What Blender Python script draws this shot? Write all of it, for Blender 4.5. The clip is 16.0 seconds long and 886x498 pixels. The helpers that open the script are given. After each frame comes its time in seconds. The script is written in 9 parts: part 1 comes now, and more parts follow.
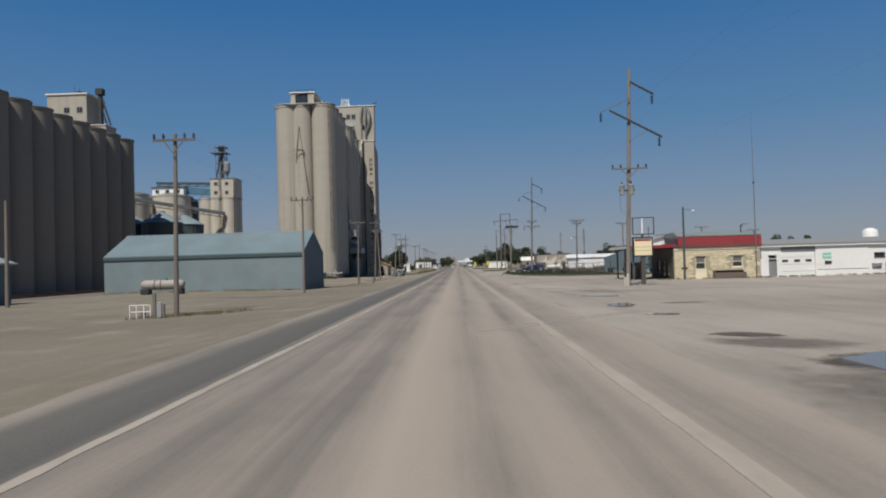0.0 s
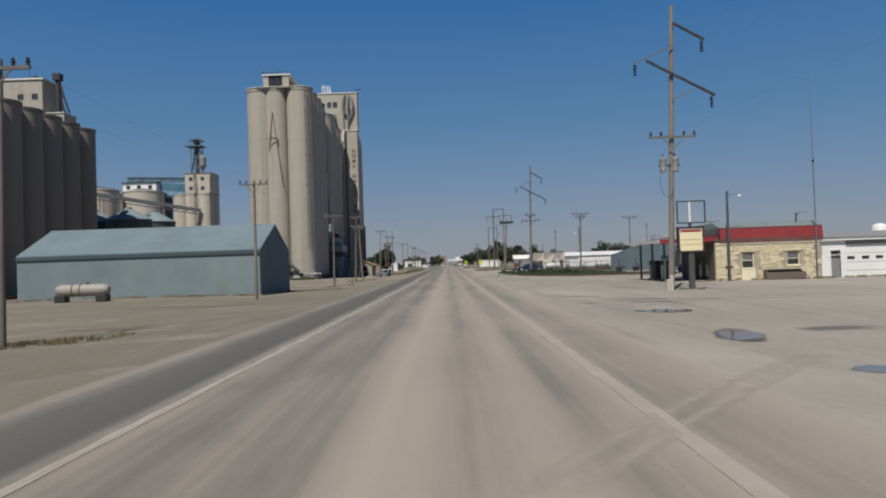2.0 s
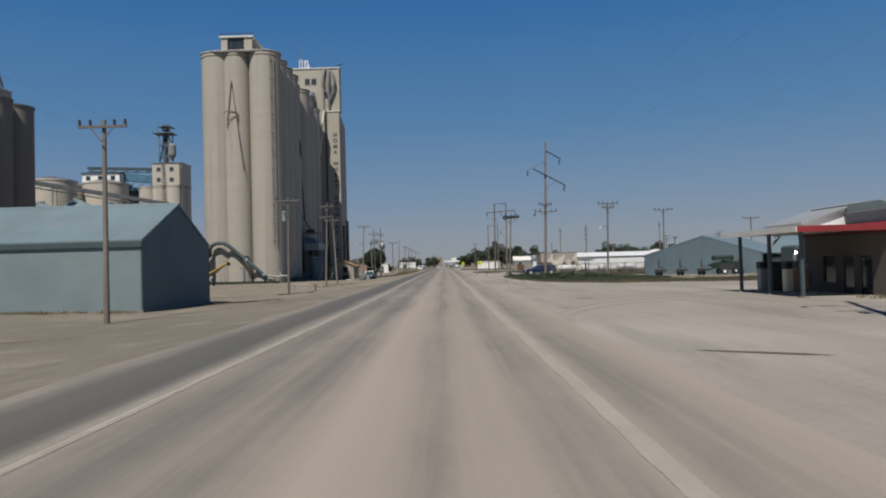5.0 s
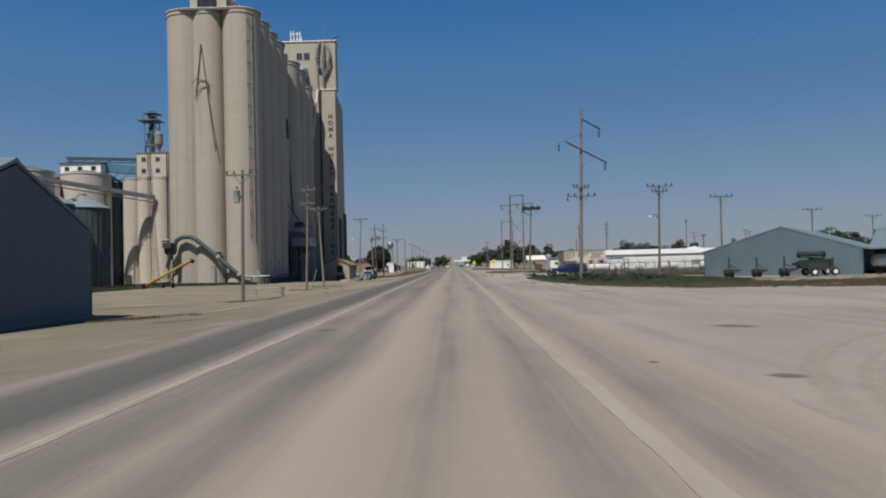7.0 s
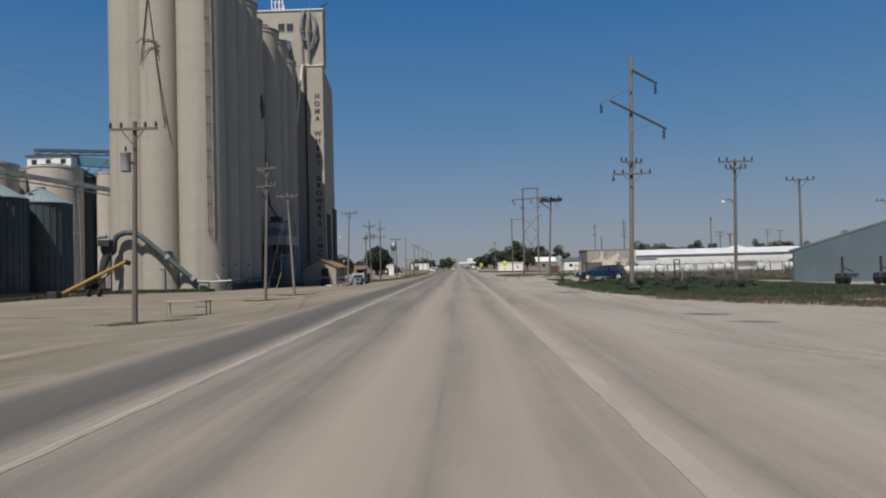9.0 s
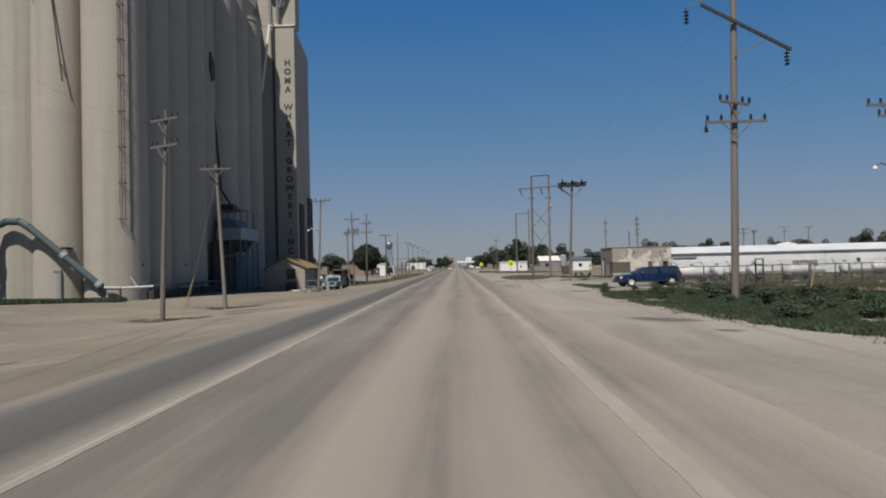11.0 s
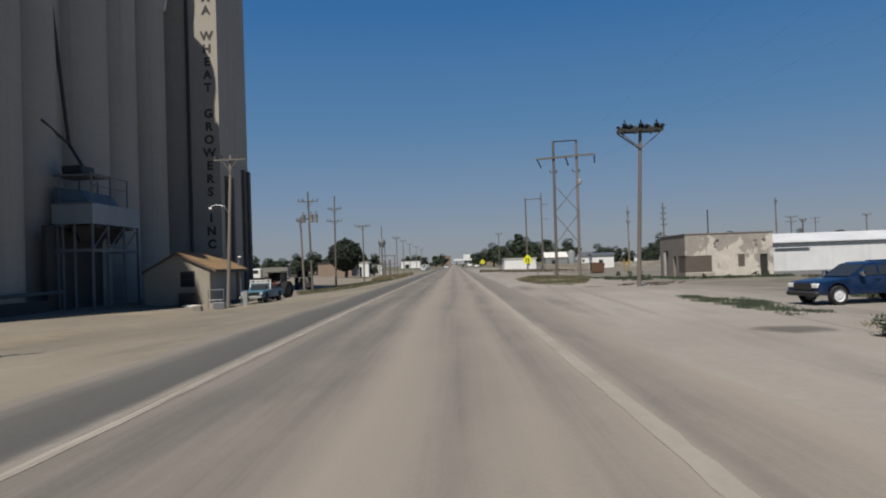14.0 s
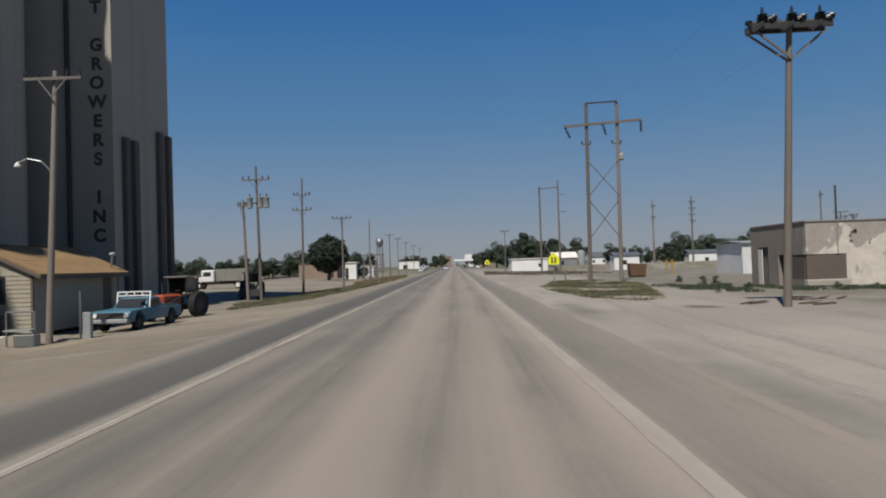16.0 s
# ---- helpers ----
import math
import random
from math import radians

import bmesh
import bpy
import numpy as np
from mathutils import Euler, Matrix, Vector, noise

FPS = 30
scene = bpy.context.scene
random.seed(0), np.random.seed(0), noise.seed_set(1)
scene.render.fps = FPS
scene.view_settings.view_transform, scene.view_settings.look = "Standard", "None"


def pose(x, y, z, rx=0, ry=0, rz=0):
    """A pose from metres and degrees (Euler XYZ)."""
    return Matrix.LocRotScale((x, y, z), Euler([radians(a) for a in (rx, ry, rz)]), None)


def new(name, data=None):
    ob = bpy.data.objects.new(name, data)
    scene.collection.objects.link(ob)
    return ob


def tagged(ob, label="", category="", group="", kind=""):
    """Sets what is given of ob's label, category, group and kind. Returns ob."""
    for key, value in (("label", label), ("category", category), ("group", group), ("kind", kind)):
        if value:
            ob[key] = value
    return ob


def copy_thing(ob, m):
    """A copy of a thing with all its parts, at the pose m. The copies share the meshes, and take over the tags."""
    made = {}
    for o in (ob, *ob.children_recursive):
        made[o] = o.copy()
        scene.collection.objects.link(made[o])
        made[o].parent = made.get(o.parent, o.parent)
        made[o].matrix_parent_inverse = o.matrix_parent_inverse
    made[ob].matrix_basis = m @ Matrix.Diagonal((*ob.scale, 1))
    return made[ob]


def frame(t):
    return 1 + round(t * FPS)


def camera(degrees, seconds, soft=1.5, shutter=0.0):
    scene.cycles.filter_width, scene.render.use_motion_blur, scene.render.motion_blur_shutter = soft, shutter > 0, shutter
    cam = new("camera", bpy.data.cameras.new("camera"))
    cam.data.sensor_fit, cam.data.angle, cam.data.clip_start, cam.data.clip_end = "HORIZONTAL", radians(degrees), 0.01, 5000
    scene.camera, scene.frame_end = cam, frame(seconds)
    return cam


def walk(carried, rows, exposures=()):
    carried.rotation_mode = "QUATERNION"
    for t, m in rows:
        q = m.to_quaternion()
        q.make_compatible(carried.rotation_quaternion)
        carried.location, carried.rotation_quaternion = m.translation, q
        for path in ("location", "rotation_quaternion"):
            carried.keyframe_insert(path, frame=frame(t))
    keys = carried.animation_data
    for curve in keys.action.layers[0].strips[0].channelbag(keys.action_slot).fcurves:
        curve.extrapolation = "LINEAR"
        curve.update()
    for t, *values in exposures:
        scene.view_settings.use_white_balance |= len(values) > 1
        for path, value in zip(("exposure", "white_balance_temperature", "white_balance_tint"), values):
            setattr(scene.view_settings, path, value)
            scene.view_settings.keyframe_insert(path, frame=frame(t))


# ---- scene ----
cam = camera(64.2, 16.0, soft=2.0)
METRES, EYE, TILT, LEAN, TURN = 150.0, 1.9, 2.08, 0.4, 1.15
ROWS = [
    (0.0, 0.0, 0.0, 0.0, -0.02, -0.8, 1.28),
    (0.5, 0.0004, 0.0225, -0.0009, -0.29, -0.81, 1.48),
    (1.0, 0.0011, 0.0452, -0.0016, -0.41, -0.85, 1.4),
    (1.5, 0.0016, 0.0703, -0.0024, -0.57, -0.83, 1.43),
    (2.0, 0.002, 0.0926, -0.0032, -0.82, -0.91, 1.5),
    (2.5, 0.0032, 0.1176, -0.0042, -1.01, -0.88, 1.69),
    (3.0, 0.0042, 0.1453, -0.0052, -1.18, -0.83, 1.76),
    (3.5, 0.0051, 0.1715, -0.0062, -1.23, -0.77, 1.8),
    (4.0, 0.0061, 0.1969, -0.007, -1.33, -0.94, 1.72),
    (6.5, 0.0106, 0.3452, -0.0137, -0.41, -0.56, 0.36),
    (7.0, 0.0112, 0.3781, -0.0151, -0.28, -0.81, 1.05),
    (7.5, 0.0117, 0.4087, -0.0161, -0.18, -0.92, 1.31),
    (8.0, 0.0121, 0.4399, -0.0174, -0.14, -0.7, 1.48),
    (8.5, 0.0127, 0.4714, -0.0186, -0.03, -0.68, 1.38),
    (9.0, 0.0134, 0.5037, -0.0197, 0.14, -0.63, 1.1),
    (11.5, 0.0159, 0.6723, -0.0244, -0.09, -0.79, 1.07),
    (12.0, 0.0164, 0.7057, -0.0257, -0.12, -0.95, 1.16),
    (12.5, 0.0173, 0.7408, -0.0269, -0.19, -0.86, 1.3),
    (13.0, 0.018, 0.7738, -0.0281, -0.26, -0.83, 1.49),
    (13.5, 0.019, 0.8119, -0.0298, -0.32, -0.93, 1.53),
    (14.0, 0.0197, 0.8508, -0.0313, -0.33, -0.85, 1.59),
    (14.5, 0.0205, 0.8872, -0.0325, -0.24, -0.93, 1.52),
    (15.0, 0.0212, 0.9218, -0.0335, -0.22, -0.83, 1.49),
    (15.5, 0.022, 0.9617, -0.035, -0.28, -0.78, 1.46),
    (16.0, 0.0229, 0.999, -0.0363, -0.29, -0.81, 1.44),
]
walk(cam, [(t, pose(0, 0, EYE, TILT, LEAN, TURN) @ pose(METRES * x, METRES * y, METRES * z, 90 + pitch, roll, yaw)) for t, x, y, z, yaw, pitch, roll in ROWS])

# ---- daylight: a high sun behind the road's south end, a dusty summer sky ----
SHADOW = Vector((0.2, 0.62, -1.0)).normalized()
SUN_UP = math.asin(-SHADOW.z)
SUN_TURN = math.atan2(-SHADOW.x, -SHADOW.y)
world = bpy.data.worlds.new("sky")
scene.world = world
world.use_nodes = True
wn = world.node_tree
sky = wn.nodes.new("ShaderNodeTexSky")
sky.sky_type = 'NISHITA'
sky.sun_disc = False
sky.sun_elevation = SUN_UP
sky.sun_rotation = SUN_TURN
sky.altitude = 900
sky.air_density = 1.0
sky.dust_density = 0.35
sky.ozone_density = 1.2
# dust in the air: the low sky pales evenly round the horizon to a dull mauve
way = wn.nodes.new("ShaderNodeTexCoord")
up = wn.nodes.new("ShaderNodeSeparateXYZ")
wn.links.new(way.outputs["Generated"], up.inputs[0])
air = wn.nodes.new("ShaderNodeValToRGB")
while len(air.color_ramp.elements) < 7:
    air.color_ramp.elements.new(0.5)
for stop, (height, tone) in zip(air.color_ramp.elements, (
        (0.0, (0.58, 0.64, 0.755)), (0.04, (0.545, 0.655, 0.83)), (0.1, (0.4, 0.61, 0.93)), (0.19, (0.215, 0.515, 0.95)),
        (0.34, (0.078, 0.36, 0.9)), (0.6, (0.035, 0.16, 0.48)), (1.0, (0.02, 0.08, 0.28)))):
    stop.position, stop.color = height, (*tone, 1)
wn.links.new(up.outputs[2], air.inputs[0])
bright = wn.nodes.new("ShaderNodeVectorMath")
bright.operation = 'SCALE'
bright.inputs["Scale"].default_value = 5.0
wn.links.new(air.outputs[0], bright.inputs[0])
haze = wn.nodes.new("ShaderNodeMix")
haze.data_type = 'RGBA'
haze.inputs[0].default_value = 0.9
wn.links.new(sky.outputs[0], haze.inputs[6])
wn.links.new(bright.outputs[0], haze.inputs[7])
wn.links.new(haze.outputs[2], wn.nodes["Background"].inputs[0])
wn.nodes["Background"].inputs[1].default_value = 0.0765
sun_data = bpy.data.lights.new("sun", 'SUN')
sun_data.energy, sun_data.angle, sun_data.color = 5.0, radians(0.6), (1.0, 0.94, 0.85)
sun = new("sun", sun_data)
sun.matrix_world = Matrix.Translation((0, 0, 80)) @ SHADOW.to_track_quat("-Z", "Y").to_matrix().to_4x4()
scene.view_settings.exposure = 0.05

# ---- materials ----
def nodes_of(name):
    m = bpy.data.materials.new(name)
    m.use_nodes = True
    return m, m.node_tree.nodes, m.node_tree.links, m.node_tree.nodes["Principled BSDF"]


def noise_at(n, l, vec, scale, detail=5.0, rough=0.6, stretch=None):
    """A noise factor over the given vector, stretched where asked."""
    if stretch:
        mp = n.new("ShaderNodeMapping")
        mp.inputs["Scale"].default_value = stretch
        l.new(vec, mp.inputs["Vector"])
        vec = mp.outputs[0]
    t = n.new("ShaderNodeTexNoise")
    t.inputs["Scale"].default_value, t.inputs["Detail"].default_value, t.inputs["Roughness"].default_value = scale, detail, rough
    l.new(vec, t.inputs["Vector"])
    return t.outputs["Fac"]


def ramp(n, l, fac, stops):
    r = n.new("ShaderNodeValToRGB")
    while len(r.color_ramp.elements) < len(stops):
        r.color_ramp.elements.new(0.5)
    for e, (p, c) in zip(r.color_ramp.elements, stops):
        e.position, e.color = p, (*c, 1) if len(c) == 3 else c
    l.new(fac, r.inputs[0])
    return r.outputs[0]


def mixc(n, l, fac, a, b, kind='MIX'):
    m = n.new("ShaderNodeMix")
    m.data_type, m.blend_type = 'RGBA', kind
    for sock, v in ((m.inputs[0], fac), (m.inputs[6], a), (m.inputs[7], b)):
        if isinstance(v, (int, float)):
            sock.default_value = v
        elif isinstance(v, tuple):
            sock.default_value = (*v, 1)
        else:
            l.new(v, sock)
    return m.outputs[2]


def bump_to(n, l, b, fac, strength, distance):
    k = n.new("ShaderNodeBump")
    k.inputs["Strength"].default_value, k.inputs["Distance"].default_value = strength, distance
    l.new(fac, k.inputs["Height"])
    l.new(k.outputs[0], b.inputs["Normal"])


def surf(name, base, spread=0.25, coarse=0.4, fine=6.0, rough=0.8, metal=0.0, stain=None, stain_scale=0.5, stain_cut=0.55,
         bump=0.2, depth=0.02, stretch=None, per_object=0.0):
    """A worn surface: base colour varied at two scales, with stains of a second colour, and fine relief."""
    if max(base) < 0.58:
        base = tuple(c * 0.58 for c in base)
        stain = stain and tuple(c * 0.58 for c in stain)
    m, n, l, b = nodes_of(name)
    pos = n.new("ShaderNodeNewGeometry").outputs["Position"]
    big = noise_at(n, l, pos, coarse, 4, 0.6, stretch)
    small = noise_at(n, l, pos, fine, 6, 0.65, stretch)
    lo = tuple(c * (1 - spread) for c in base)
    hi = tuple(min(1, c * (1 + spread)) for c in base)
    col = ramp(n, l, big, [(0.3, lo), (0.7, hi)])
    col = mixc(n, l, 0.5, col, ramp(n, l, small, [(0.25, lo), (0.75, hi)]))
    if stain:
        s = noise_at(n, l, pos, stain_scale, 6, 0.65, stretch)
        f = ramp(n, l, s, [(stain_cut, (0, 0, 0)), (min(1, stain_cut + 0.18), (0.8, 0.8, 0.8))])
        col = mixc(n, l, f, col, stain)
    if per_object:
        info = n.new("ShaderNodeObjectInfo")
        f = ramp(n, l, info.outputs["Random"], [(0, (1 - per_object,) * 3), (1, (1 + per_object,) * 3)])
        col = mixc(n, l, 1.0, col, f, 'MULTIPLY')
    l.new(col, b.inputs["Base Color"])
    b.inputs["Roughness"].default_value, b.inputs["Metallic"].default_value = rough, metal
    if bump:
        bump_to(n, l, b, small, bump, depth)
    return m


def concrete(name, base, band=1.4, streak=(0.2, 0.175, 0.14)):
    """Slip-formed concrete: faint lifts round the wall, streaks running down, patches of wear."""
    m, n, l, b = nodes_of(name)
    pos = n.new("ShaderNodeNewGeometry").outputs["Position"]
    base = tuple(c * 0.95 for c in base)
    lift = noise_at(n, l, pos, band * 0.6, 5, 0.7, (0.16, 0.16, 1.0))
    run = noise_at(n, l, pos, 0.9, 5, 0.65, (1.0, 1.0, 0.03))
    patch = noise_at(n, l, pos, 0.12, 5, 0.6)
    grit = noise_at(n, l, pos, 7.0, 5, 0.7)
    col = ramp(n, l, lift, [(0.3, tuple(c * 0.94 for c in base)), (0.55, base), (0.75, tuple(c * 1.05 for c in base))])
    col = mixc(n, l, ramp(n, l, run, [(0.52, (0, 0, 0)), (0.75, (0.55, 0.55, 0.55))]), col, streak)
    col = mixc(n, l, ramp(n, l, patch, [(0.45, (0, 0, 0)), (0.7, (0.4, 0.4, 0.4))]), col, tuple(c * 0.8 for c in base))
    col = mixc(n, l, 0.25, col, ramp(n, l, grit, [(0.3, (0.17, 0.15, 0.127)), (0.7, (0.385, 0.35, 0.295))]))
    l.new(col, b.inputs["Base Color"])
    b.inputs["Roughness"].default_value = 0.9
    bump_to(n, l, b, grit, 0.25, 0.03)
    return m


def ribbed(name, base, pitch=0.3, axis=0, rough=0.5, metal=0.0, dirt=(0.2, 0.17, 0.14), amount=0.35, high=0.5):
    """Ribbed sheet metal: ribs as relief, dirt in runs and patches."""
    m, n, l, b = nodes_of(name)
    pos = n.new("ShaderNodeNewGeometry").outputs["Position"]
    if max(base) < 0.58:
        base = tuple(c * 0.9 for c in base)
    w = n.new("ShaderNodeTexWave")
    w.bands_direction = 'XYZ'[axis]
    w.inputs["Scale"].default_value = 0.314 / pitch
    l.new(pos, w.inputs["Vector"])
    run = noise_at(n, l, pos, 1.3, 5, 0.65, (1, 1, 0.08))
    patch = noise_at(n, l, pos, 0.25, 5, 0.6)
    col = ramp(n, l, patch, [(0.3, tuple(c * 0.85 for c in base)), (0.7, tuple(min(1, c * 1.12) for c in base))])
    col = mixc(n, l, ramp(n, l, run, [(0.5, (0, 0, 0)), (0.8, (amount,) * 3)]), col, dirt)
    l.new(col, b.inputs["Base Color"])
    b.inputs["Roughness"].default_value, b.inputs["Metallic"].default_value = rough, metal
    bump_to(n, l, b, w.outputs["Fac"], high, 0.02)
    return m


def plain(name, base, rough=0.5, metal=0.0):
    m, n, l, b = nodes_of(name)
    b.inputs["Base Color"].default_value = (*base, 1)
    b.inputs["Roughness"].default_value, b.inputs["Metallic"].default_value = rough, metal
    return m


def glass_mat(name, tint=(0.03, 0.035, 0.04)):
    m, n, l, b = nodes_of(name)
    b.inputs["Base Color"].default_value = (*tint, 1)
    b.inputs["Roughness"].default_value = 0.06
    b.inputs["IOR"].default_value = 1.5
    return m


def ground_mat():
    """Dry dirt and pale gravel, driven on, damp and grassy in places."""
    m, n, l, b = nodes_of("dusty_ground")
    pos = n.new("ShaderNodeNewGeometry").outputs["Position"]
    sep = n.new("ShaderNodeSeparateXYZ")
    l.new(pos, sep.inputs[0])
    big = noise_at(n, l, pos, 0.05, 5, 0.6)
    mid = noise_at(n, l, pos, 0.3, 6, 0.66)
    # tyre tracks wander: streaks along the road, bent by a slow drift
    drift = n.new("ShaderNodeVectorMath")
    drift.operation = 'MULTIPLY_ADD'
    slow = n.new("ShaderNodeTexNoise")
    slow.inputs["Scale"].default_value = 0.035
    l.new(pos, slow.inputs["Vector"])
    l.new(slow.outputs["Color"], drift.inputs[0])
    drift.inputs[1].default_value = (6, 2, 0)
    l.new(pos, drift.inputs[2])
    track = noise_at(n, l, drift.outputs[0], 0.55, 5, 0.62, (1.0, 0.09, 1.0))
    rut = noise_at(n, l, drift.outputs[0], 1.5, 4, 0.6, (1.0, 0.05, 1.0))
    grit = noise_at(n, l, pos, 6.0, 6, 0.8)
    left = ramp(n, l, big, [(0.3, (0.117, 0.1, 0.066)), (0.5, (0.168, 0.145, 0.1)), (0.72, (0.24, 0.21, 0.148))])
    right = ramp(n, l, big, [(0.3, (0.265, 0.236, 0.2)), (0.5, (0.355, 0.32, 0.276)), (0.7, (0.465, 0.428, 0.375))])
    # farther along, the west side is bare sandy dirt
    sandy = n.new("ShaderNodeMapRange")
    sandy.inputs[1].default_value, sandy.inputs[2].default_value, sandy.inputs[4].default_value = 84, 128, 0.85
    l.new(sep.outputs[1], sandy.inputs[0])
    left = mixc(n, l, sandy.outputs[0], left, ramp(n, l, big, [(0.3, (0.185, 0.157, 0.114)), (0.5, (0.27, 0.231, 0.17)), (0.72, (0.36, 0.309, 0.232))]))
    side = n.new("ShaderNodeMapRange")
    side.inputs[1].default_value, side.inputs[2].default_value = -1.0, 1.0
    l.new(sep.outputs[0], side.inputs[0])
    col = mixc(n, l, side.outputs[0], left, right)
    keep = ramp(n, l, side.outputs[0], [(0, (0.4,) * 3), (1, (1,) * 3)])
    bare_col = col
    col = mixc(n, l, ramp(n, l, track, [(0.5, (0, 0, 0)), (0.68, (0.55,) * 3)]), col, (0.185, 0.168, 0.145))
    col = mixc(n, l, ramp(n, l, rut, [(0.54, (0, 0, 0)), (0.72, (0.4,) * 3)]), col, (0.44, 0.405, 0.35))
    col = mixc(n, l, keep, bare_col, col)
    scrub = noise_at(n, l, pos, 0.22, 6, 0.7)
    bald = n.new("ShaderNodeMath")
    bald.operation = 'SUBTRACT'
    bald.inputs[0].default_value = 1.0
    l.new(side.outputs[0], bald.inputs[1])
    green = mixc(n, l, 1.0, ramp(n, l, scrub, [(0.5, (0, 0, 0)), (0.7, (0.55,) * 3)]), bald.outputs[0], 'MULTIPLY')
    col = mixc(n, l, green, col, (0.105, 0.095, 0.055))
    col = mixc(n, l, ramp(n, l, mid, [(0.55, (0, 0, 0)), (0.7, (0.45,) * 3)]), col, (0.43, 0.395, 0.34))
    col = mixc(n, l, 0.25, col, ramp(n, l, grit, [(0.3, (0.13, 0.115, 0.095)), (0.7, (0.4, 0.365, 0.315))]))
    # the fenced yard is trodden earth with thin scrub
    ys1, ys2 = n.new("ShaderNodeMapRange"), n.new("ShaderNodeMapRange")
    ys1.inputs[1].default_value, ys1.inputs[2].default_value = 14.5, 19
    ys2.inputs[1].default_value, ys2.inputs[2].default_value = 138, 150
    l.new(sep.outputs[0], ys1.inputs[0])
    l.new(sep.outputs[1], ys2.inputs[0])
    yard = mixc(n, l, 1.0, ys1.outputs[0], ys2.outputs[0], 'MULTIPLY')
    yard = mixc(n, l, 1.0, yard, ramp(n, l, scrub, [(0.3, (0.25,) * 3), (0.55, (0.95,) * 3)]), 'MULTIPLY')
    col = mixc(n, l, yard, col, ramp(n, l, mid, [(0.35, (0.12, 0.112, 0.078)), (0.6, (0.2, 0.178, 0.14))]))
    # beyond the town the plain is cropland and stubble
    far = n.new("ShaderNodeMapRange")
    far.inputs[1].default_value, far.inputs[2].default_value = 300, 520
    l.new(sep.outputs[1], far.inputs[0])
    field = ramp(n, l, noise_at(n, l, pos, 0.012, 3, 0.5), [(0.4, (0.17, 0.15, 0.1)), (0.6, (0.1, 0.115, 0.065))])
    col = mixc(n, l, far.outputs[0], col, field)
    l.new(mixc(n, l, 1.0, col, (0.745, 0.745, 0.745), 'MULTIPLY'), b.inputs["Base Color"])
    b.inputs["Roughness"].default_value = 0.95
    bump_to(n, l, b, grit, 0.4, 0.02)
    return m


def road_mat():
    """Old asphalt under pale dust: wheel paths worn in, dust drifted between them and at the edges."""
    m, n, l, b = nodes_of("dusty_asphalt")
    pos = n.new("ShaderNodeNewGeometry").outputs["Position"]
    sep = n.new("ShaderNodeSeparateXYZ")
    l.new(pos, sep.inputs[0])
    wob = noise_at(n, l, pos, 0.06, 3, 0.5)
    off = n.new("ShaderNodeMath")
    off.operation = 'MULTIPLY_ADD'
    l.new(wob, off.inputs[0])
    off.inputs[1].default_value = 0.9
    l.new(sep.outputs[0], off.inputs[2])
    across = n.new("ShaderNodeMapRange")
    across.inputs[1].default_value, across.inputs[2].default_value = -6.5, 5.5
    l.new(off.outputs[0], across.inputs[0])

    def at(x):
        return (x + 0.45 + 6.5) / 12.0
    dust = ramp(n, l, across.outputs[0], [
        (at(-6.3), (0.6,) * 3), (at(-5.7), (0.1,) * 3), (at(-4.5), (0.0,) * 3), (at(-3.85), (0.6,) * 3), (at(-3.1), (0.32,) * 3),
        (at(-2.3), (0.56,) * 3), (at(-1.7), (0.36,) * 3), (at(-0.85), (1.0,) * 3), (at(-0.2), (0.85,) * 3), (at(0.25), (0.55,) * 3),
        (at(0.7), (0.78,) * 3), (at(1.15), (0.85,) * 3), (at(1.65), (0.52,) * 3), (at(2.05), (0.65,) * 3), (at(2.45), (0.95,) * 3),
        (at(2.9), (0.55,) * 3), (at(3.5), (0.66,) * 3), (at(4.35), (0.95,) * 3)])
    streak = noise_at(n, l, pos, 1.8, 5, 0.65, (1.0, 0.03, 1.0))
    blot = noise_at(n, l, pos, 0.5, 6, 0.7, (1.0, 0.3, 1.0))
    smear = noise_at(n, l, pos, 0.16, 5, 0.65, (1.0, 0.5, 1.0))
    grit = noise_at(n, l, pos, 22.0, 3, 0.6)
    f = mixc(n, l, 0.36, dust, ramp(n, l, streak, [(0.3, (0.05,) * 3), (0.7, (0.95,) * 3)]), 'OVERLAY')
    fine_streak = noise_at(n, l, pos, 6.5, 4, 0.6, (1.0, 0.012, 1.0))
    f = mixc(n, l, 0.17, f, ramp(n, l, fine_streak, [(0.32, (0.05,) * 3), (0.68, (0.95,) * 3)]), 'OVERLAY')
    f = mixc(n, l, 0.3, f, ramp(n, l, blot, [(0.32, (0.1,) * 3), (0.68, (0.9,) * 3)]), 'OVERLAY')
    f = mixc(n, l, 0.32, f, ramp(n, l, smear, [(0.35, (0.1,) * 3), (0.65, (0.95,) * 3)]), 'OVERLAY')
    tar = ramp(n, l, grit, [(0.3, (0.064, 0.063, 0.058)), (0.7, (0.082, 0.081, 0.075))])
    pale = ramp(n, l, grit, [(0.3, (0.263, 0.227, 0.19)), (0.7, (0.286, 0.248, 0.207))])
    thin = n.new("ShaderNodeMapRange")
    thin.inputs[1].default_value, thin.inputs[2].default_value, thin.inputs[3].default_value, thin.inputs[4].default_value = 55, 150, 1.0, 0.82
    l.new(sep.outputs[1], thin.inputs[0])
    lanes = ramp(n, l, across.outputs[0], [(at(0.6), (1, 1, 1)), (at(2.4), (0, 0, 0))])
    f = mixc(n, l, lanes, f, mixc(n, l, 1.0, f, thin.outputs[0], 'MULTIPLY'))
    swept = n.new("ShaderNodeMapRange")
    swept.inputs[1].default_value, swept.inputs[2].default_value, swept.inputs[3].default_value, swept.inputs[4].default_value = 140, 172, 1.0, 0.62
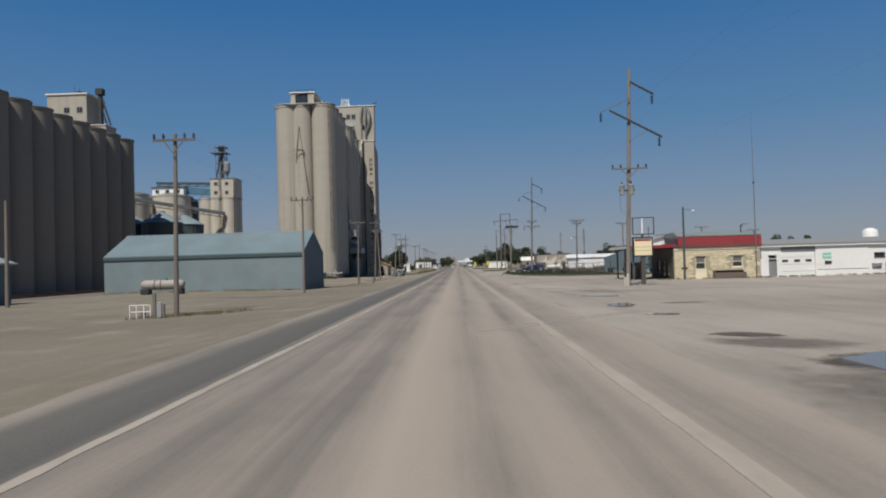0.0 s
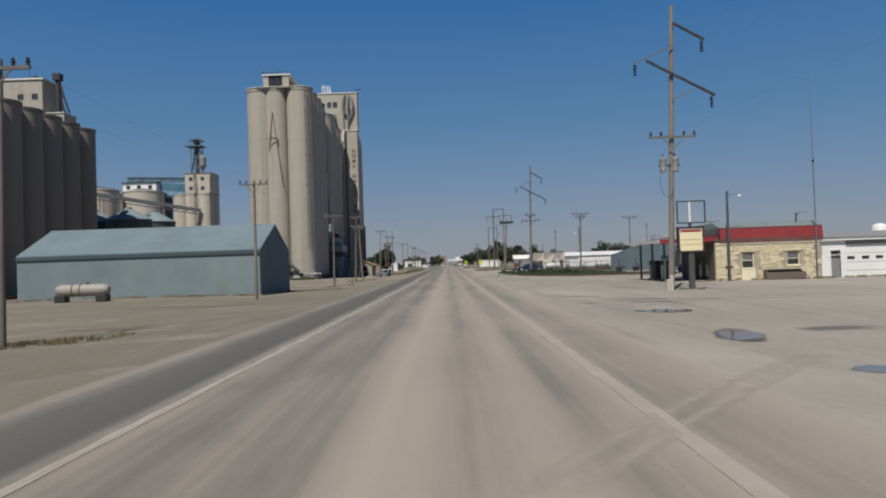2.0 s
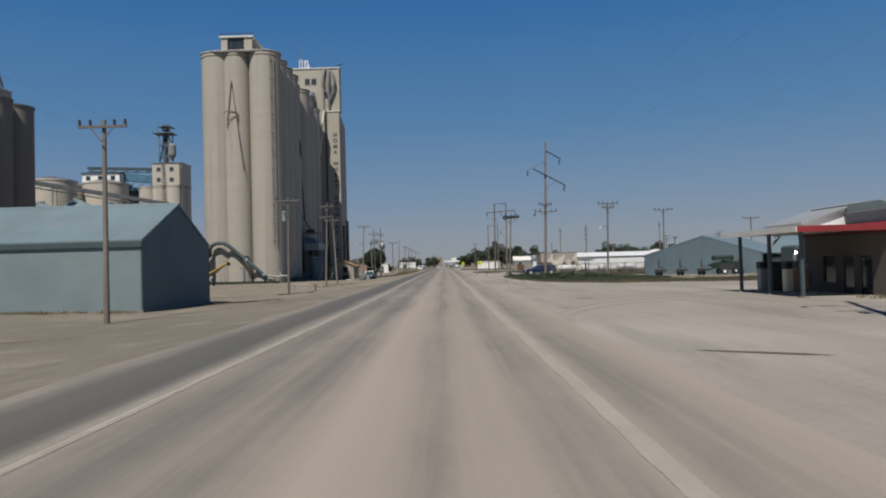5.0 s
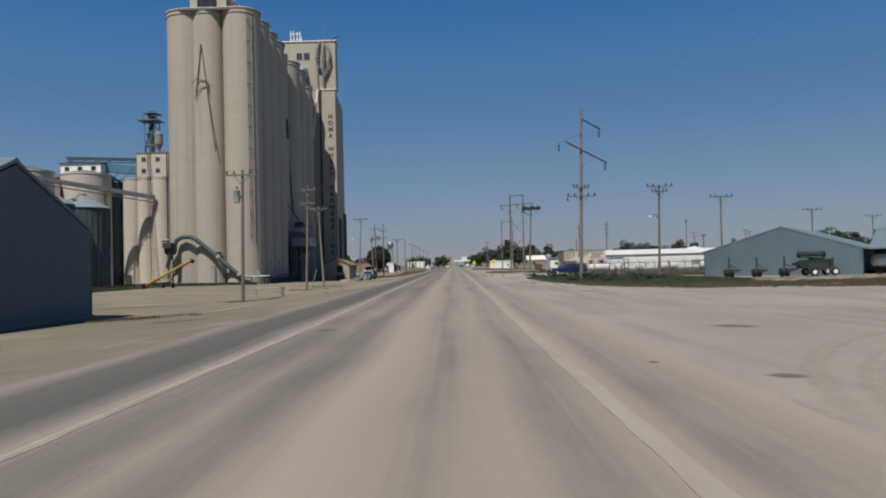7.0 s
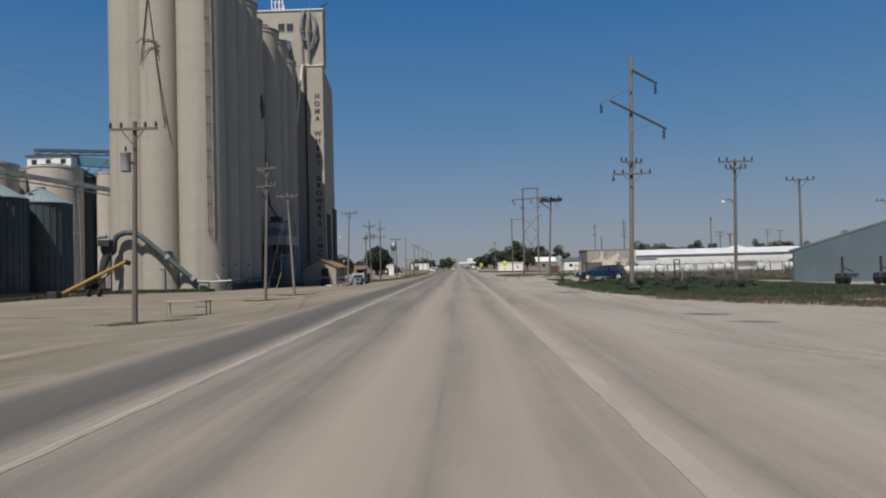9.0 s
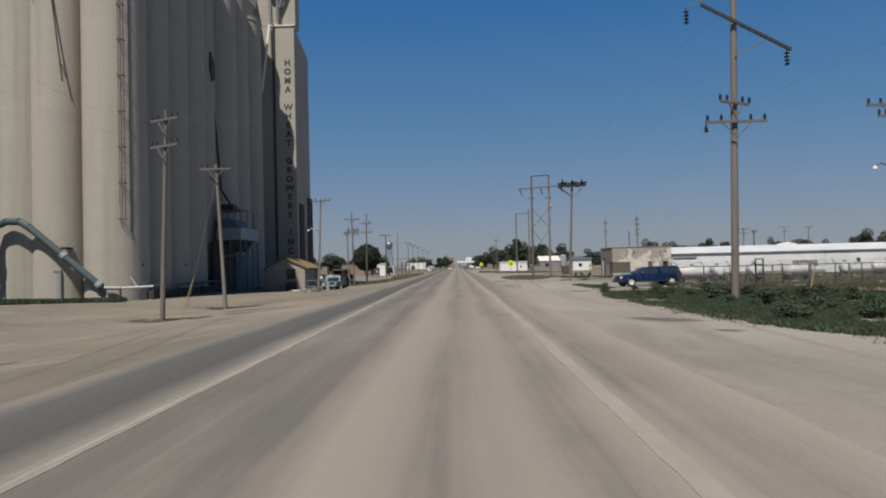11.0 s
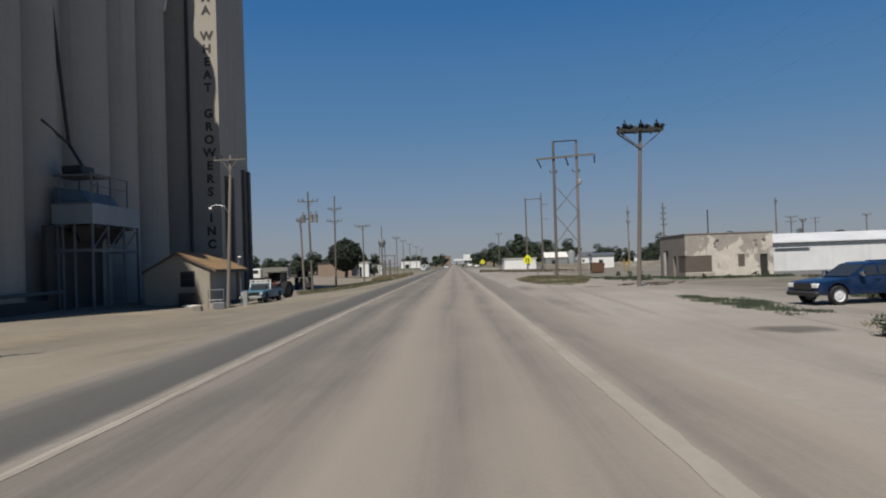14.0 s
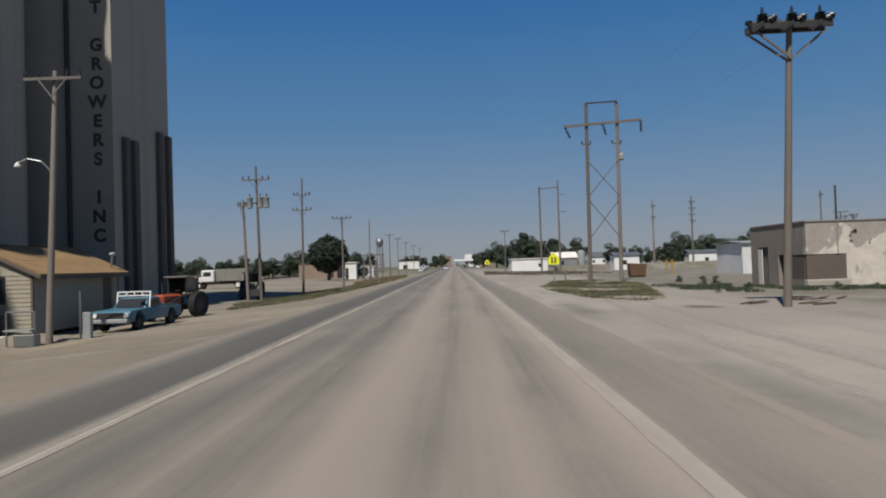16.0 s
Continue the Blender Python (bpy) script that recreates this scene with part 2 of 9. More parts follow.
    l.new(sep.outputs[1], swept.inputs[0])
    verge = ramp(n, l, across.outputs[0], [(at(2.5), (0, 0, 0)), (at(2.9), (1, 1, 1))])
    f = mixc(n, l, verge, f, mixc(n, l, 1.0, f, swept.outputs[0], 'MULTIPLY'))
    l.new(mixc(n, l, f, tar, pale), b.inputs["Base Color"])
    b.inputs["Roughness"].default_value = 0.93
    bump_to(n, l, b, smear, 0.1, 0.1)
    return m


def paint_mat(name, paint, cut=0.5):
    """Faded road paint under dust."""
    m, n, l, b = nodes_of(name)
    pos = n.new("ShaderNodeNewGeometry").outputs["Position"]
    wear = noise_at(n, l, pos, 1.6, 6, 0.7, (1.0, 0.3, 1.0))
    f = ramp(n, l, wear, [(cut - 0.15, (0, 0, 0)), (cut + 0.15, (1, 1, 1))])
    l.new(mixc(n, l, f, (0.25, 0.22, 0.184), paint), b.inputs["Base Color"])
    b.inputs["Roughness"].default_value = 0.9
    return m


def leaf_mat(name, a, b_col):
    m, n, l, b = nodes_of(name)
    a, b_col = (tuple(c * 0.9 for c in k) for k in (a, b_col))
    g = n.new("ShaderNodeNewGeometry")
    col = ramp(n, l, g.outputs["Random Per Island"], [(0, a), (1, b_col)])
    col = mixc(n, l, ramp(n, l, noise_at(n, l, g.outputs["Position"], 0.5, 3), [(0.35, (0, 0, 0)), (0.7, (0.5,) * 3)]), col, tuple(c * 0.6 for c in a))
    l.new(col, b.inputs["Base Color"])
    b.inputs["Roughness"].default_value = 0.75
    return m


GROUND = ground_mat()
ROAD = road_mat()
WHITE_LINE = paint_mat("worn_white_paint", (0.318, 0.29, 0.252), 0.52)
DUSTY_LINE = paint_mat("dust_covered_white_paint", (0.3, 0.27, 0.233), 0.5)
CONCRETE = concrete("elevator_concrete", (0.385, 0.358, 0.306))
# shade on the yard elevator's east faces is put into this darker tone
CONCRETE_DARK = concrete("dark_elevator_concrete", (0.18, 0.166, 0.148))
CONCRETE_PALE = concrete("pale_bin_concrete", (0.52, 0.48, 0.415), streak=(0.3, 0.26, 0.21))
CAP = surf("roof_edge", (0.6, 0.58, 0.54), 0.15, rough=0.8)
ROOF_TAR = surf("roof_tar", (0.12, 0.11, 0.1), 0.3)
WOOD = surf("weathered_pole_wood", (0.27, 0.232, 0.2), 0.3, 0.7, 9, 0.9, stain=(0.12, 0.09, 0.07), stretch=(1, 1, 0.15), per_object=0.25)
WOOD_GREY = surf("grey_timber", (0.22, 0.2, 0.18), 0.3, 0.7, 9, 0.9, stretch=(1, 1, 0.2))
STEEL = surf("galvanised_steel", (0.42, 0.44, 0.45), 0.15, rough=0.45, metal=0.7, bump=0.05)
DARK = surf("dark_iron", (0.05, 0.048, 0.046), 0.3, rough=0.6)
LADDER_IRON = surf("weathered_brown_iron", (0.17, 0.135, 0.11), 0.3, rough=0.85)
RUST = surf("rusty_iron", (0.16, 0.09, 0.06), 0.4, rough=0.85)
GLASS = glass_mat("dark_window_glass")
INSULATOR = plain("insulator", (0.018, 0.022, 0.03), 0.3)
CAN = surf("transformer_paint", (0.44, 0.46, 0.46), 0.12, rough=0.45, bump=0.03)
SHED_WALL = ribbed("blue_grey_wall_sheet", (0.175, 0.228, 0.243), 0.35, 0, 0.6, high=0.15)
SHED_ROOF = ribbed("blue_grey_roof_sheet", (0.15, 0.205, 0.225), 0.6, 0, 0.5)
SHED_TRIM = surf("dark_trim", (0.085, 0.125, 0.135), 0.2, rough=0.5)
WHITE = surf("white_paint", (0.68, 0.68, 0.66), 0.08, rough=0.6, stain=(0.5, 0.46, 0.4), stain_cut=0.6, bump=0.06)
WHITE_SHEET = ribbed("white_sheet", (0.63, 0.635, 0.635), 0.3, 0, 0.5, amount=0.2, high=0.3)
GREY_PAINT = surf("grey_paint", (0.33, 0.34, 0.345), 0.12, rough=0.85, bump=0.05)
RED = surf("faded_red_paint", (0.36, 0.035, 0.04), 0.18, rough=0.6, stain=(0.25, 0.03, 0.03), bump=0.06)
RUBBER = surf("tyre_rubber", (0.025, 0.024, 0.023), 0.2, rough=0.85)
CHROME = plain("chrome", (0.7, 0.7, 0.7), 0.15, 1.0)


# ---- building helpers ----
def part(name, bm, material, parent=None, label="", smooth=False):
    """Link a bmesh as one mesh object under its thing or part."""
    me = bpy.data.meshes.new(name)
    bmesh.ops.recalc_face_normals(bm, faces=bm.faces)
    if smooth:
        for f in bm.faces:
            f.smooth = True
        for e in bm.edges:
            if len(e.link_faces) == 2 and e.calc_face_angle(0) > 0.6:
                e.smooth = False
    bm.to_mesh(me)
    bm.free()
    me.materials.append(material)
    ob = new(name, me)
    if parent:
        ob.parent = parent
    if label:
        ob["label"] = label
    return ob


def thing(name, loc, label, category, group="", kind="", turn=0.0):
    """An empty at the base of a thing."""
    ob = new(name)
    ob.matrix_basis = pose(*loc, 0, 0, turn)
    return tagged(ob, label, category, group, kind)


def box(bm, x0, x1, y0, y1, z0, z1, bevel=0.0):
    r = bmesh.ops.create_cube(bm, size=1.0, matrix=Matrix.LocRotScale(((x0 + x1) / 2, (y0 + y1) / 2, (z0 + z1) / 2), None, (abs(x1 - x0), abs(y1 - y0), abs(z1 - z0))))
    if bevel:
        es = list({e for v in r["verts"] for e in v.link_edges})
        bmesh.ops.bevel(bm, geom=es, offset=bevel, segments=1, profile=0.5, affect='EDGES')
    return bm


def B(*a, bevel=0.0):
    return box(bmesh.new(), *a, bevel=bevel)


def rod(bm, a, b, r0, r1=None, seg=10):
    """A round bar from a to b."""
    a, b = Vector(a), Vector(b)
    d = b - a
    m = Matrix.Translation((a + b) / 2) @ d.to_track_quat('Z', 'Y').to_matrix().to_4x4()
    bmesh.ops.create_cone(bm, cap_ends=True, segments=seg, radius1=r0, radius2=r0 if r1 is None else r1, depth=d.length, matrix=m)
    return bm


def beam(bm, a, b, w, h):
    """A square bar from a to b."""
    a, b = Vector(a), Vector(b)
    d = b - a
    m = Matrix.Translation((a + b) / 2) @ d.to_track_quat('Y', 'Z').to_matrix().to_4x4() @ Matrix.Diagonal((w, d.length, h, 1))
    bmesh.ops.create_cube(bm, size=1.0, matrix=m)
    return bm


def lathe(bm, prof, seg=32, at=(0, 0, 0), axis='Z'):
    """A turned body from (radius, height) pairs."""
    rings = []
    for r, z in prof:
        ring = []
        for i in range(seg):
            a = 2 * math.pi * i / seg
            p = (r * math.cos(a), r * math.sin(a), z)
            if axis == 'X':
                p = (z, r * math.cos(a), r * math.sin(a))
            elif axis == 'Y':
                p = (r * math.sin(a), z, r * math.cos(a))
            ring.append(bm.verts.new((p[0] + at[0], p[1] + at[1], p[2] + at[2])))
        rings.append(ring)
    for a, b in zip(rings, rings[1:]):
        for i in range(seg):
            bm.faces.new((a[i], a[(i + 1) % seg], b[(i + 1) % seg], b[i]))
    bm.faces.new(rings[0][::-1])
    bm.faces.new(rings[-1])
    return bm


def prism(bm, pts, axis, a, b):
    """An outline drawn in the plane across the axis, carried from a to b. Outline pairs: x: (y, z); y: (x, z); z: (x, y)."""
    def put(p, d):
        return {'x': (d, p[0], p[1]), 'y': (p[0], d, p[1]), 'z': (p[0], p[1], d)}[axis]
    va = [bm.verts.new(put(p, a)) for p in pts]
    vb = [bm.verts.new(put(p, b)) for p in pts]
    k = len(pts)
    bm.faces.new(va)
    bm.faces.new(vb[::-1])
    for i in range(k):
        bm.faces.new((va[i], va[(i + 1) % k], vb[(i + 1) % k], vb[i]))
    return bm


def wall_with_holes(bm, u0, u1, z0, z1, v0, v1, holes, along='x'):
    """A wall panel of thickness v0..v1 with rectangular openings (u0, u1, z0, z1) that go through it."""
    us = sorted({u0, u1, *[h[0] for h in holes], *[h[1] for h in holes]})
    zs = sorted({z0, z1, *[h[2] for h in holes], *[h[3] for h in holes]})
    for a, b in zip(us, us[1:]):
        run = None
        for c, d in zip(zs, zs[1:]):
            hole = any(h[0] <= a and b <= h[1] and h[2] <= c and d <= h[3] for h in holes)
            if not hole:
                run = (run[0], d) if run else (c, d)
            if (hole or d == zs[-1]) and run:
                if along == 'x':
                    box(bm, a, b, v0, v1, *run)
                else:
                    box(bm, v0, v1, a, b, *run)
                run = None
    return bm


def wire_curve(name, a, b, sag, r, material, parent=None, seg=14):
    """A hanging cable from a to b as a thin tube."""
    a, b = Vector(a), Vector(b)
    cu = bpy.data.curves.new(name, 'CURVE')
    cu.dimensions, cu.bevel_depth, cu.bevel_resolution = '3D', r, 1
    s = cu.splines.new('POLY')
    s.points.add(seg)
    for i in range(seg + 1):
        f = i / seg
        p = a.lerp(b, f)
        s.points[i].co = (p.x, p.y, p.z - sag * 4 * f * (1 - f), 1)
    cu.materials.append(material)
    ob = new(name, cu)
    if parent:
        ob.parent = parent
    return ob


def stuff_mesh(name, verts, faces, material, parent=None):
    me = bpy.data.meshes.new(name)
    me.from_pydata(verts, [], faces)
    me.materials.append(material)
    ob = new(name, me)
    if parent:
        ob.parent = parent
    return ob


def gz(x, y):
    """The height of the ground."""
    xs = (-400, -120, -87, -62, -48, -36, -25, -16, -9, -6.3, -6.0, 4.3, 4.7, 8, 14, 30, 400)
    zs = (-2.6, -2.4, -2.1, -1.0, -0.5, -0.3, -0.35, -0.5, -0.3, -0.07, -0.06, -0.06, -0.07, -0.14, -0.22, -0.3, -0.3)
    dip = min(1.0, max(0.0, (y - 85) / 25)) * float(np.interp(x, (-30, -24, -17, -14, -9, -6.3), (0, -0.06, -0.28, -0.26, -0.06, 0)))
    return float(np.interp(x, xs, zs)) + dip


# ---- the ground, the road and its lines ----
def build_ground():
    xs = [-2500, -1200, -600, -400, -250, -160, -120, -100, -87, -75, -62, -55, -48, -42, -36, -30, -25, -20, -16, -12, -9, -7.5, -6.3, -6.0, -3, 0, 2,
          4.3, 4.7, 6, 8, 10, 12, 14, 17, 20, 25, 30, 40, 55, 75, 100, 150, 250, 400, 700, 1300, 2500]
    ys = [-200, -100, -50] + list(range(-20, 300, 6)) + [310, 330, 360, 400, 450, 520, 620, 800, 1100, 1600, 2600, 4500]
    verts = []
    for y in ys:
        for x in xs:
            z = gz(x, y)
            if (x < -17 or x > 15) and abs(x) < 120:
                z += 0.05 * noise.noise((x * 0.11, y * 0.11, 0.3))
            verts.append((x, y, z))
    k = len(xs)
    faces = [(j * k + i, j * k + i + 1, (j + 1) * k + i + 1, (j + 1) * k + i) for j in range(len(ys) - 1) for i in range(k - 1)]
    ob = stuff_mesh("ground", verts, faces, GROUND)
    for p in ob.data.polygons:
        p.use_smooth = True
    tagged(ob, "dry pale dirt and gravel ground with tyre tracks", "ground", kind="structure")


def build_road():
    """A low-crowned strip with ragged edges."""
    rng = random.Random(4)
    ys = [-60 + i * 1.5 for i in range(280)] + [370, 420, 500, 650, 900, 1400, 2200]
    prof = (-6.5, -5, -3.9, -1.2, 1.0, 2.5, 3.4, 4.4)
    verts, faces = [], []
    for j, y in enumerate(ys):
        for i, x in enumerate(prof):
            if i == 0:
                x += 0.35 * noise.noise((0, y * 0.16, 2)) + rng.uniform(-0.06, 0.06)
            if i == 7:
                x += 0.3 * noise.noise((0, y * 0.13, 7)) + rng.uniform(-0.06, 0.06)
            verts.append((x, y, -0.035 if i in (0, 7) else 0.0 - 0.004 * abs(x + 1.2)))
    k = len(prof)
    faces = [(j * k + i, j * k + i + 1, (j + 1) * k + i + 1, (j + 1) * k + i) for j in range(len(ys) - 1) for i in range(k - 1)]
    ob = stuff_mesh("road", verts, faces, ROAD)
    tagged(ob, "two-lane asphalt road covered with pale dust", "road", kind="structure")

    def line(name, path, w, material, spans):
        vs, fs = [], []
        for a, b in spans:
            y = a
            while y < b:
                y2 = min(b, y + 0.6)
                q = len(vs)
                x, x2 = (float(np.interp(k, (7, 78, 120, 158), path)) + 0.02 * noise.noise((path[0], k * 0.2, 1)) for k in (y, y2))
                z, z2 = (-0.004 * abs(k + 1.2) + 0.006 for k in (x, x2))
                e = [w / 2 + 0.035 * noise.noise((path[1] + d, k * 1.9, 3)) for k in (y, y2) for d in (0, 9)]
                vs += [(x - e[0], y, z), (x + e[1], y, z), (x2 + e[3], y2, z2), (x2 - e[2], y2, z2)]
                fs.append((q, q + 1, q + 2, q + 3))
                y = y2
        tagged(stuff_mesh(name, vs, fs, material), kind="structure", label="worn dusty road marking on the asphalt", category="road marking")
    line("road_line_west", (-4.17, -3.57, -3.76, -4.02), 0.16, WHITE_LINE, [(-40, 420)])
    line("road_line_east", (2.57, 2.32, 2.5, 2.52), 0.26, DUSTY_LINE, [(-40, 420)])


build_ground()
build_road()


# ---- the grain elevators ----
def silo_bm(r, z0, z1, at=(0, 0), seg=40):
    """A concrete silo: plain shaft with a small drip lip at the top."""
    bm = bmesh.new()
    return lathe(bm, [(r, z0), (r, z1 - 0.45), (r + 0.1, z1 - 0.4), (r + 0.1, z1)], seg, (at[0], at[1], 0))


def small_window(parent, x, y, z, w, h, face='y'):
    """A window in a thick wall: recess frame, glass, sill."""
    if face == 'y':
        fr = bmesh.new()
        for a in ((x - w / 2 - 0.1, x - w / 2, z - 0.1, z + h + 0.1), (x + w / 2, x + w / 2 + 0.1, z - 0.1, z + h + 0.1), (x - w / 2, x + w / 2, z + h, z + h + 0.1),
                  (x - w / 2, x + w / 2, z - 0.1, z), (x - 0.03, x + 0.03, z, z + h)):
            box(fr, a[0], a[1], y - 0.06, y + 0.05, a[2], a[3])
        win = part("window", fr, GREY_PAINT, parent)
        part("pane", B(x - w / 2, x + w / 2, y - 0.02, y + 0.03, z, z + h), GLASS, win)
    else:
        fr = bmesh.new()
        for a in ((y - w / 2 - 0.1, y - w / 2, z - 0.1, z + h + 0.1), (y + w / 2, y + w / 2 + 0.1, z - 0.1, z + h + 0.1), (y - w / 2, y + w / 2, z + h, z + h + 0.1),
                  (y - w / 2, y + w / 2, z - 0.1, z), (y - 0.03, y + 0.03, z, z + h)):
            box(fr, x - 0.05, x + 0.06, a[0], a[1], a[2], a[3])
        win = part("window", fr, GREY_PAINT, parent)
        part("pane", B(x - 0.03, x + 0.02, y - w / 2, y + w / 2, z, z + h), GLASS, win)


def lettering(parent, text, x, y, top, pitch, size, material):
    """Painted letters, one under the other, on a wall that faces south."""
    z = top
    for ch in text:
        if ch != " ":
            cu = bpy.data.curves.new("letter", 'FONT')
            cu.body, cu.size, cu.align_x, cu.extrude, cu.offset = ch, size, 'CENTER', 0.012, 0.05
            cu.materials.append(material)
            ob = new("letter", cu)
            ob.parent = parent
            ob.matrix_basis = pose(x, y, z - size * 0.72, 90, 0, 0)
        z -= pitch


ROOF_EDGE = surf("shadowed_roof_edge", (0.3, 0.28, 0.25), 0.2, rough=0.9)
BLUE_SHEET = surf("pale_blue_sheet", (0.42, 0.52, 0.58), 0.12, rough=0.5, bump=0.04)
DUCT = surf("grey_duct_steel", (0.26, 0.28, 0.29), 0.2, rough=0.6, bump=0.03)
YELLOW_RAIL = surf("faded_yellow_rail", (0.5, 0.42, 0.2), 0.2, rough=0.7, bump=0.03)
BLUE_GREY = surf("blue_grey_tower_steel", (0.2, 0.265, 0.32), 0.2, rough=0.6, bump=0.03)
DARK_GREY = surf("dark_concrete", (0.17, 0.155, 0.138), 0.25, 1.0, 6, 0.9, bump=0.1)
LETTER = surf("faded_black_letters", (0.11, 0.102, 0.094), 0.3, 1.0, 8, 0.9)


def road_elevator():
    """The elevator beside the road: two files of silos with a slender one between, a gallery on top, and a tall headhouse at the north end."""
    g = -0.6
    el = thing("grain_elevator", (0, 0, 0), "tall tan concrete grain elevator with clustered silos and headhouse", "grain elevator")
    top, wx = 38.0, -36.8
    ys = (156.9, 162.0, 167.1, 172.2, 177.3, 182.4, 187.5)
    east = [(-28.95, 156.4 + 4.78 * i, 2.6) for i in range(4)] + [(-28.95, 182.0, 2.65), (-28.95, 187.2, 2.6)]
    for x, y, r in east + [(wx, y, 2.85) for y in ys] + [(-33.6, 156.2, 2.3), (-33.6, 187.2, 2.4)]:
        part("silo", silo_bm(r, g, top, (x, y)), CONCRETE, el, smooth=True)
    # scalloped roof slab, overhang shadow put into its colour, thin pale flashing along it
    slab, flash = bmesh.new(), bmesh.new()
    for x, y, r in east + [(wx, y, 2.85) for y in ys]:
        r += 0.16
        lathe(slab, [(r - 0.1, top), (r, top + 0.06), (r, top + 0.24)], 40, (x, y, 0))
        lathe(flash, [(r + 0.03, top + 0.24), (r + 0.03, top + 0.33)], 40, (x, y, 0))
    box(slab, wx, -28.9, 153.75, 189.8, top + 0.004, top + 0.236)
    box(flash, wx - 0.2, -28.8, 153.7, 189.85, top + 0.244, top + 0.326)
    part("roof_slab", slab, ROOF_EDGE, el, "dark roof edge, overhang shadow put into its colour")
    part("roof_flashing", flash, CAP, el, "thin pale roof flashing")
    part("core", B(wx - 0.6, -28.3, 157, 188, g, top - 0.05), CONCRETE, el)
    # gallery along the roof, with a wide dark opening in its south end
    gal = bmesh.new()
    gt = top + 0.33
    gy = 155.6
    box(gal, -36.0, -35.7, gy + 0.3, 192, gt, 41.0)
    box(gal, -31.1, -30.8, gy + 0.3, 192, gt, 41.0)
    box(gal, -36.0, -34.95, gy, gy + 0.3, gt, 41.0)
    box(gal, -32.15, -30.8, gy, gy + 0.3, gt, 41.0)
    gl = part("gallery", gal, CONCRETE, el)
    part("gallery_roof", B(-36.25, -30.55, gy - 0.25, 192, 41.0, 41.22), CAP, gl)
    part("gallery_window", B(-34.95, -32.15, gy + 0.15, gy + 0.22, gt + 0.3, 41.0), GLASS, gl, "dark window opening")
    for x in (-34.4, -33.1):
        part("mullion", B(x - 0.05, x + 0.05, gy + 0.08, gy + 0.15, gt + 0.3, 41.0), DARK, gl)
    part("gallery_sill", B(-34.95, -32.15, gy + 0.02, gy + 0.3, gt, gt + 0.3), CONCRETE, gl)
    rail = bmesh.new()
    for x in (-36.1, -34.5, -32.8, -30.7):
        rod(rail, (x, gy, 41.2), (x, gy, 41.75), 0.05, seg=6)
    rod(rail, (-36.1, gy, 41.7), (-30.7, gy, 41.7), 0.05, seg=6)
    part("roof_railing", rail, DARK, gl)
    steps = bmesh.new()
    prism(steps, [(-30.8, gt), (-29.4, gt), (-30.8, gt + 1.9)], 'y', gy + 0.4, gy + 1.6)
    part("roof_chute", steps, DARK, gl, "dark sloping chute beside the gallery")
    # lit lower silo in front of the headhouse
    part("silo", silo_bm(2.5, g, 36.7, (-28.75, 193.2)), CONCRETE, el, smooth=True)
    part("silo_cap", lathe(bmesh.new(), [(2.62, 36.7), (2.62, 36.9)], 36, (-28.75, 193.2, 0)), ROOF_EDGE, el)
    # small stair house with a pale blue sheet roof, between the gallery and the headhouse
    sh = part("stair_house", B(-31.6, -28.3, 193.2, 197.85, 36.7, 40.1), CONCRETE, el)
    part("stair_house_roof", prism(bmesh.new(), [(193.0, 40.1), (197.85, 40.1), (197.85, 41.9), (193.0, 40.75)], 'x', -31.9, -28.0), BLUE_SHEET, sh, "pale blue sheet-metal roof")
    # headhouse: lettered shaft below, broad shallow house above
    shaft = part("headhouse_shaft", B(-33.5, -22.5, 197.5, 206.9, g, 37.3), CONCRETE, el)
    for v in shaft.data.vertices:
        if v.co.z > 30 and v.co.y > 200:
            v.co.z = 35.2
    part("shaft_ledge", B(-26.0, -22.35, 197.35, 200.2, 37.3, 37.5), CAP, el)
    hh = part("headhouse", B(-36.0, -22.35, 197.9, 200.6, 37.5, 47.3), CONCRETE, el)
    part("headhouse_roof", B(-36.2, -22.15, 197.7, 200.8, 47.3, 47.5), CAP, hh)
    for x in (-29.6, -28.1):
        small_window(hh, x, 197.87, 43.7, 1.0, 1.3)
    small_window(hh, -32.6, 197.87, 43.7, 1.0, 1.3)
    # pilasters on the foot of the shaft's east side, darker than its wall
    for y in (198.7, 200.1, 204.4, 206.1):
        part("pilaster", B(-22.5, -22.15, y, y + 0.7, g, 11.5 + (1.4 if y > 204 else 0), bevel=0.04), DARK_GREY, el, "dark pilaster")
    # dust pipes bent down the corner of the headhouse
    for k, (x0, bow, low) in enumerate(((-25.5, -0.35, 41.6), (-24.75, 0.1, 38.1), (-24.1, 0.55, 40.0))):
        dp = bmesh.new()
        pts = [(x0, 197.6, 47.1 - 0.2 * k), (x0 + bow, 197.2, 45.4), (x0 + bow * 1.3, 197.05, 43.6), (x0 + bow * 0.6, 197.2, 42.0), (x0 * 0.4 - 24.7 * 0.6, 197.4, low)]
        for a, b in zip(pts, pts[1:]):
            rod(dp, a, b, 0.27, seg=10)
        part("dust_pipe", dp, DUCT, hh, "grey sheet-metal dust pipe")
    pf = bmesh.new()
    for x in (-26.1, -24.2):
        beam(pf, (x, 196.7, 43.2), (-25.2, 197.8, 40.8), 0.08, 0.08)
    beam(pf, (-26.2, 196.7, 43.2), (-23.9, 196.7, 43.2), 0.1, 0.1)
    beam(pf, (-26.2, 196.7, 43.9), (-24.6, 196.7, 43.9), 0.06, 0.06)
    beam(pf, (-26.2, 196.7, 43.2), (-26.2, 196.7, 43.9), 0.06, 0.06)
    part("platform", pf, YELLOW_RAIL, hh, "faded yellow platform bracket")
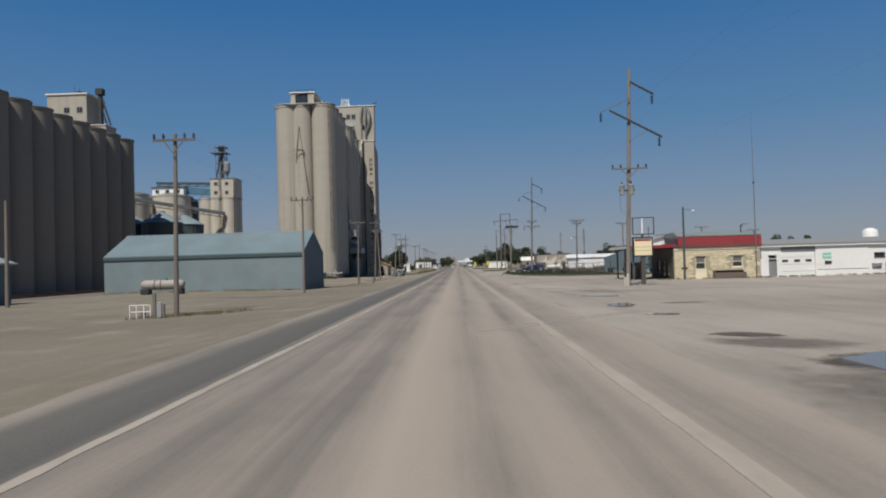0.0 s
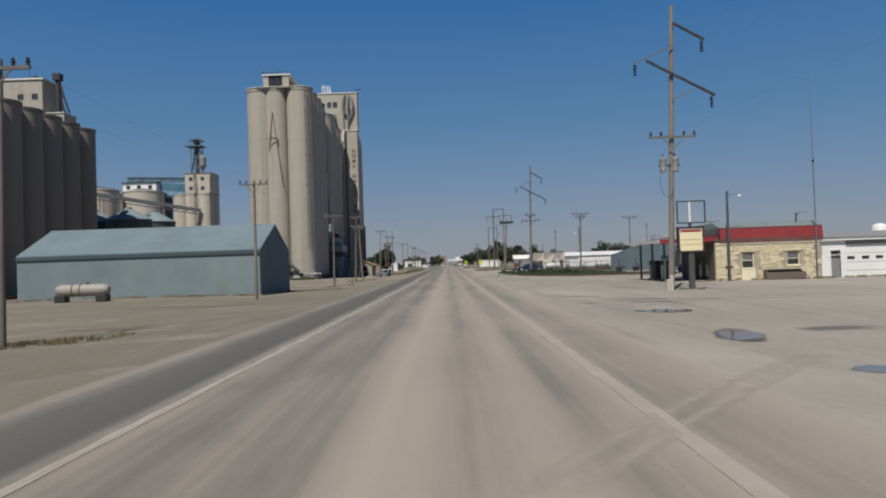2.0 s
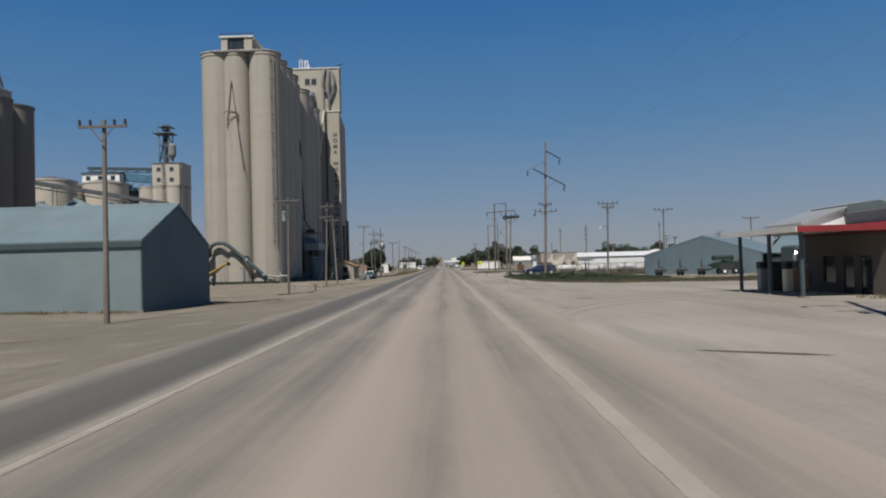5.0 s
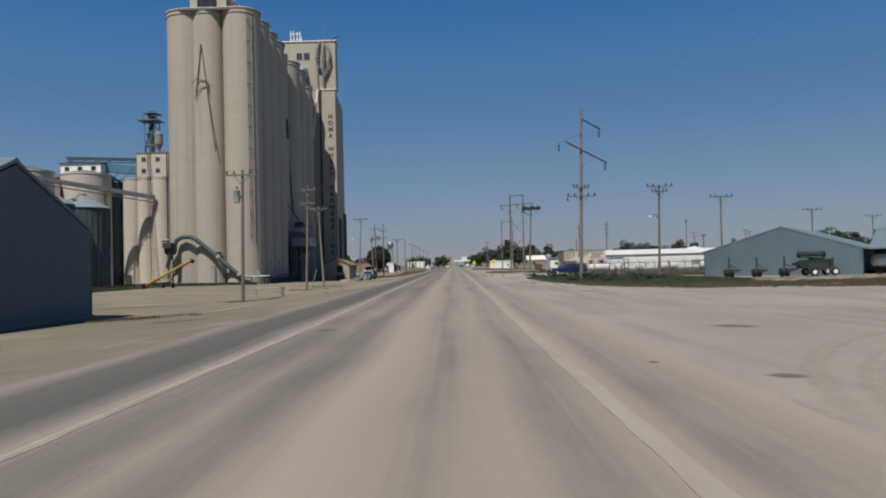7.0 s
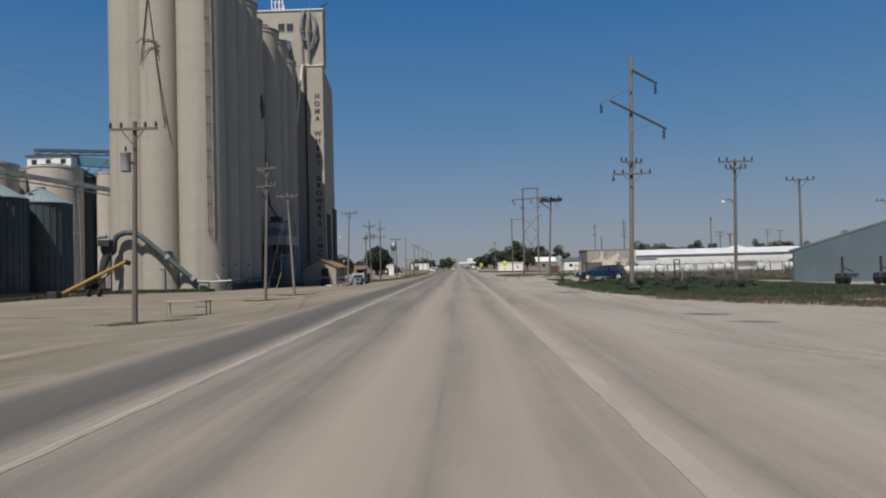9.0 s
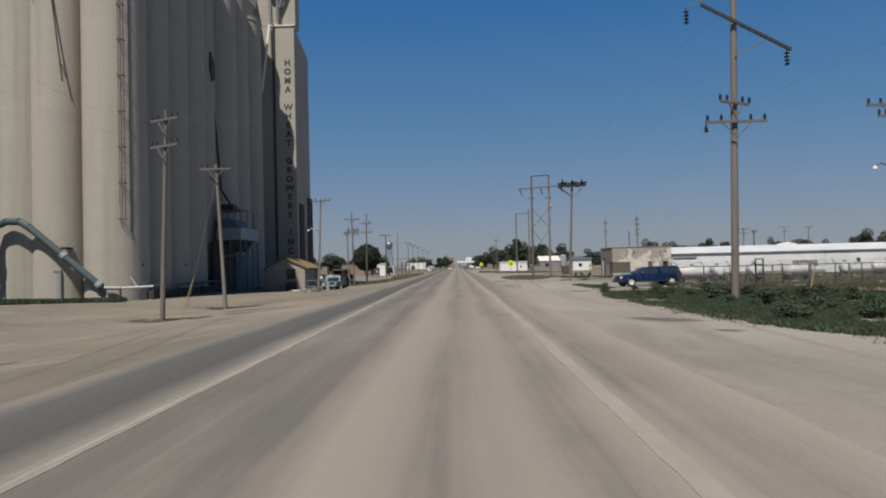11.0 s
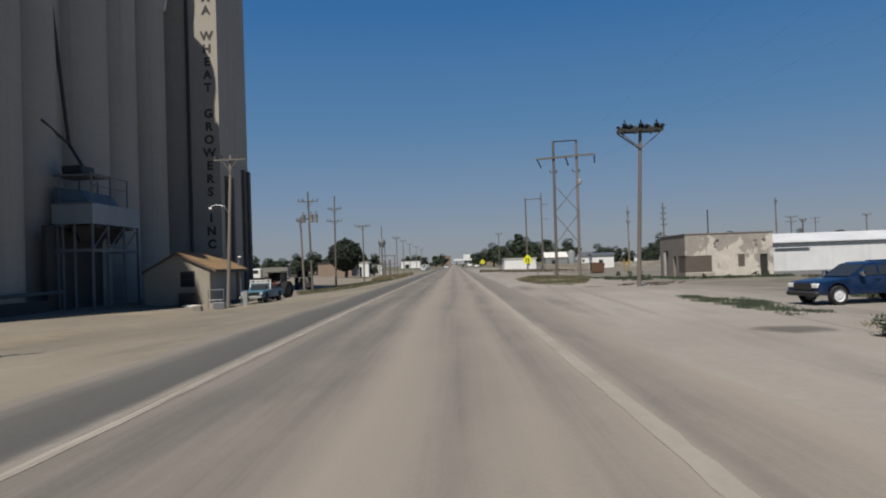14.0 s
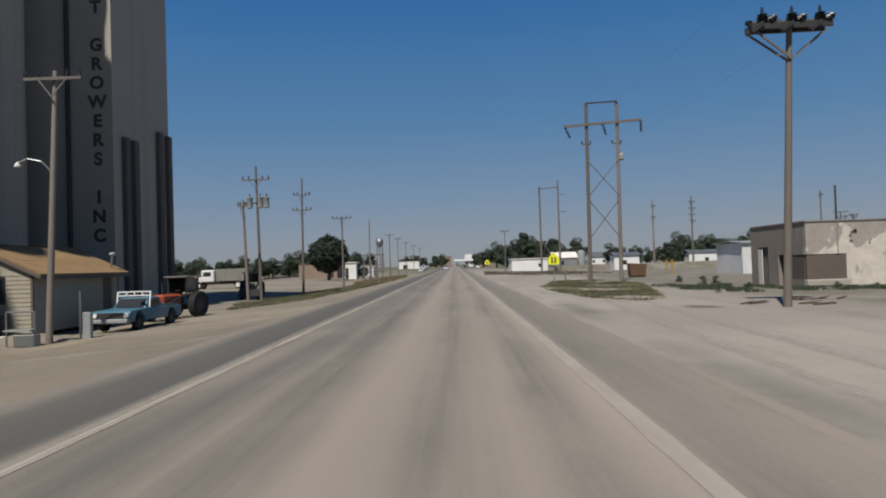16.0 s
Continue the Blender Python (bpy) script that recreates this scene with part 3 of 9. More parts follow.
    part("drop_pipe", rod(bmesh.new(), (-26.0, 197.3, 43.0), (-25.9, 197.3, 37.5), 0.1), GREY_PAINT, hh)
    part("spout", rod(bmesh.new(), (-25.9, 197.0, 37.4), (-26.5, 194.4, 27.0), 0.17), CAP, el, "pale grain spout")
    part("downpipe", rod(bmesh.new(), (-25.45, 197.3, 37.4), (-25.45, 197.3, 0), 0.16), DARK, el)
    # aerials on the roof
    for x, zt, r in ((-31.5, 49.9, 0.1), (-30.9, 49.9, 0.1), (-30.2, 49.7, 0.13), (-29.6, 49.7, 0.13), (-29.35, 48.7, 0.1)):
        part("aerial", rod(bmesh.new(), (x, 199, 47.5), (x, 199, zt), r, seg=8), WHITE, hh)
    for z in (48.1, 49.3):
        part("aerial_bar", B(-31.6, -29.5, 198.95, 199.05, z, z + 0.09), WHITE, hh)
    part("aerial", rod(bmesh.new(), (-30.75, 199, 47.5), (-30.75, 199, 54.0), 0.04, seg=6), DUCT, hh)
    part("aerial", rod(bmesh.new(), (-24.7, 199, 47.5), (-24.7, 199, 52.3), 0.04, seg=6), DUCT, hh)
    beamz = bmesh.new()
    beam(beamz, (-22.8, 198, 47.75), (-21.3, 197.2, 48.15), 0.16, 0.16)
    beam(beamz, (-22.2, 198, 47.5), (-21.8, 197.6, 47.0), 0.12, 0.12)
    part("hoist_arm", beamz, DARK, hh)
    # letters down the shaft
    lettering(el, "HOMA WHEAT GROWERS INC", -23.52, 197.47, 32.42, 1.303, 1.18, LETTER)
    # iron bracing in the shape of an A on the slender silo
    fr = bmesh.new()
    y = 153.82
    apex = (-33.88, y, 33.25)
    beam(fr, apex, (-34.81, y + 0.08, 25.37), 0.1, 0.1)
    beam(fr, apex, (-32.1, y, 18.04), 0.1, 0.1)
    for p, q in (((-35.3, 27.75), (-34.52, 28.36)), ((-34.52, 28.36), (-32.75, 27.8)), ((-34.5, 26.4), (-34.1, 26.9)), ((-34.1, 26.9), (-33.5, 27.25)), ((-33.5, 27.25), (-32.8, 27.3)), ((-33.0, 27.9), (-32.85, 26.2))):
        beam(fr, (p[0], y - 0.02, p[1]), (q[0], y - 0.02, q[1]), 0.07, 0.08)
    for p in ((-33.9, 33.0), (-32.35, 19.5), (-33.4, 28.0), (-34.7, 26.2)):
        rod(fr, (p[0], y, p[1]), (p[0], 154.4, p[1]), 0.05, seg=6)
    part("letter_frame", fr, RUST, el, "rusty iron bracing in the form of a letter A")
    # caged ladder up the corner silo
    lad = bmesh.new()
    lx, ly = -27.3, 154.1
    for dx in (-0.2, 0.2):
        beam(lad, (lx + dx, ly, 5.9), (lx + dx, ly, top), 0.032, 0.032)
        beam(lad, (lx + dx * 0.7, ly - 0.28, 7.6), (lx + dx * 0.7, ly - 0.28, top), 0.024, 0.024)
    for k in range(63):
        box(lad, lx - 0.2, lx + 0.2, ly - 0.012, ly + 0.012, 6.2 + k * 0.5, 6.218 + k * 0.5)
    for k in range(11):
        z = 6.4 + 3.0 * k
        for dy in (-0.31, 0.02):
            box(lad, lx - 0.24, lx + 0.24, ly + dy, ly + dy + 0.025, z, z + 0.08)
        for dx in (-0.24, 0.215):
            box(lad, lx + dx, lx + dx + 0.025, ly - 0.285, ly + 0.3, z, z + 0.08)
    part("ladder", lad, LADDER_IRON, el, "caged iron ladder")
    part("conduit", rod(bmesh.new(), (-26.94, 154.75, 5.3), (-26.94, 154.75, top), 0.045, seg=6), LADDER_IRON, el)
    # a silo set back behind the chute
    part("silo", silo_bm(2.6, g, top, (-29.75, 176.3)), CONCRETE, el, smooth=True)
    # dark chute box and pipe in the recess between silos
    part("chute_box", prism(bmesh.new(), [(175.5, 27.0), (176.8, 26.0), (176.8, 24.1), (175.8, 23.6), (175.4, 25.0)], 'x', -28.2, -27.1), DARK, el, "dark sheet-metal chute box")
    cp = bmesh.new()
    rod(cp, (-27.4, 176.3, 24), (-27.0, 178.0, 11.4), 0.13)
    rod(cp, (-27.4, 175.7, 24.5), (-27.5, 176.0, 19), 0.05)
    rod(cp, (-27.3, 175.2, 12.6), (-27.0, 178.0, 11.4), 0.09)
    box(cp, -28.2, -27.2, 176.4, 176.6, 16.8, 17.0)
    rod(cp, (-27.0, 178.0, 11.4), (-25.6, 177.6, 9.3), 0.11)
    part("chute_pipe", cp, DARK, el)
    # door on the south wall, round hatches
    dr = part("door", B(-33.75, -32.65, 154.0, 154.4, g + 0.3, g + 2.75, bevel=0.03), CAN, el, "grey-white steel door")
    part("door_frame", wall_with_holes(bmesh.new(), -33.9, -32.5, g + 0.2, g + 2.9, 153.95, 154.35, [(-33.75, -32.65, g + 0.2, g + 2.75)]), GREY_PAINT, dr)
    for x, y, yy in ((-30.2, 155.6, 154.78), (-30.9, 156.0, 155.1)):
        part("hatch", rod(bmesh.new(), (x, y, 2.9), (x, yy - 0.06, 2.9), 0.12, seg=14), DARK, el)
    for _, y, _ in east[:3]:
        part("hatch", rod(bmesh.new(), (-27.0, y - 0.6, 2.6), (-26.38, y - 0.7, 2.6), 0.13, seg=14), DARK, el)
    return el


def yard_elevator():
    """The long elevator across the tracks: one file of silos seen from the east, headhouse near its north end."""
    el = thing("grain_elevator", (0, 0, 0), "long dark-shaded concrete grain elevator with a row of silos", "grain elevator")
    g, top = -2.6, 37.4
    ys = [125.2 + 7.6 * i for i in range(9)]
    for y in ys:
        part("silo", silo_bm(3.95, g, top, (-89.7, y)), CONCRETE_DARK, el, smooth=True)
        part("silo", silo_bm(3.95, g, top, (-105.0, y)), CONCRETE_DARK, el, smooth=True)
    slab = bmesh.new()
    for y in ys:
        lathe(slab, [(4.15, top), (4.15, top + 0.25)], 36, (-89.7, y, 0))
        lathe(slab, [(4.15, top), (4.15, top + 0.25)], 36, (-105, y, 0))
    box(slab, -105, -91, ys[0] - 4, ys[-1] + 4, top + 0.004, top + 0.256)
    part("roof_slab", slab, ROOF_EDGE, el)
    part("core", B(-106, -90, ys[0] - 2, ys[-1] + 2, g, top - 0.05), CONCRETE_DARK, el)
    hh = part("headhouse", B(-105.3, -95.0, 180.5, 189.5, top, 48.9), CONCRETE, el)
    part("headhouse_roof", B(-105.6, -94.7, 180.2, 189.8, 48.9, 49.25), CAP, hh)
    for x in (-100.2, -96.8):
        small_window(hh, x, 180.47, 44.2, 1.3, 1.3)
    part("gallery", B(-101, -96, 121, 180.5, top + 0.25, top + 3.0), CONCRETE_DARK, el)
    low = part("stair_house", B(-95.0, -90.5, 181.5, 187, top + 0.25, 40.9), CONCRETE, el)
    part("stair_house_roof", B(-95.2, -90.3, 181.3, 187.2, 40.9, 41.1), CAP, low)
    leg = bmesh.new()
    box(leg, -93.2, -92.4, 183, 184, 41.1, 50.3)
    box(leg, -93.8, -92.0, 182.6, 184.4, 49.3, 50.9)
    rod(leg, (-92.4, 183.5, 48.2), (-90.2, 183.5, 41.3), 0.25)
    rod(leg, (-92.4, 183.5, 45.5), (-91.2, 183.5, 41.3), 0.2)
    part("elevator_leg", leg, DARK, el, "dark steel bucket leg and spouts")
    part("aerial", rod(bmesh.new(), (-98.6, 184, 49.2), (-98.6, 184, 51.5), 0.05, seg=6), DARK, hh)
    part("dish", lathe(bmesh.new(), [(0.1, 0), (0.7, 0.2), (0.75, 0.3)], 14, (-98.6, 184, 50.2)), DARK, hh)
    part("aerial", rod(bmesh.new(), (-100, 184, 49.2), (-100, 184, 52.2), 0.05, seg=6), DARK, hh)
    part("roof_arm", rod(bmesh.new(), (-106.5, 182, 49.4), (-103.5, 182, 49.2), 0.06, seg=6), DARK, hh)
    return el


def rear_elevator():
    """The pale small elevator behind the tracks with a steel leg tower."""
    el = thing("grain_elevator", (0, 0, 0), "pale concrete silos with a square headhouse and steel leg tower", "grain elevator")
    g, top = -2.4, 29.2
    for x, y, r in ((-93.4, 262.5, 2.5), (-89.3, 262.3, 2.4), (-84.9, 262.6, 2.95), (-84.9, 268.5, 2.95), (-90.5, 268.5, 2.9)):
        part("silo", silo_bm(r, g, top, (x, y)), CONCRETE_PALE, el, smooth=True)
    part("roof_slab", B(-95.6, -82.0, 260.6, 270.5, top, top + 0.2), ROOF_EDGE, el)
    hh = part("headhouse", B(-91.0, -81.9, 260.3, 269, top + 0.2, 36.3), CONCRETE_PALE, el)
    part("headhouse_roof", B(-91.2, -81.7, 260.1, 269.2, 36.3, 36.5), ROOF_EDGE, hh)
    for x in (-89.0, -84.9):
        for z in (30.6, 33.9):
            small_window(hh, x, 260.27, z, 1.1, 1.1)
    # leg tower: four posts, two decks, a bucket leg and its spouts
    st = bmesh.new()
    for x in (-89.4, -86.3):
        for y in (262, 265.4):
            beam(st, (x, y, 36.4), (x, y, 46.2), 0.25, 0.25)
    for z in (39, 42.5, 46):
        for a, b in (((-89.4, 262), (-86.3, 262)), ((-86.3, 262), (-86.3, 265.4)), ((-89.4, 265.4), (-86.3, 265.4)), ((-89.4, 262), (-89.4, 265.4))):
            beam(st, (*a, z), (*b, z), 0.18, 0.18)
        beam(st, (-89.4, 262, z - 3.0), (-86.3, 262, z), 0.14, 0.14)
        beam(st, (-86.3, 262, z - 3.0), (-89.4, 265.4, z), 0.14, 0.14)
    tw = part("leg_tower", st, BLUE_GREY, el, "blue-grey open steel leg tower")
    dk = bmesh.new()
    box(dk, -91.3, -85.1, 261.0, 266.4, 46.2, 46.4)
    box(dk, -89.7, -85.6, 261.5, 265.9, 48.3, 48.45)
    for x in (-91.2, -89.2, -87.2, -85.2):
        beam(dk, (x, 261.1, 46.4), (x, 261.1, 47.4), 0.09, 0.09)
    beam(dk, (-91.2, 261.1, 47.4), (-85.2, 261.1, 47.4), 0.09, 0.09)
    for x in (-89.6, -85.7):
        beam(dk, (x, 261.6, 46.4), (x, 261.6, 49.3), 0.12, 0.12)
    beam(dk, (-89.6, 261.6, 49.3), (-85.7, 261.6, 49.3), 0.09, 0.09)
    part("deck", dk, BLUE_GREY, tw)
    lg = bmesh.new()
    box(lg, -87.9, -87.0, 262.6, 263.6, 36.4, 48.2)
    box(lg, -88.4, -86.5, 262.3, 263.9, 47.0, 48.9)
    rod(lg, (-87.0, 262.5, 46.0), (-84.8, 262.2, 42.0), 0.22, seg=8)
    rod(lg, (-87.8, 262.5, 45.0), (-89.3, 262.2, 37.0), 0.2, seg=8)
    part("bucket_leg", lg, DARK, tw, "dark bucket leg and spouts")
    part("distributor", lathe(bmesh.new(), [(0.25, 37.4), (1.15, 39.2), (1.15, 42.2), (0.6, 42.9)], 14, (-85.3, 262.3, 0)), GREY_PAINT, tw, "grey distributor drum")
    lad = bmesh.new()
    for dx in (-0.35, 0.35):
        beam(lad, (-85.4 + dx, 257.2, g + 1), (-87.5 + dx, 260.0, 36.4), 0.12, 0.12)
    for k in range(36):
        f = k / 36
        x = -85.4 - 2.1 * f
        box(lad, x - 0.35, x + 0.35, 257.15 + 2.8 * f, 257.25 + 2.8 * f, g + 1 + 37.8 * f, g + 1.12 + 37.8 * f)
    part("ladder", lad, DARK, el)
    part("doorway", B(-94.6, -92.9, 259.7, 259.95, g, g + 3.4), DARK, el, "dark loading doorway")
    part("down_spout", rod(bmesh.new(), (-82.0, 259.6, g + 2), (-82.0, 259.6, 36), 0.2, seg=8), DARK, el)
    return el


def concrete_bin(x, y, r, top):
    el = thing("storage_bin", (x, y, -2.4), "large round concrete storage bin", "storage bin", "concrete storage bins")
    part("shell", lathe(bmesh.new(), [(r, 0), (r, top), (r + 0.15, top + 0.05), (r + 0.15, top + 0.5)], 48), CONCRETE_PALE, el, smooth=True)
    part("lid", lathe(bmesh.new(), [(r + 0.1, top + 0.5), (0.5, top + 2.0)], 48), STEEL, el, smooth=True)
    return el


# shell darkened to stand for the shade on the bins; roof kept paler
STEEL_BIN = ribbed("corrugated_bin_steel", (0.055, 0.082, 0.092), 0.35, 2, 0.6, 0.1, high=0.2)
BIN_ROOF = surf("teal_grey_bin_roof", (0.31, 0.4, 0.43), 0.15, rough=0.55, bump=0.03)


def steel_bin(x, y, r, h):
    """A corrugated steel bin with a coned roof, ribs and hatch."""
    el = thing("grain_bin", (x, y, -2.0), "dark teal corrugated steel grain bin with coned roof", "grain bin", "steel grain bins")
    part("shell", lathe(bmesh.new(), [(r, 0), (r, h)], 48), STEEL_BIN, el, smooth=True)
    rf = part("roof", lathe(bmesh.new(), [(r + 0.25, h - 0.1), (r + 0.25, h + 0.05), (0.9, h + r * 0.52), (0.9, h + r * 0.52 + 0.5)], 48), BIN_ROOF, el)
    ribs = bmesh.new()
    for i in range(24):
        a = 2 * math.pi * i / 24
        beam(ribs, (math.cos(a) * (r + 0.2), math.sin(a) * (r + 0.2), h + 0.1), (math.cos(a) * 0.9, math.sin(a) * 0.9, h + r * 0.52 + 0.05), 0.09, 0.09)
    part("roof_ribs", ribs, BIN_ROOF, rf)
    for i in range(32):
        a = 2 * math.pi * i / 32
        st = beam(bmesh.new(), (math.cos(a) * (r + 0.05), math.sin(a) * (r + 0.05), 0), (math.cos(a) * (r + 0.05), math.sin(a) * (r + 0.05), h), 0.1, 0.1)
        part("stiffener", st, STEEL_BIN, el)
    part("vent", lathe(bmesh.new(), [(0.35, 0), (0.35, 0.5), (0.5, 0.55), (0.5, 0.7)], 12, (0, -r * 0.6, h + r * 0.22)), STEEL, rf)
    return el


def conveyor(name, a, b, w, h, material, label, legs=(), trussed=True):
    """A covered conveyor bridge between two points with a truss below and trestle legs."""
    a, b = Vector(a), Vector(b)
    el = thing(name, (0, 0, 0), label, "conveyor")
    part("housing", beam(bmesh.new(), a, b, w, h), material, el)
    if trussed:
        tr = bmesh.new()
        k = max(4, int((b - a).length / 3))
        low = Vector((0, 0, -h * 1.3))
        side = (b - a).cross(Vector((0, 0, 1))).normalized() * w / 2
        for s in (side, -side):
            beam(tr, a + low + s, b + low + s, 0.14, 0.14)
            for i in range(k):
                p, q = a.lerp(b, i / k), a.lerp(b, (i + 1) / k)
                beam(tr, p + low + s, q + s, 0.1, 0.1)
        part("truss", tr, material, el)
    for f in legs:
        p = a.lerp(b, f)
        lg = bmesh.new()
        for s in (-1, 1):
            beam(lg, p + Vector((s * w * 0.4, 0, -h * 0.5)), (p.x + s * w * 0.9, p.y, gz(p.x, p.y)), 0.22, 0.22)
        beam(lg, (p.x - w * 0.65, p.y, p.z * 0.5), (p.x + w * 0.65, p.y, p.z * 0.5), 0.14, 0.14)
        part("trestle", lg, material, el)
    return el


BLUE_STEEL = surf("blue_painted_steel", (0.13, 0.33, 0.47), 0.2, rough=0.5, stain=(0.2, 0.15, 0.1), bump=0.05)
road_elevator()
yard_elevator()
rear_elevator()
concrete_bin(-104.2, 257, 6.6, 31.9)
concrete_bin(-115.5, 247.5, 6.6, 31.9)
concrete_bin(-117.5, 262, 6.4, 31.9)
steel_bin(-99.4, 262.5, 2.7, 30.2)
gal = thing("roof_gallery", (-105.0, 257.5, 30.3), "white-painted gallery house on top of the bins", "gallery", turn=0)
part("front_wall", wall_with_holes(bmesh.new(), -5.75, 5.75, 0, 2.7, -2.0, -1.7, [(-4.6, -3.2, 0.6, 1.9), (-0.9, 0.5, 0.6, 1.9), (3.0, 4.4, 0.6, 1.9)]), WHITE, gal)
part("back_wall", B(-5.75, 5.75, 1.7, 2.0, 0, 2.7), WHITE, gal)
part("end_wall", B(5.45, 5.75, -1.7, 1.7, 0, 2.7), WHITE, gal)
part("roof", B(-6.1, 6.1, -2.4, 2.4, 2.7, 3.05), SHED_TRIM, gal)
for wx in (-3.9, -0.2, 3.7):
    part("window", B(wx - 0.7, wx + 0.7, -1.9, -1.8, 0.6, 1.9), GLASS, gal)
conveyor("conveyor_bridge", (-100.5, 259, 32.2), (-91.0, 263, 31.6), 1.8, 2.4, BLUE_STEEL, "blue steel conveyor bridge between bin and headhouse")
conveyor("conveyor_bridge", (-110, 257.5, 35.0), (-91, 263, 34.9), 1.0, 0.8, SHED_TRIM, "dark covered conveyor above the bins")
conveyor("sloping_conveyor", (-119, 227, 28.8), (-85.5, 259.0, 23.2), 1.3, 1.1, DUCT, "grey sloping conveyor gallery over the bins", legs=(0.3, 0.72))
steel_bin(-84.6, 217.6, 5.75, 18.6)
steel_bin(-86.6, 205.8, 5.75, 18.6)
steel_bin(-98.3, 211.0, 5.75, 18.6)


# ---- the blue-grey shed and what stands beside it ----
def metal_shed():
    x0, x1, y0, y1 = -40.2, -17.45, 79.6, 91.5
    g, eave, ridge = -0.65, 3.8, 6.35
    ym = (y0 + y1) / 2
    sh = thing("storage_shed", (0, 0, 0), "long blue-grey metal storage shed with gabled roof", "shed")
    part("south_wall", B(x0, x1, y0, y0 + 0.2, g, eave), SHED_WALL, sh)
    part("north_wall", B(x0, x1, y1 - 0.2, y1, g, eave), SHED_WALL, sh)
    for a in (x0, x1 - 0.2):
        part("gable_wall", prism(bmesh.new(), [(y0 + 0.2, g), (y1 - 0.2, g), (y1 - 0.2, eave), (ym, ridge - 0.12), (y0 + 0.2, eave)], 'x', a, a + 0.2), SHED_SHADED, sh)
    part("roof", prism(bmesh.new(), [(y0 - 0.06, eave - 0.08), (ym, ridge), (y1 + 0.1, eave - 0.08), (y1 + 0.1, eave + 0.07), (ym, ridge + 0.16), (y0 - 0.06, eave + 0.07)], 'x', x0 - 0.05, x1 + 0.05), SHED_ROOF, sh)
    part("gutter", B(x0 - 0.05, x1 + 0.05, y0 - 0.14, y0 - 0.062, eave - 0.36, eave - 0.03), SHED_TRIM, sh, "dark gutter along the eave")
    part("ridge_cap", prism(bmesh.new(), [(ym - 0.3, ridge + 0.04), (ym, ridge + 0.21), (ym + 0.3, ridge + 0.04), (ym, ridge + 0.17)], 'x', x0 - 0.06, x1 + 0.06), SHED_ROOF, sh)
    for yy in (y0 - 0.02, y1 - 0.12):
        part("corner_trim", B(x1 - 0.06, x1 + 0.03, yy, yy + 0.14, g, eave - 0.15), SHED_TRIM, sh)
    part("footing", B(x0 - 0.05, x1 + 0.05, y0 - 0.06, y1 + 0.06, g - 0.3, g + 0.32), CONCRETE_DARK, sh)


# east gable's shade is put into the colour: a darker SHED_WALL, ribs along y
SHED_SHADED = ribbed("shaded_blue_grey_sheet", (0.1, 0.135, 0.15), 0.35, 1, 0.7, high=0.12)
metal_shed()


# ---- utility poles ----
def pole_shaft(bm, h, r=0.15, lean=(0, 0)):
    return rod(bm, (0, 0, -0.5), (lean[0], lean[1], h), r * 1.15, r * 0.75, seg=12)


def insulators(parent, pts, s=1.0):
    for p in pts:
        part("insulator", lathe(bmesh.new(), [(0.03, 0), (0.07, 0.05), (0.05, 0.1), (0.09, 0.14), (0.05, 0.2), (0.07, 0.24), (0.02, 0.3)], 10, (p[0], p[1], p[2])), INSULATOR, parent)


def cross_arm(parent, x, y, z, half, tilt=0.0, brace=True, dz=0.12, turn=0.0):
    bm = bmesh.new()
    c, s = math.cos(turn), math.sin(turn)
    beam(bm, (x - half * c, y - half * s, z - tilt * half), (x + half * c, y + half * s, z + tilt * half), 0.11, dz)
    arm = part("crossarm", bm, WOOD_GREY, parent)
    if brace:
        br = bmesh.new()
        for k in (-1, 1):
            beam(br, (x + k * half * 0.5 * c, y + k * half * 0.5 * s - 0.06, z - 0.02), (x, y - 0.12, z - 0.75), 0.04, 0.05)
        part("brace", br, WOOD_GREY, parent)
    return arm


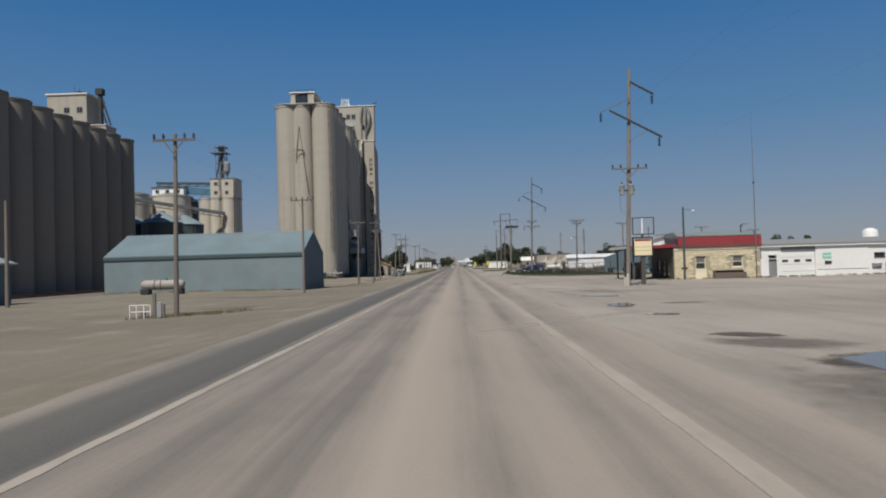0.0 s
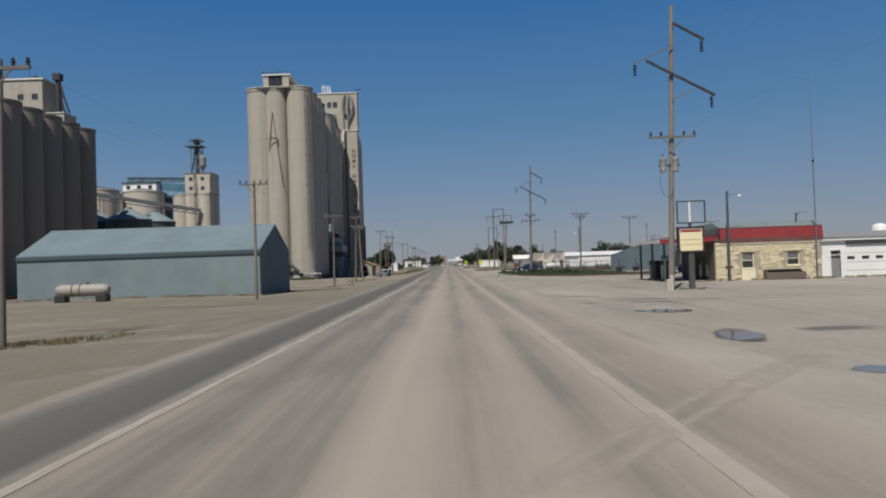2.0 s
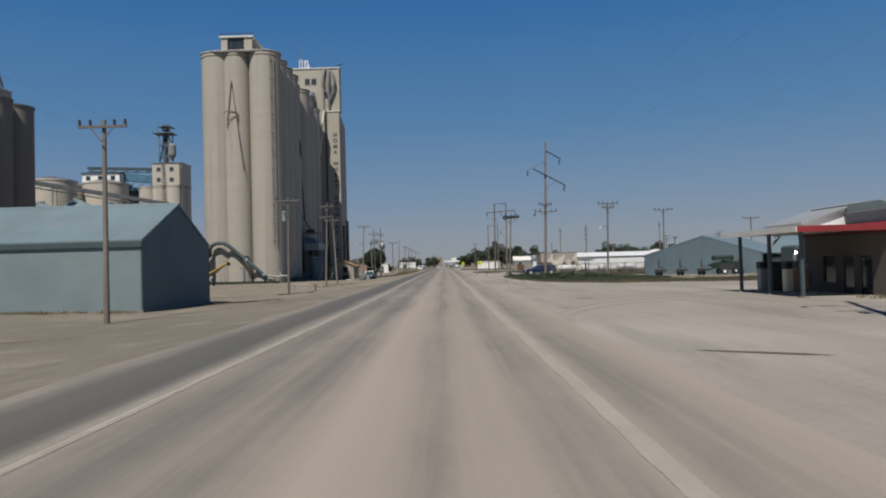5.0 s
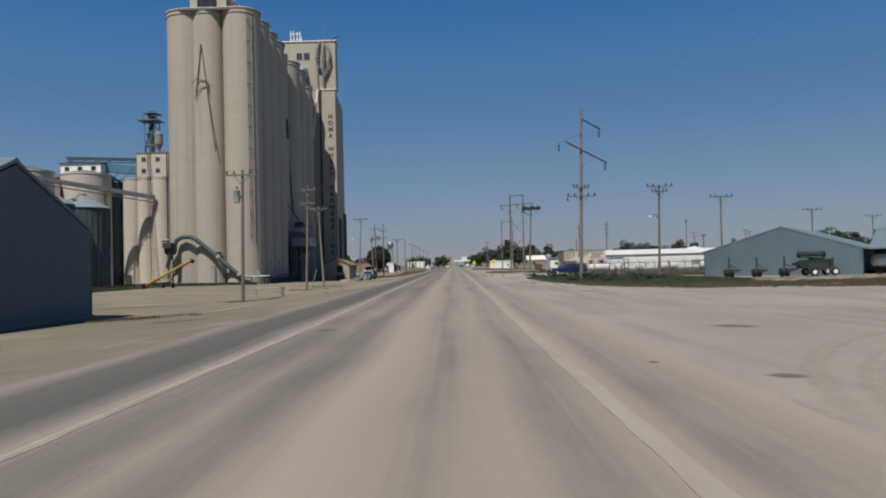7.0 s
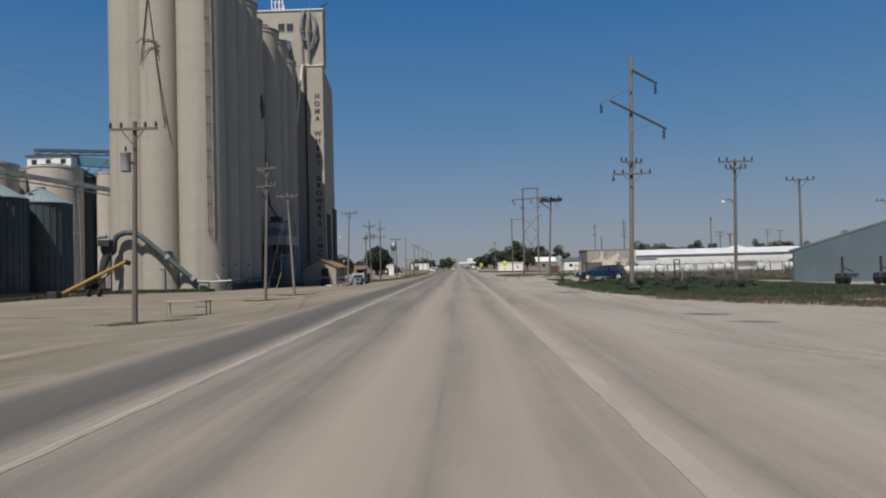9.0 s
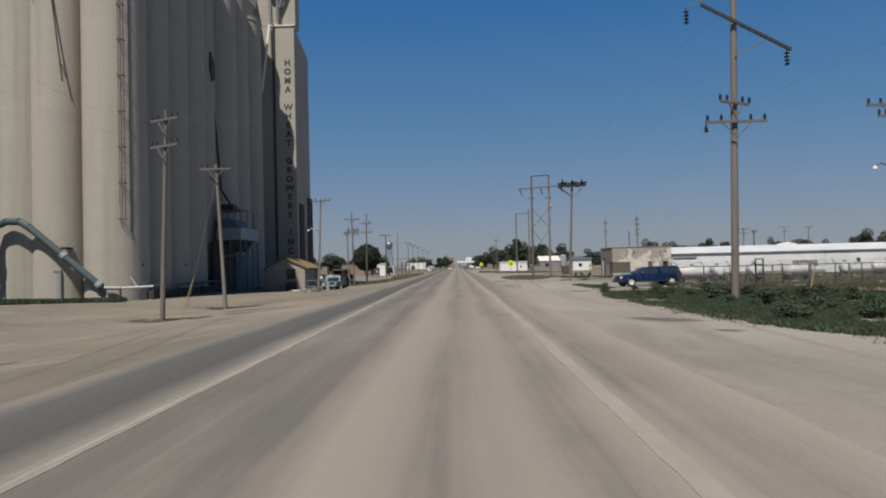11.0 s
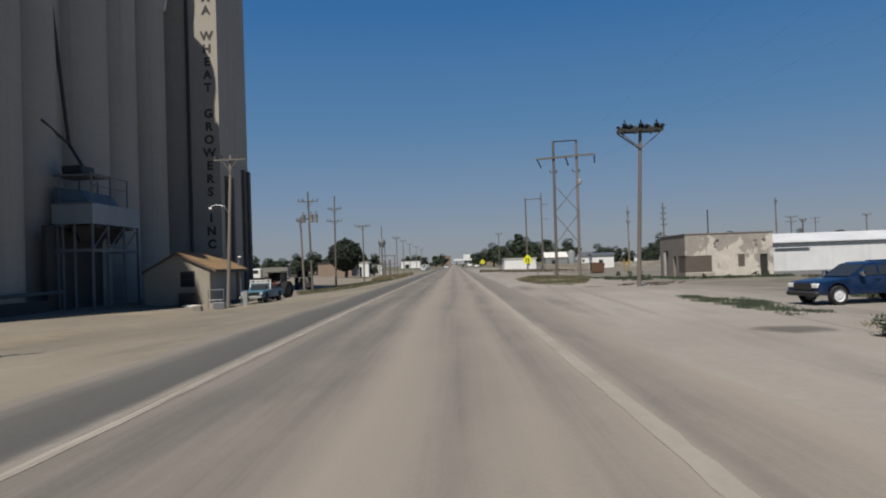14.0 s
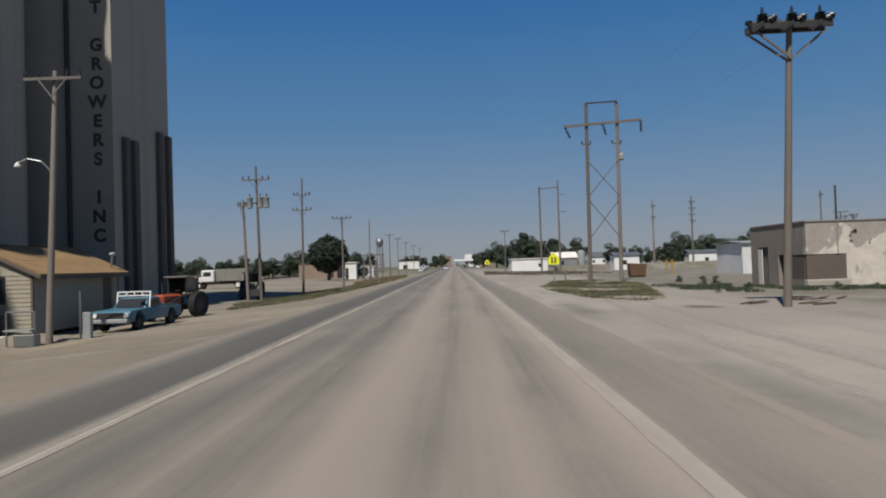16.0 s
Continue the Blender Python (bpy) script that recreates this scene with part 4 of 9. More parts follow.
def utility_pole(x, y, h, lean=0.0, arms=((0.25, 1.25),), trans=(), lamp=0.0, guy=None, r=0.125, label="weathered wooden utility pole with crossarm", turn=0.0):
    """arms: (drop from the top, half length). trans: (drop, side) of transformer cans. lamp: side and reach of a lamp arm."""
    g = gz(x, y)
    p = thing("utility_pole", (x, y, g), label, "utility pole", "utility poles")
    lx = math.tan(radians(lean)) * h
    part("pole", pole_shaft(bmesh.new(), h, r, (lx, 0)), WOOD, p, smooth=True)
    for drop, half in arms:
        ax = lx * (h - drop) / h
        cross_arm(p, ax, -r - 0.05, h - drop, half, turn=turn)
        c, s = math.cos(turn), math.sin(turn)
        insulators(p, [(ax + k * half * c, -r - 0.05 + k * half * s, h - drop + 0.05) for k in (-0.94, -0.5, 0.5, 0.94)])
    for drop, side in trans:
        ax = lx * (h - drop) / h
        can = part("transformer", lathe(bmesh.new(), [(0.2, 0), (0.24, 0.05), (0.24, 0.85), (0.26, 0.88), (0.26, 0.95), (0.1, 1.02)], 18, (ax + side, -0.1, h - drop - 0.5)), CAN, p, "grey transformer can", smooth=True)
        part("bushing", lathe(bmesh.new(), [(0.05, 0), (0.07, 0.08), (0.04, 0.15), (0.06, 0.22), (0.02, 0.3)], 8, (ax + side, -0.1, h - drop + 0.5)), INSULATOR, can)
        part("bracket", B(ax + min(0, side), ax + max(0, side), -0.14, -0.06, h - drop - 0.1, h - drop), DARK, p)
    if lamp:
        z = h * 0.62
        bm = bmesh.new()
        pts = [(lx * 0.62, 0, z), (lamp * 0.3 + lx * 0.62, -0.1, z + 0.5), (lamp * 0.7 + lx * 0.62, -0.15, z + 0.62), (lamp + lx * 0.62, -0.2, z + 0.45)]
        for a, b in zip(pts, pts[1:]):
            rod(bm, a, b, 0.04, seg=8)
        part("lamp_arm", bm, STEEL, p)
        part("lamp_head", lathe(bmesh.new(), [(0.04, 0.2), (0.08, 0.14), (0.13, 0.04), (0.12, 0)], 14, (lamp + lx * 0.62, -0.2, z + 0.3)), CAP, p, "pale street lamp head")
    if guy:
        part("guy_wire", rod(bmesh.new(), (lx * 0.9, 0, h * 0.92), (guy[0], guy[1], -0.3), 0.02, seg=5), STEEL, p)
    return p


def tall_pole(x, y, h, lean=0.0, low=9.3):
    """A tall transmission pole: three slanting arms with hanging insulators, lower crossarm, transformers."""
    g = gz(x, y)
    p = thing("transmission_pole", (x, y, g), "tall wooden transmission pole with slanted arms", "utility pole", "transmission poles")
    lx = math.tan(radians(lean)) * h
    part("pole", pole_shaft(bmesh.new(), h, 0.165, (lx, 0)), WOOD, p, smooth=True)

    def px(z):
        return lx * z / h

    def arm(z0, x0, z1, x1):
        part("arm", beam(bmesh.new(), (px(z0) + x0, -0.28, z0), (px(z0) + x1, -0.28, z1), 0.12, 0.14), DARK, p, "dark slanted arm")
    arm(h - 1.15, 0.0, h - 2.25, 1.9)
    part("arm", beam(bmesh.new(), (px(h - 2.6) + 0.0, -0.28, h - 2.55), (px(h - 2.6) - 2.4, -0.28, h - 3.6), 0.05, 0.07), WOOD_GREY, p, "pale slender arm")
    part("arm_brace", beam(bmesh.new(), (px(h - 6.0), -0.2, h - 5.95), (px(h - 5.5) + 1.35, -0.28, h - 5.3), 0.05, 0.05), WOOD_GREY, p)
    arm(h - 3.45, -1.65, h - 5.75, 2.55)
    for x1, z1 in ((1.78, h - 2.25), (-2.35, h - 3.6), (2.4, h - 5.72)):
        s = bmesh.new()
        for k in range(4):
            lathe(s, [(0.03, -0.02), (0.13, -0.08), (0.13, -0.11), (0.03, -0.15)], 10, (px(z1) + x1, -0.28, z1 - 0.1 - 0.17 * k))
        rod(s, (px(z1) + x1, -0.28, z1), (px(z1) + x1, -0.28, z1 - 0.8), 0.025, seg=6)
        part("insulator_string", s, INSULATOR, p)
    za = h - low
    cross_arm(p, px(za), -0.27, za, 1.45, brace=True)
    insulators(p, [(px(za) + k, -0.27, za + 0.05) for k in (-1.35, -0.7, 0.7, 1.35)])
    return p


def transformers(p, zs):
    for x, z in zs:
        can = part("transformer", lathe(bmesh.new(), [(0.16, 0), (0.2, 0.05), (0.2, 0.74), (0.22, 0.77), (0.22, 0.82), (0.08, 0.9)], 18, (x, -0.1, z)), CAN, p, "grey transformer can", smooth=True)
        part("bushing", lathe(bmesh.new(), [(0.05, 0), (0.07, 0.08), (0.04, 0.15), (0.02, 0.3)], 8, (x, -0.1, z + 0.86)), INSULATOR, can)


# east side of the road
pA = tall_pole(13.85, 57.9, 17.75, 2.2, 8.25)
transformers(pA, [(-0.24, 7.35), (0.52, 7.35)])
loops = bmesh.new()
for a, b in zip([(-0.42, 7.5), (-0.5, 6.6), (-0.35, 6.0), (0.05, 5.7)], [(-0.5, 6.6), (-0.35, 6.0), (0.05, 5.7), (0.35, 6.2)]):
    rod(loops, (a[0], -0.25, a[1]), (b[0], -0.25, b[1]), 0.012, seg=5)
part("drop_wire", loops, INSULATOR, pA)
part("bushing_rack", B(-0.5, 0.8, -0.15, -0.05, 7.7, 7.8), DARK, pA)
pB = tall_pole(13.6, 129.9, 17.7, 1.6, 9.1)
cross_arm(pB, 0.22, -0.25, 9.5, 0.95, brace=True, turn=0.5)
insulators(pB, [(0.22 + k, -0.25 + k * 0.5, 9.55) for k in (-0.85, -0.45, 0.45, 0.85)])
part("arrester", lathe(bmesh.new(), [(0.06, 0), (0.11, 0.05), (0.06, 0.12), (0.11, 0.17), (0.06, 0.24), (0.03, 0.4)], 10, (-1.2, -0.3, 8.1)), INSULATOR, pB)
pF = thing("utility_pole", (13.4, 177.9, gz(14, 178)), "wooden pole with a heavy switch rack on top", "utility pole", "utility poles")
part("pole", pole_shaft(bmesh.new(), 11.2, 0.145, (0.55, 0)), WOOD, pF, smooth=True)
for y in (-0.3, 0.3):
    part("switch_beam", beam(bmesh.new(), (-1.05, y, 11.0), (2.1, y, 11.05), 0.12, 0.24), DARK, pF, "heavy dark crossbeam")
part("plank", beam(bmesh.new(), (-0.95, 0, 11.2), (2.0, 0, 11.24), 0.4, 0.05), WOOD_GREY, pF)
for y in (-0.32, 0.32):
    part("brace", beam(bmesh.new(), (-1.0, y, 10.9), (0.5, y * 0.5, 9.75), 0.05, 0.09), WOOD_GREY, pF)
    part("brace", beam(bmesh.new(), (2.0, y, 10.9), (0.55, y * 0.5, 9.75), 0.04, 0.05), WOOD_GREY, pF)
SHED_DISCS = [(0.1, 0), (0.23, 0.05), (0.12, 0.1), (0.23, 0.14), (0.12, 0.19), (0.2, 0.24), (0.07, 0.3), (0.04, 0.55)]
for k in (-0.6, 0.55, 1.65):
    part("switch", lathe(bmesh.new(), SHED_DISCS, 12, (k, -0.25, 11.22)), INSULATOR, pF)
    for dx, dy, lean in ((0.2, -0.3, 0.6), (-0.2, 0.25, -0.4)):
        c = bmesh.new()
        for j in range(5):
            f = j / 5
            q = Vector((k + dx + lean * 0.5 * f, dy, 11.18 + 0.2 * f))
            rod(c, q, q + Vector((lean * 0.05, 0, 0.04)), 0.16 if j % 2 else 0.12, seg=10)
        rod(c, (k + dx, dy, 11.13), (k + dx + lean * 0.55, dy, 11.4), 0.07, seg=8)
        part("bushing", c, INSULATOR, pF)
    part("fuse", beam(bmesh.new(), (k - 0.55, -0.5, 10.75), (k - 0.05, -0.42, 11.1), 0.16, 0.16), DARK, pF)
# two-legged structure
hf = thing("h_frame", (15.0, 218.2, gz(15, 218)), "two-legged wooden transmission frame with cross bracing", "utility pole")
for k, lean in ((-1.5, 0.15), (1.45, 0.15)):
    part("pole", rod(bmesh.new(), (k, 0, -0.4), (k + lean, 0, 17.3), 0.2, 0.15, seg=12), WOOD, hf, smooth=True)
part("top_beam", beam(bmesh.new(), (-1.35, -0.2, 17.2), (1.6, -0.2, 17.3), 0.12, 0.14), DARK, hf)
part("crossarm", beam(bmesh.new(), (-3.6, -0.22, 15.0), (3.85, -0.22, 15.45), 0.16, 0.24), WOOD_GREY, hf)
for x, z, dx in ((-3.45, 14.9, 0.45), (0.15, 15.1, 0.3), (3.8, 15.3, 0.0)):
    s = bmesh.new()
    for k in range(6):
        c = Vector((x + dx * k / 6, -0.22, z - 0.17 * k))
        rod(s, c, c + Vector((0.02, 0, -0.1)), 0.12, seg=10)
    rod(s, (x, -0.22, z), (x + dx, -0.22, z - 1.1), 0.03, seg=6)
    part("insulator_string", s, INSULATOR, hf)
br = bmesh.new()
for a, b in (((-1.4, 11.6), (1.5, 8.2)), ((1.5, 11.6), (-1.4, 8.2)), ((-1.4, 7.8), (1.45, 4.2)), ((1.45, 7.8), (-1.4, 4.2))):
    beam(br, (a[0], -0.18, a[1]), (b[0], -0.18, b[1]), 0.06, 0.09)
part("bracing", br, WOOD_GREY, hf)
for k in (-1.42, 1.5):
    cross_arm(hf, k, 0.2, 13.3, 0.5, brace=False, turn=0.4)
    insulators(hf, [(k + d, 0.2, 13.35) for d in (-0.42, 0.42)])
part("switch", lathe(bmesh.new(), [(0.15, 0), (0.25, 0.1), (0.25, 0.5), (0.1, 0.7)], 12, (1.85, -0.2, 11.6)), CAN, hf)
hf2 = thing("h_frame", (16.6, 268, gz(16, 268)), "far two-legged wooden transmission frame", "utility pole")
for k in (-1.6, 1.5):
    part("pole", rod(bmesh.new(), (k, 0, -0.4), (k, 0, 14.6 + (0.9 if k > 0 else 0)), 0.18, 0.13, seg=10), WOOD, hf2, smooth=True)
part("crossarm", beam(bmesh.new(), (-1.7, -0.2, 14.2), (1.6, -0.2, 14.4), 0.12, 0.16), WOOD_GREY, hf2)
for z in (13.2, 10.3):
    part("arm", beam(bmesh.new(), (1.5, -0.2, z), (2.7, -0.2, z), 0.1, 0.1), WOOD_GREY, hf2)
utility_pole(22.1, 131.5, 9.8, 1.5, arms=((0.2, 1.35), (0.75, 0.8)), lamp=-1.0)
utility_pole(34.1, 145.8, 9.8, 0.4, arms=((0.2, 1.4),))
utility_pole(79.0, 190.0, 9.3, 0.0, arms=((0.25, 1.5),))
utility_pole(60.5, 175.6, 9.9, 0.0, arms=((0.3, 1.6),))
utility_pole(45.3, 309, 15.2, 0.0, arms=((1.5, 0.6), (4, 0.5)), r=0.2)
utility_pole(84.3, 312, 16.3, 0.0, arms=((1.0, 0.4),), r=0.2)
utility_pole(84.5, 304.4, 11.0, 0.0, arms=((0.2, 1.6), (1.4, 1.3)), r=0.16)
utility_pole(88.4, 306.5, 10.4, 0.0, arms=((0.2, 1.0), (0.7, 0.7)), r=0.22)
utility_pole(104.8, 307.3, 11.1, 0.0, arms=((0.2, 1.1),), r=0.17)
utility_pole(150.5, 422, 16.4, 0.0, arms=((0.5, 2.0), (2.2, 1.6)), r=0.2)
utility_pole(57, 318, 16.6, 0.0, arms=((1.5, 0.7), (3, 0.8), (4.5, 0.8), (6, 0.8)), r=0.22)
# west side of the road
utility_pole(-15.25, 37.9, 9.9, 0.8, arms=((0.35, 1.15),))
utility_pole(-15.6, 71.3, 9.7, 0.2, arms=((0.35, 1.15),))
utility_pole(-15.5, 110, 10.0, 0.9, arms=((0.4, 1.2),), trans=((2.0, -0.4),))
utility_pole(-15.75, 134.2, 11.55, 2.0, arms=((0.55, 1.1), (2.0, 1.1)), turn=-0.5)
utility_pole(-15.8, 145.0, 10.15, -3.0, arms=((0.35, 1.1),), guy=(-3.2, 1.0))
utility_pole(-15.8, 177.9, 10.9, 2.6, arms=((0.35, 1.15),), lamp=-1.3)
utility_pole(-16.5, 211.6, 11.8, -1.2, arms=((1.2, 1.2),), trans=((3.2, -0.62), (3.2, 0.3), (3.2, 0.85)), guy=None)
utility_pole(-16.9, 209.0, 8.6, -1.8, arms=((0.5, 0.4),))
utility_pole(-16.8, 230.1, 13.0, 0.6, arms=((1.9, 0.95), (3.65, 1.1)))
utility_pole(-14.6, 245.3, 9.6, 0.0, arms=((0.3, 1.3),))
utility_pole(-14.9, 278, 11.2, 0.6, arms=())
for k, (px_, py_) in enumerate(((-15, 320), (-15, 345), (-15.2, 380), (-15, 420), (-15, 470), (13.5, 330))):
    utility_pole(px_, py_, 10.4, 0.0, arms=((0.3, 1.1),))


# ---- the filling station ----
STONE = surf("cream_stone", (0.58, 0.51, 0.355), 0.1, 1.2, 8, 0.85, stain=(0.5, 0.4, 0.24), stain_cut=0.66, bump=0.4, depth=0.02, per_object=0.1)
ROOF_GREEN = surf("grey_green_roof_sheet", (0.25, 0.31, 0.315), 0.15, rough=0.7, bump=0.05)
MORTAR = surf("mortar", (0.57, 0.505, 0.365), 0.15, 1.0, 10, 0.95)
BOARD = surf("old_boards", (0.2, 0.16, 0.13), 0.3, 0.8, 8, 0.9, stretch=(0.2, 1, 1))
BLIND = surf("grey_blind", (0.2, 0.195, 0.2), 0.15, 1, 8, 0.7)
CREAM_PAINT = surf("cream_paint", (0.7, 0.64, 0.47), 0.08, rough=0.6, stain=(0.5, 0.42, 0.28), stain_cut=0.66, bump=0.05)
ORANGE = surf("orange_sign_band", (0.45, 0.09, 0.04), 0.1, rough=0.5, bump=0)
SIGN_FACE = surf("yellowed_sign_face", (0.72, 0.63, 0.4), 0.06, rough=0.45, stain=(0.6, 0.5, 0.3), bump=0)
SIGN_POST = surf("sign_post_paint", (0.11, 0.1, 0.09), 0.2, rough=0.7)
SIGN_BAR = plain("faint_sign_bars", (0.43, 0.37, 0.25), 0.5)


# west wall under the canopy: its shade and dirt are put into this brown
SHADED_FRONT = surf("shaded_shop_front", (0.17, 0.145, 0.125), 0.2, rough=0.8)


def filling_station():
    g, top = -0.45, 2.95
    x0, x1, y0, y1 = 21.75, 30.35, 71.4, 79.5
    holes = [(23.9, 24.9, 0.69, 2.0), (27.55, 28.6, 0.84, 1.96)]
    st = thing("filling_station", (0, 0, 0), "old cream stone filling station with a red fascia", "building")
    part("south_wall", wall_with_holes(bmesh.new(), x0, x1, g, top, y0, y0 + 0.25, holes), MORTAR, st)
    west = [(73.0, 74.1, g, 1.75), (74.6, 75.6, g, 1.75), (76.3, 77.6, 0.3, 1.75)]
    part("west_wall", wall_with_holes(bmesh.new(), y0 + 0.25, y1, g, top, x0, x0 + 0.25, west, 'y'), SHADED_FRONT, st, "dirty shop front, canopy shade put into its brown")
    part("east_wall", B(x1 - 0.25, x1, y0 + 0.25, y1, g, top), MORTAR, st)
    part("north_wall", B(x0, x1, y1, y1 + 0.25, g, top), MORTAR, st)
    for a, b, c, d in holes:
        w = part("window", wall_with_holes(bmesh.new(), a, b, c, d, y0 + 0.1, y0 + 0.18, [(a + 0.07, b - 0.07, c + 0.07, (c + d) / 2 - 0.03), (a + 0.07, b - 0.07, (c + d) / 2 + 0.03, d - 0.07)]), CREAM_PAINT, st)
        part("pane", B(a + 0.05, b - 0.05, y0 + 0.13, y0 + 0.15, c + 0.05, d - 0.05), GLASS, w)
        part("blind", B(a + 0.05, b - 0.05, y0 + 0.104, y0 + 0.12, (c + d) / 2 + 0.05, d - 0.12), BLIND, w)
        part("sill", B(a - 0.1, b + 0.1, y0 - 0.08, y0 + 0.1, c - 0.09, c), CREAM_PAINT, w)
    for a, b, c, d in west[:2]:
        dr = part("door", B(x0 + 0.1, x0 + 0.15, a, b, c, d), DARK, st, "dark glazed shop door")
        part("door_pane", B(x0 + 0.08, x0 + 0.1, a + 0.12, b - 0.12, c + 0.5, d - 0.12), GLASS, dr)
    part("shop_window", B(x0 + 0.1, x0 + 0.14, 76.3, 77.6, 0.3, 1.75), GLASS, st)
    part("roof", B(x0 - 0.2, x1 + 0.1, y0 - 0.2, y1 + 0.4, top, top + 0.15), ROOF_TAR, st)
    # red fascia leaning back a little, with a grey coping
    part("fascia", prism(bmesh.new(), [(y0 - 0.2, top - 0.08), (y0 - 0.02, top - 0.08), (y0 + 0.1, 4.0), (y0 - 0.06, 4.0)], 'x', x0 + 0.4, x1 + 0.12), RED, st, "faded red sheet fascia")
    part("fascia", prism(bmesh.new(), [(x0 - 0.1, top - 0.08), (x0 + 0.1, top - 0.08), (x0 + 0.3, 3.4), (x0 + 0.15, 3.4)], 'y', y0 - 0.1, y1), RED, st)
    part("coping", B(x0 + 0.35, x1 + 0.15, y0 - 0.1, y1 + 0.3, 4.0, 4.08), GREY_PAINT, st)
    part("upper_roof", prism(bmesh.new(), [(y0 + 0.15, 4.084), (y0 + 1.5, 4.5), (y1, 4.5), (y1, 4.084)], 'x', x0 + 0.45, x1 + 0.08), ROOF_GREEN, st, "weathered grey-green roof sheet")
    part("parapet", B(x0 + 0.5, x1, y0 + 0.5, y1, 3.1, 4.0), GREY_PAINT, st)
    part("soffit_band", B(x0 - 0.02, x1 + 0.02, y0 - 0.1, y0 - 0.004, top - 0.3, top - 0.1), CREAM_PAINT, st)
    part("patch_panel", B(23.85, 24.95, y0 - 0.06, y0 - 0.004, g, 0.62), CREAM_PAINT, st)
    # split-face stone courses, each stone proud of the mortar
    rng = random.Random(11)
    shapes = []
    for k in range(8):
        w = rng.choice((0.42, 0.55, 0.7, 0.85))
        bm = B(-w / 2 + 0.012, w / 2 - 0.012, -rng.uniform(0.03, 0.05), 0.02, 0.01, 0.18, bevel=0.018)
        for v in bm.verts:
            if v.co.y < -0.02:
                v.co.y += rng.uniform(-0.02, 0.015)
                v.co.x += rng.uniform(-0.012, 0.012)
        bmesh.ops.recalc_face_normals(bm, faces=bm.faces)
        me = bpy.data.meshes.new("stone")
        bm.to_mesh(me)
        bm.free()
        me.materials.append(STONE)
        shapes.append((w, me))
    row, z = 0, g
    made = 0
    while z < top - 0.45:
        x = x0 + 0.01
        while x < x1 - 0.25:
            w, me = rng.choice(shapes)
            if x + w > x1:
                break
            c = x + w / 2
            blocked = any(a - 0.12 < x + w and x < b + 0.12 and cc - 0.1 < z + 0.18 and z < d for a, b, cc, d in holes) or (23.7 < c < 25.1 and z < 0.6)
            if not blocked and made < 290:
                ob = new("stone", me)
                ob.parent = st
                ob.location = (c, y0, z)
                made += 1
            x += w
        z += 0.19
        row += 1
    dish = thing("satellite_dish", (28.9, 72.4, 4.08), "grey satellite dish on a post", "satellite dish")
    part("post", rod(bmesh.new(), (0, 0, 0), (0, 0, 1.0), 0.06, seg=8), DARK, dish)
    m = lathe(bmesh.new(), [(0.02, 0), (0.1, 0.03), (0.14, 0.06), (0.15, 0.07), (0.1, 0.05), (0.03, 0.03)], 18)
    bmesh.ops.transform(m, matrix=pose(0.05, -0.05, 0.95, 60, 0, 150), verts=m.verts)
    part("reflector", m, CAN, dish)
    part("feed_arm", rod(bmesh.new(), (0.1, -0.1, 1.1), (0.75, -0.35, 1.05), 0.03, seg=6), STEEL, dish)


def canopy():
    c = thing("pump_canopy", (0, 0, 0), "flat canopy with red edge on thin steel posts", "canopy")
    part("deck", B(17.3, 21.6, 71.5, 80.4, 3.05, 3.2), CAP, c)
    part("red_edge", B(17.28, 21.7, 71.42, 71.496, 2.95, 3.25), RED, c, "faded red edge board")
    part("west_edge", B(17.22, 17.296, 71.42, 80.45, 2.97, 3.24), CAP, c, "weathered pale edge board")
    for y in (72.3, 75.7, 79.4):
        p = part("post", B(17.82, 17.98, y - 0.08, y + 0.08, gz(18, y) - 0.05, 3.05), SHED_TRIM, c)
        part("post_foot", B(17.7, 18.1, y - 0.2, y + 0.2, gz(18, y) - 0.1, gz(18, y) + 0.06), CONCRETE_DARK, p)
    isl = thing("pump_island", (18.9, 76.4, gz(19, 76)), "low concrete pump island", "kerb")
    part("slab", B(-0.55, 0.55, -2.6, 2.6, -0.1, 0.16, bevel=0.03), CONCRETE_DARK, isl)

    def pump(x, y, a, b, label):
        p = thing("fuel_pump", (x, y, gz(x, y) + 0.16), label, "fuel pump", "fuel pumps")
        part("cabinet", B(-0.32, 0.32, -0.22, 0.22, 0, 1.2, bevel=0.03), a, p)
        part("head", B(-0.34, 0.34, -0.24, 0.24, 1.22, 1.62, bevel=0.03), b, p)
        part("dial_glass", B(-0.26, 0.26, -0.25, -0.235, 1.3, 1.52), GLASS, p)
        h = bmesh.new()
        for q, w in zip([(0.33, 0, 1.1), (0.45, -0.1, 0.9), (0.42, -0.1, 0.4), (0.33, -0.05, 0.7)], [(0.45, -0.1, 0.9), (0.42, -0.1, 0.4), (0.33, -0.05, 0.7), (0.34, 0, 1.0)]):
            rod(h, q, w, 0.025, seg=6)
        part("hose", h, RUBBER, p)
    pump(18.7, 78.2, CAN, DARK, "old grey and black fuel pump")
    pump(18.8, 77.0, DARK, DARK, "old black fuel pump")
    pump(19.0, 75.8, CREAM_PAINT, DARK, "faded cream fuel pump")
    pump(19.1, 74.8, RUST, DARK, "old rusty red fuel pump")


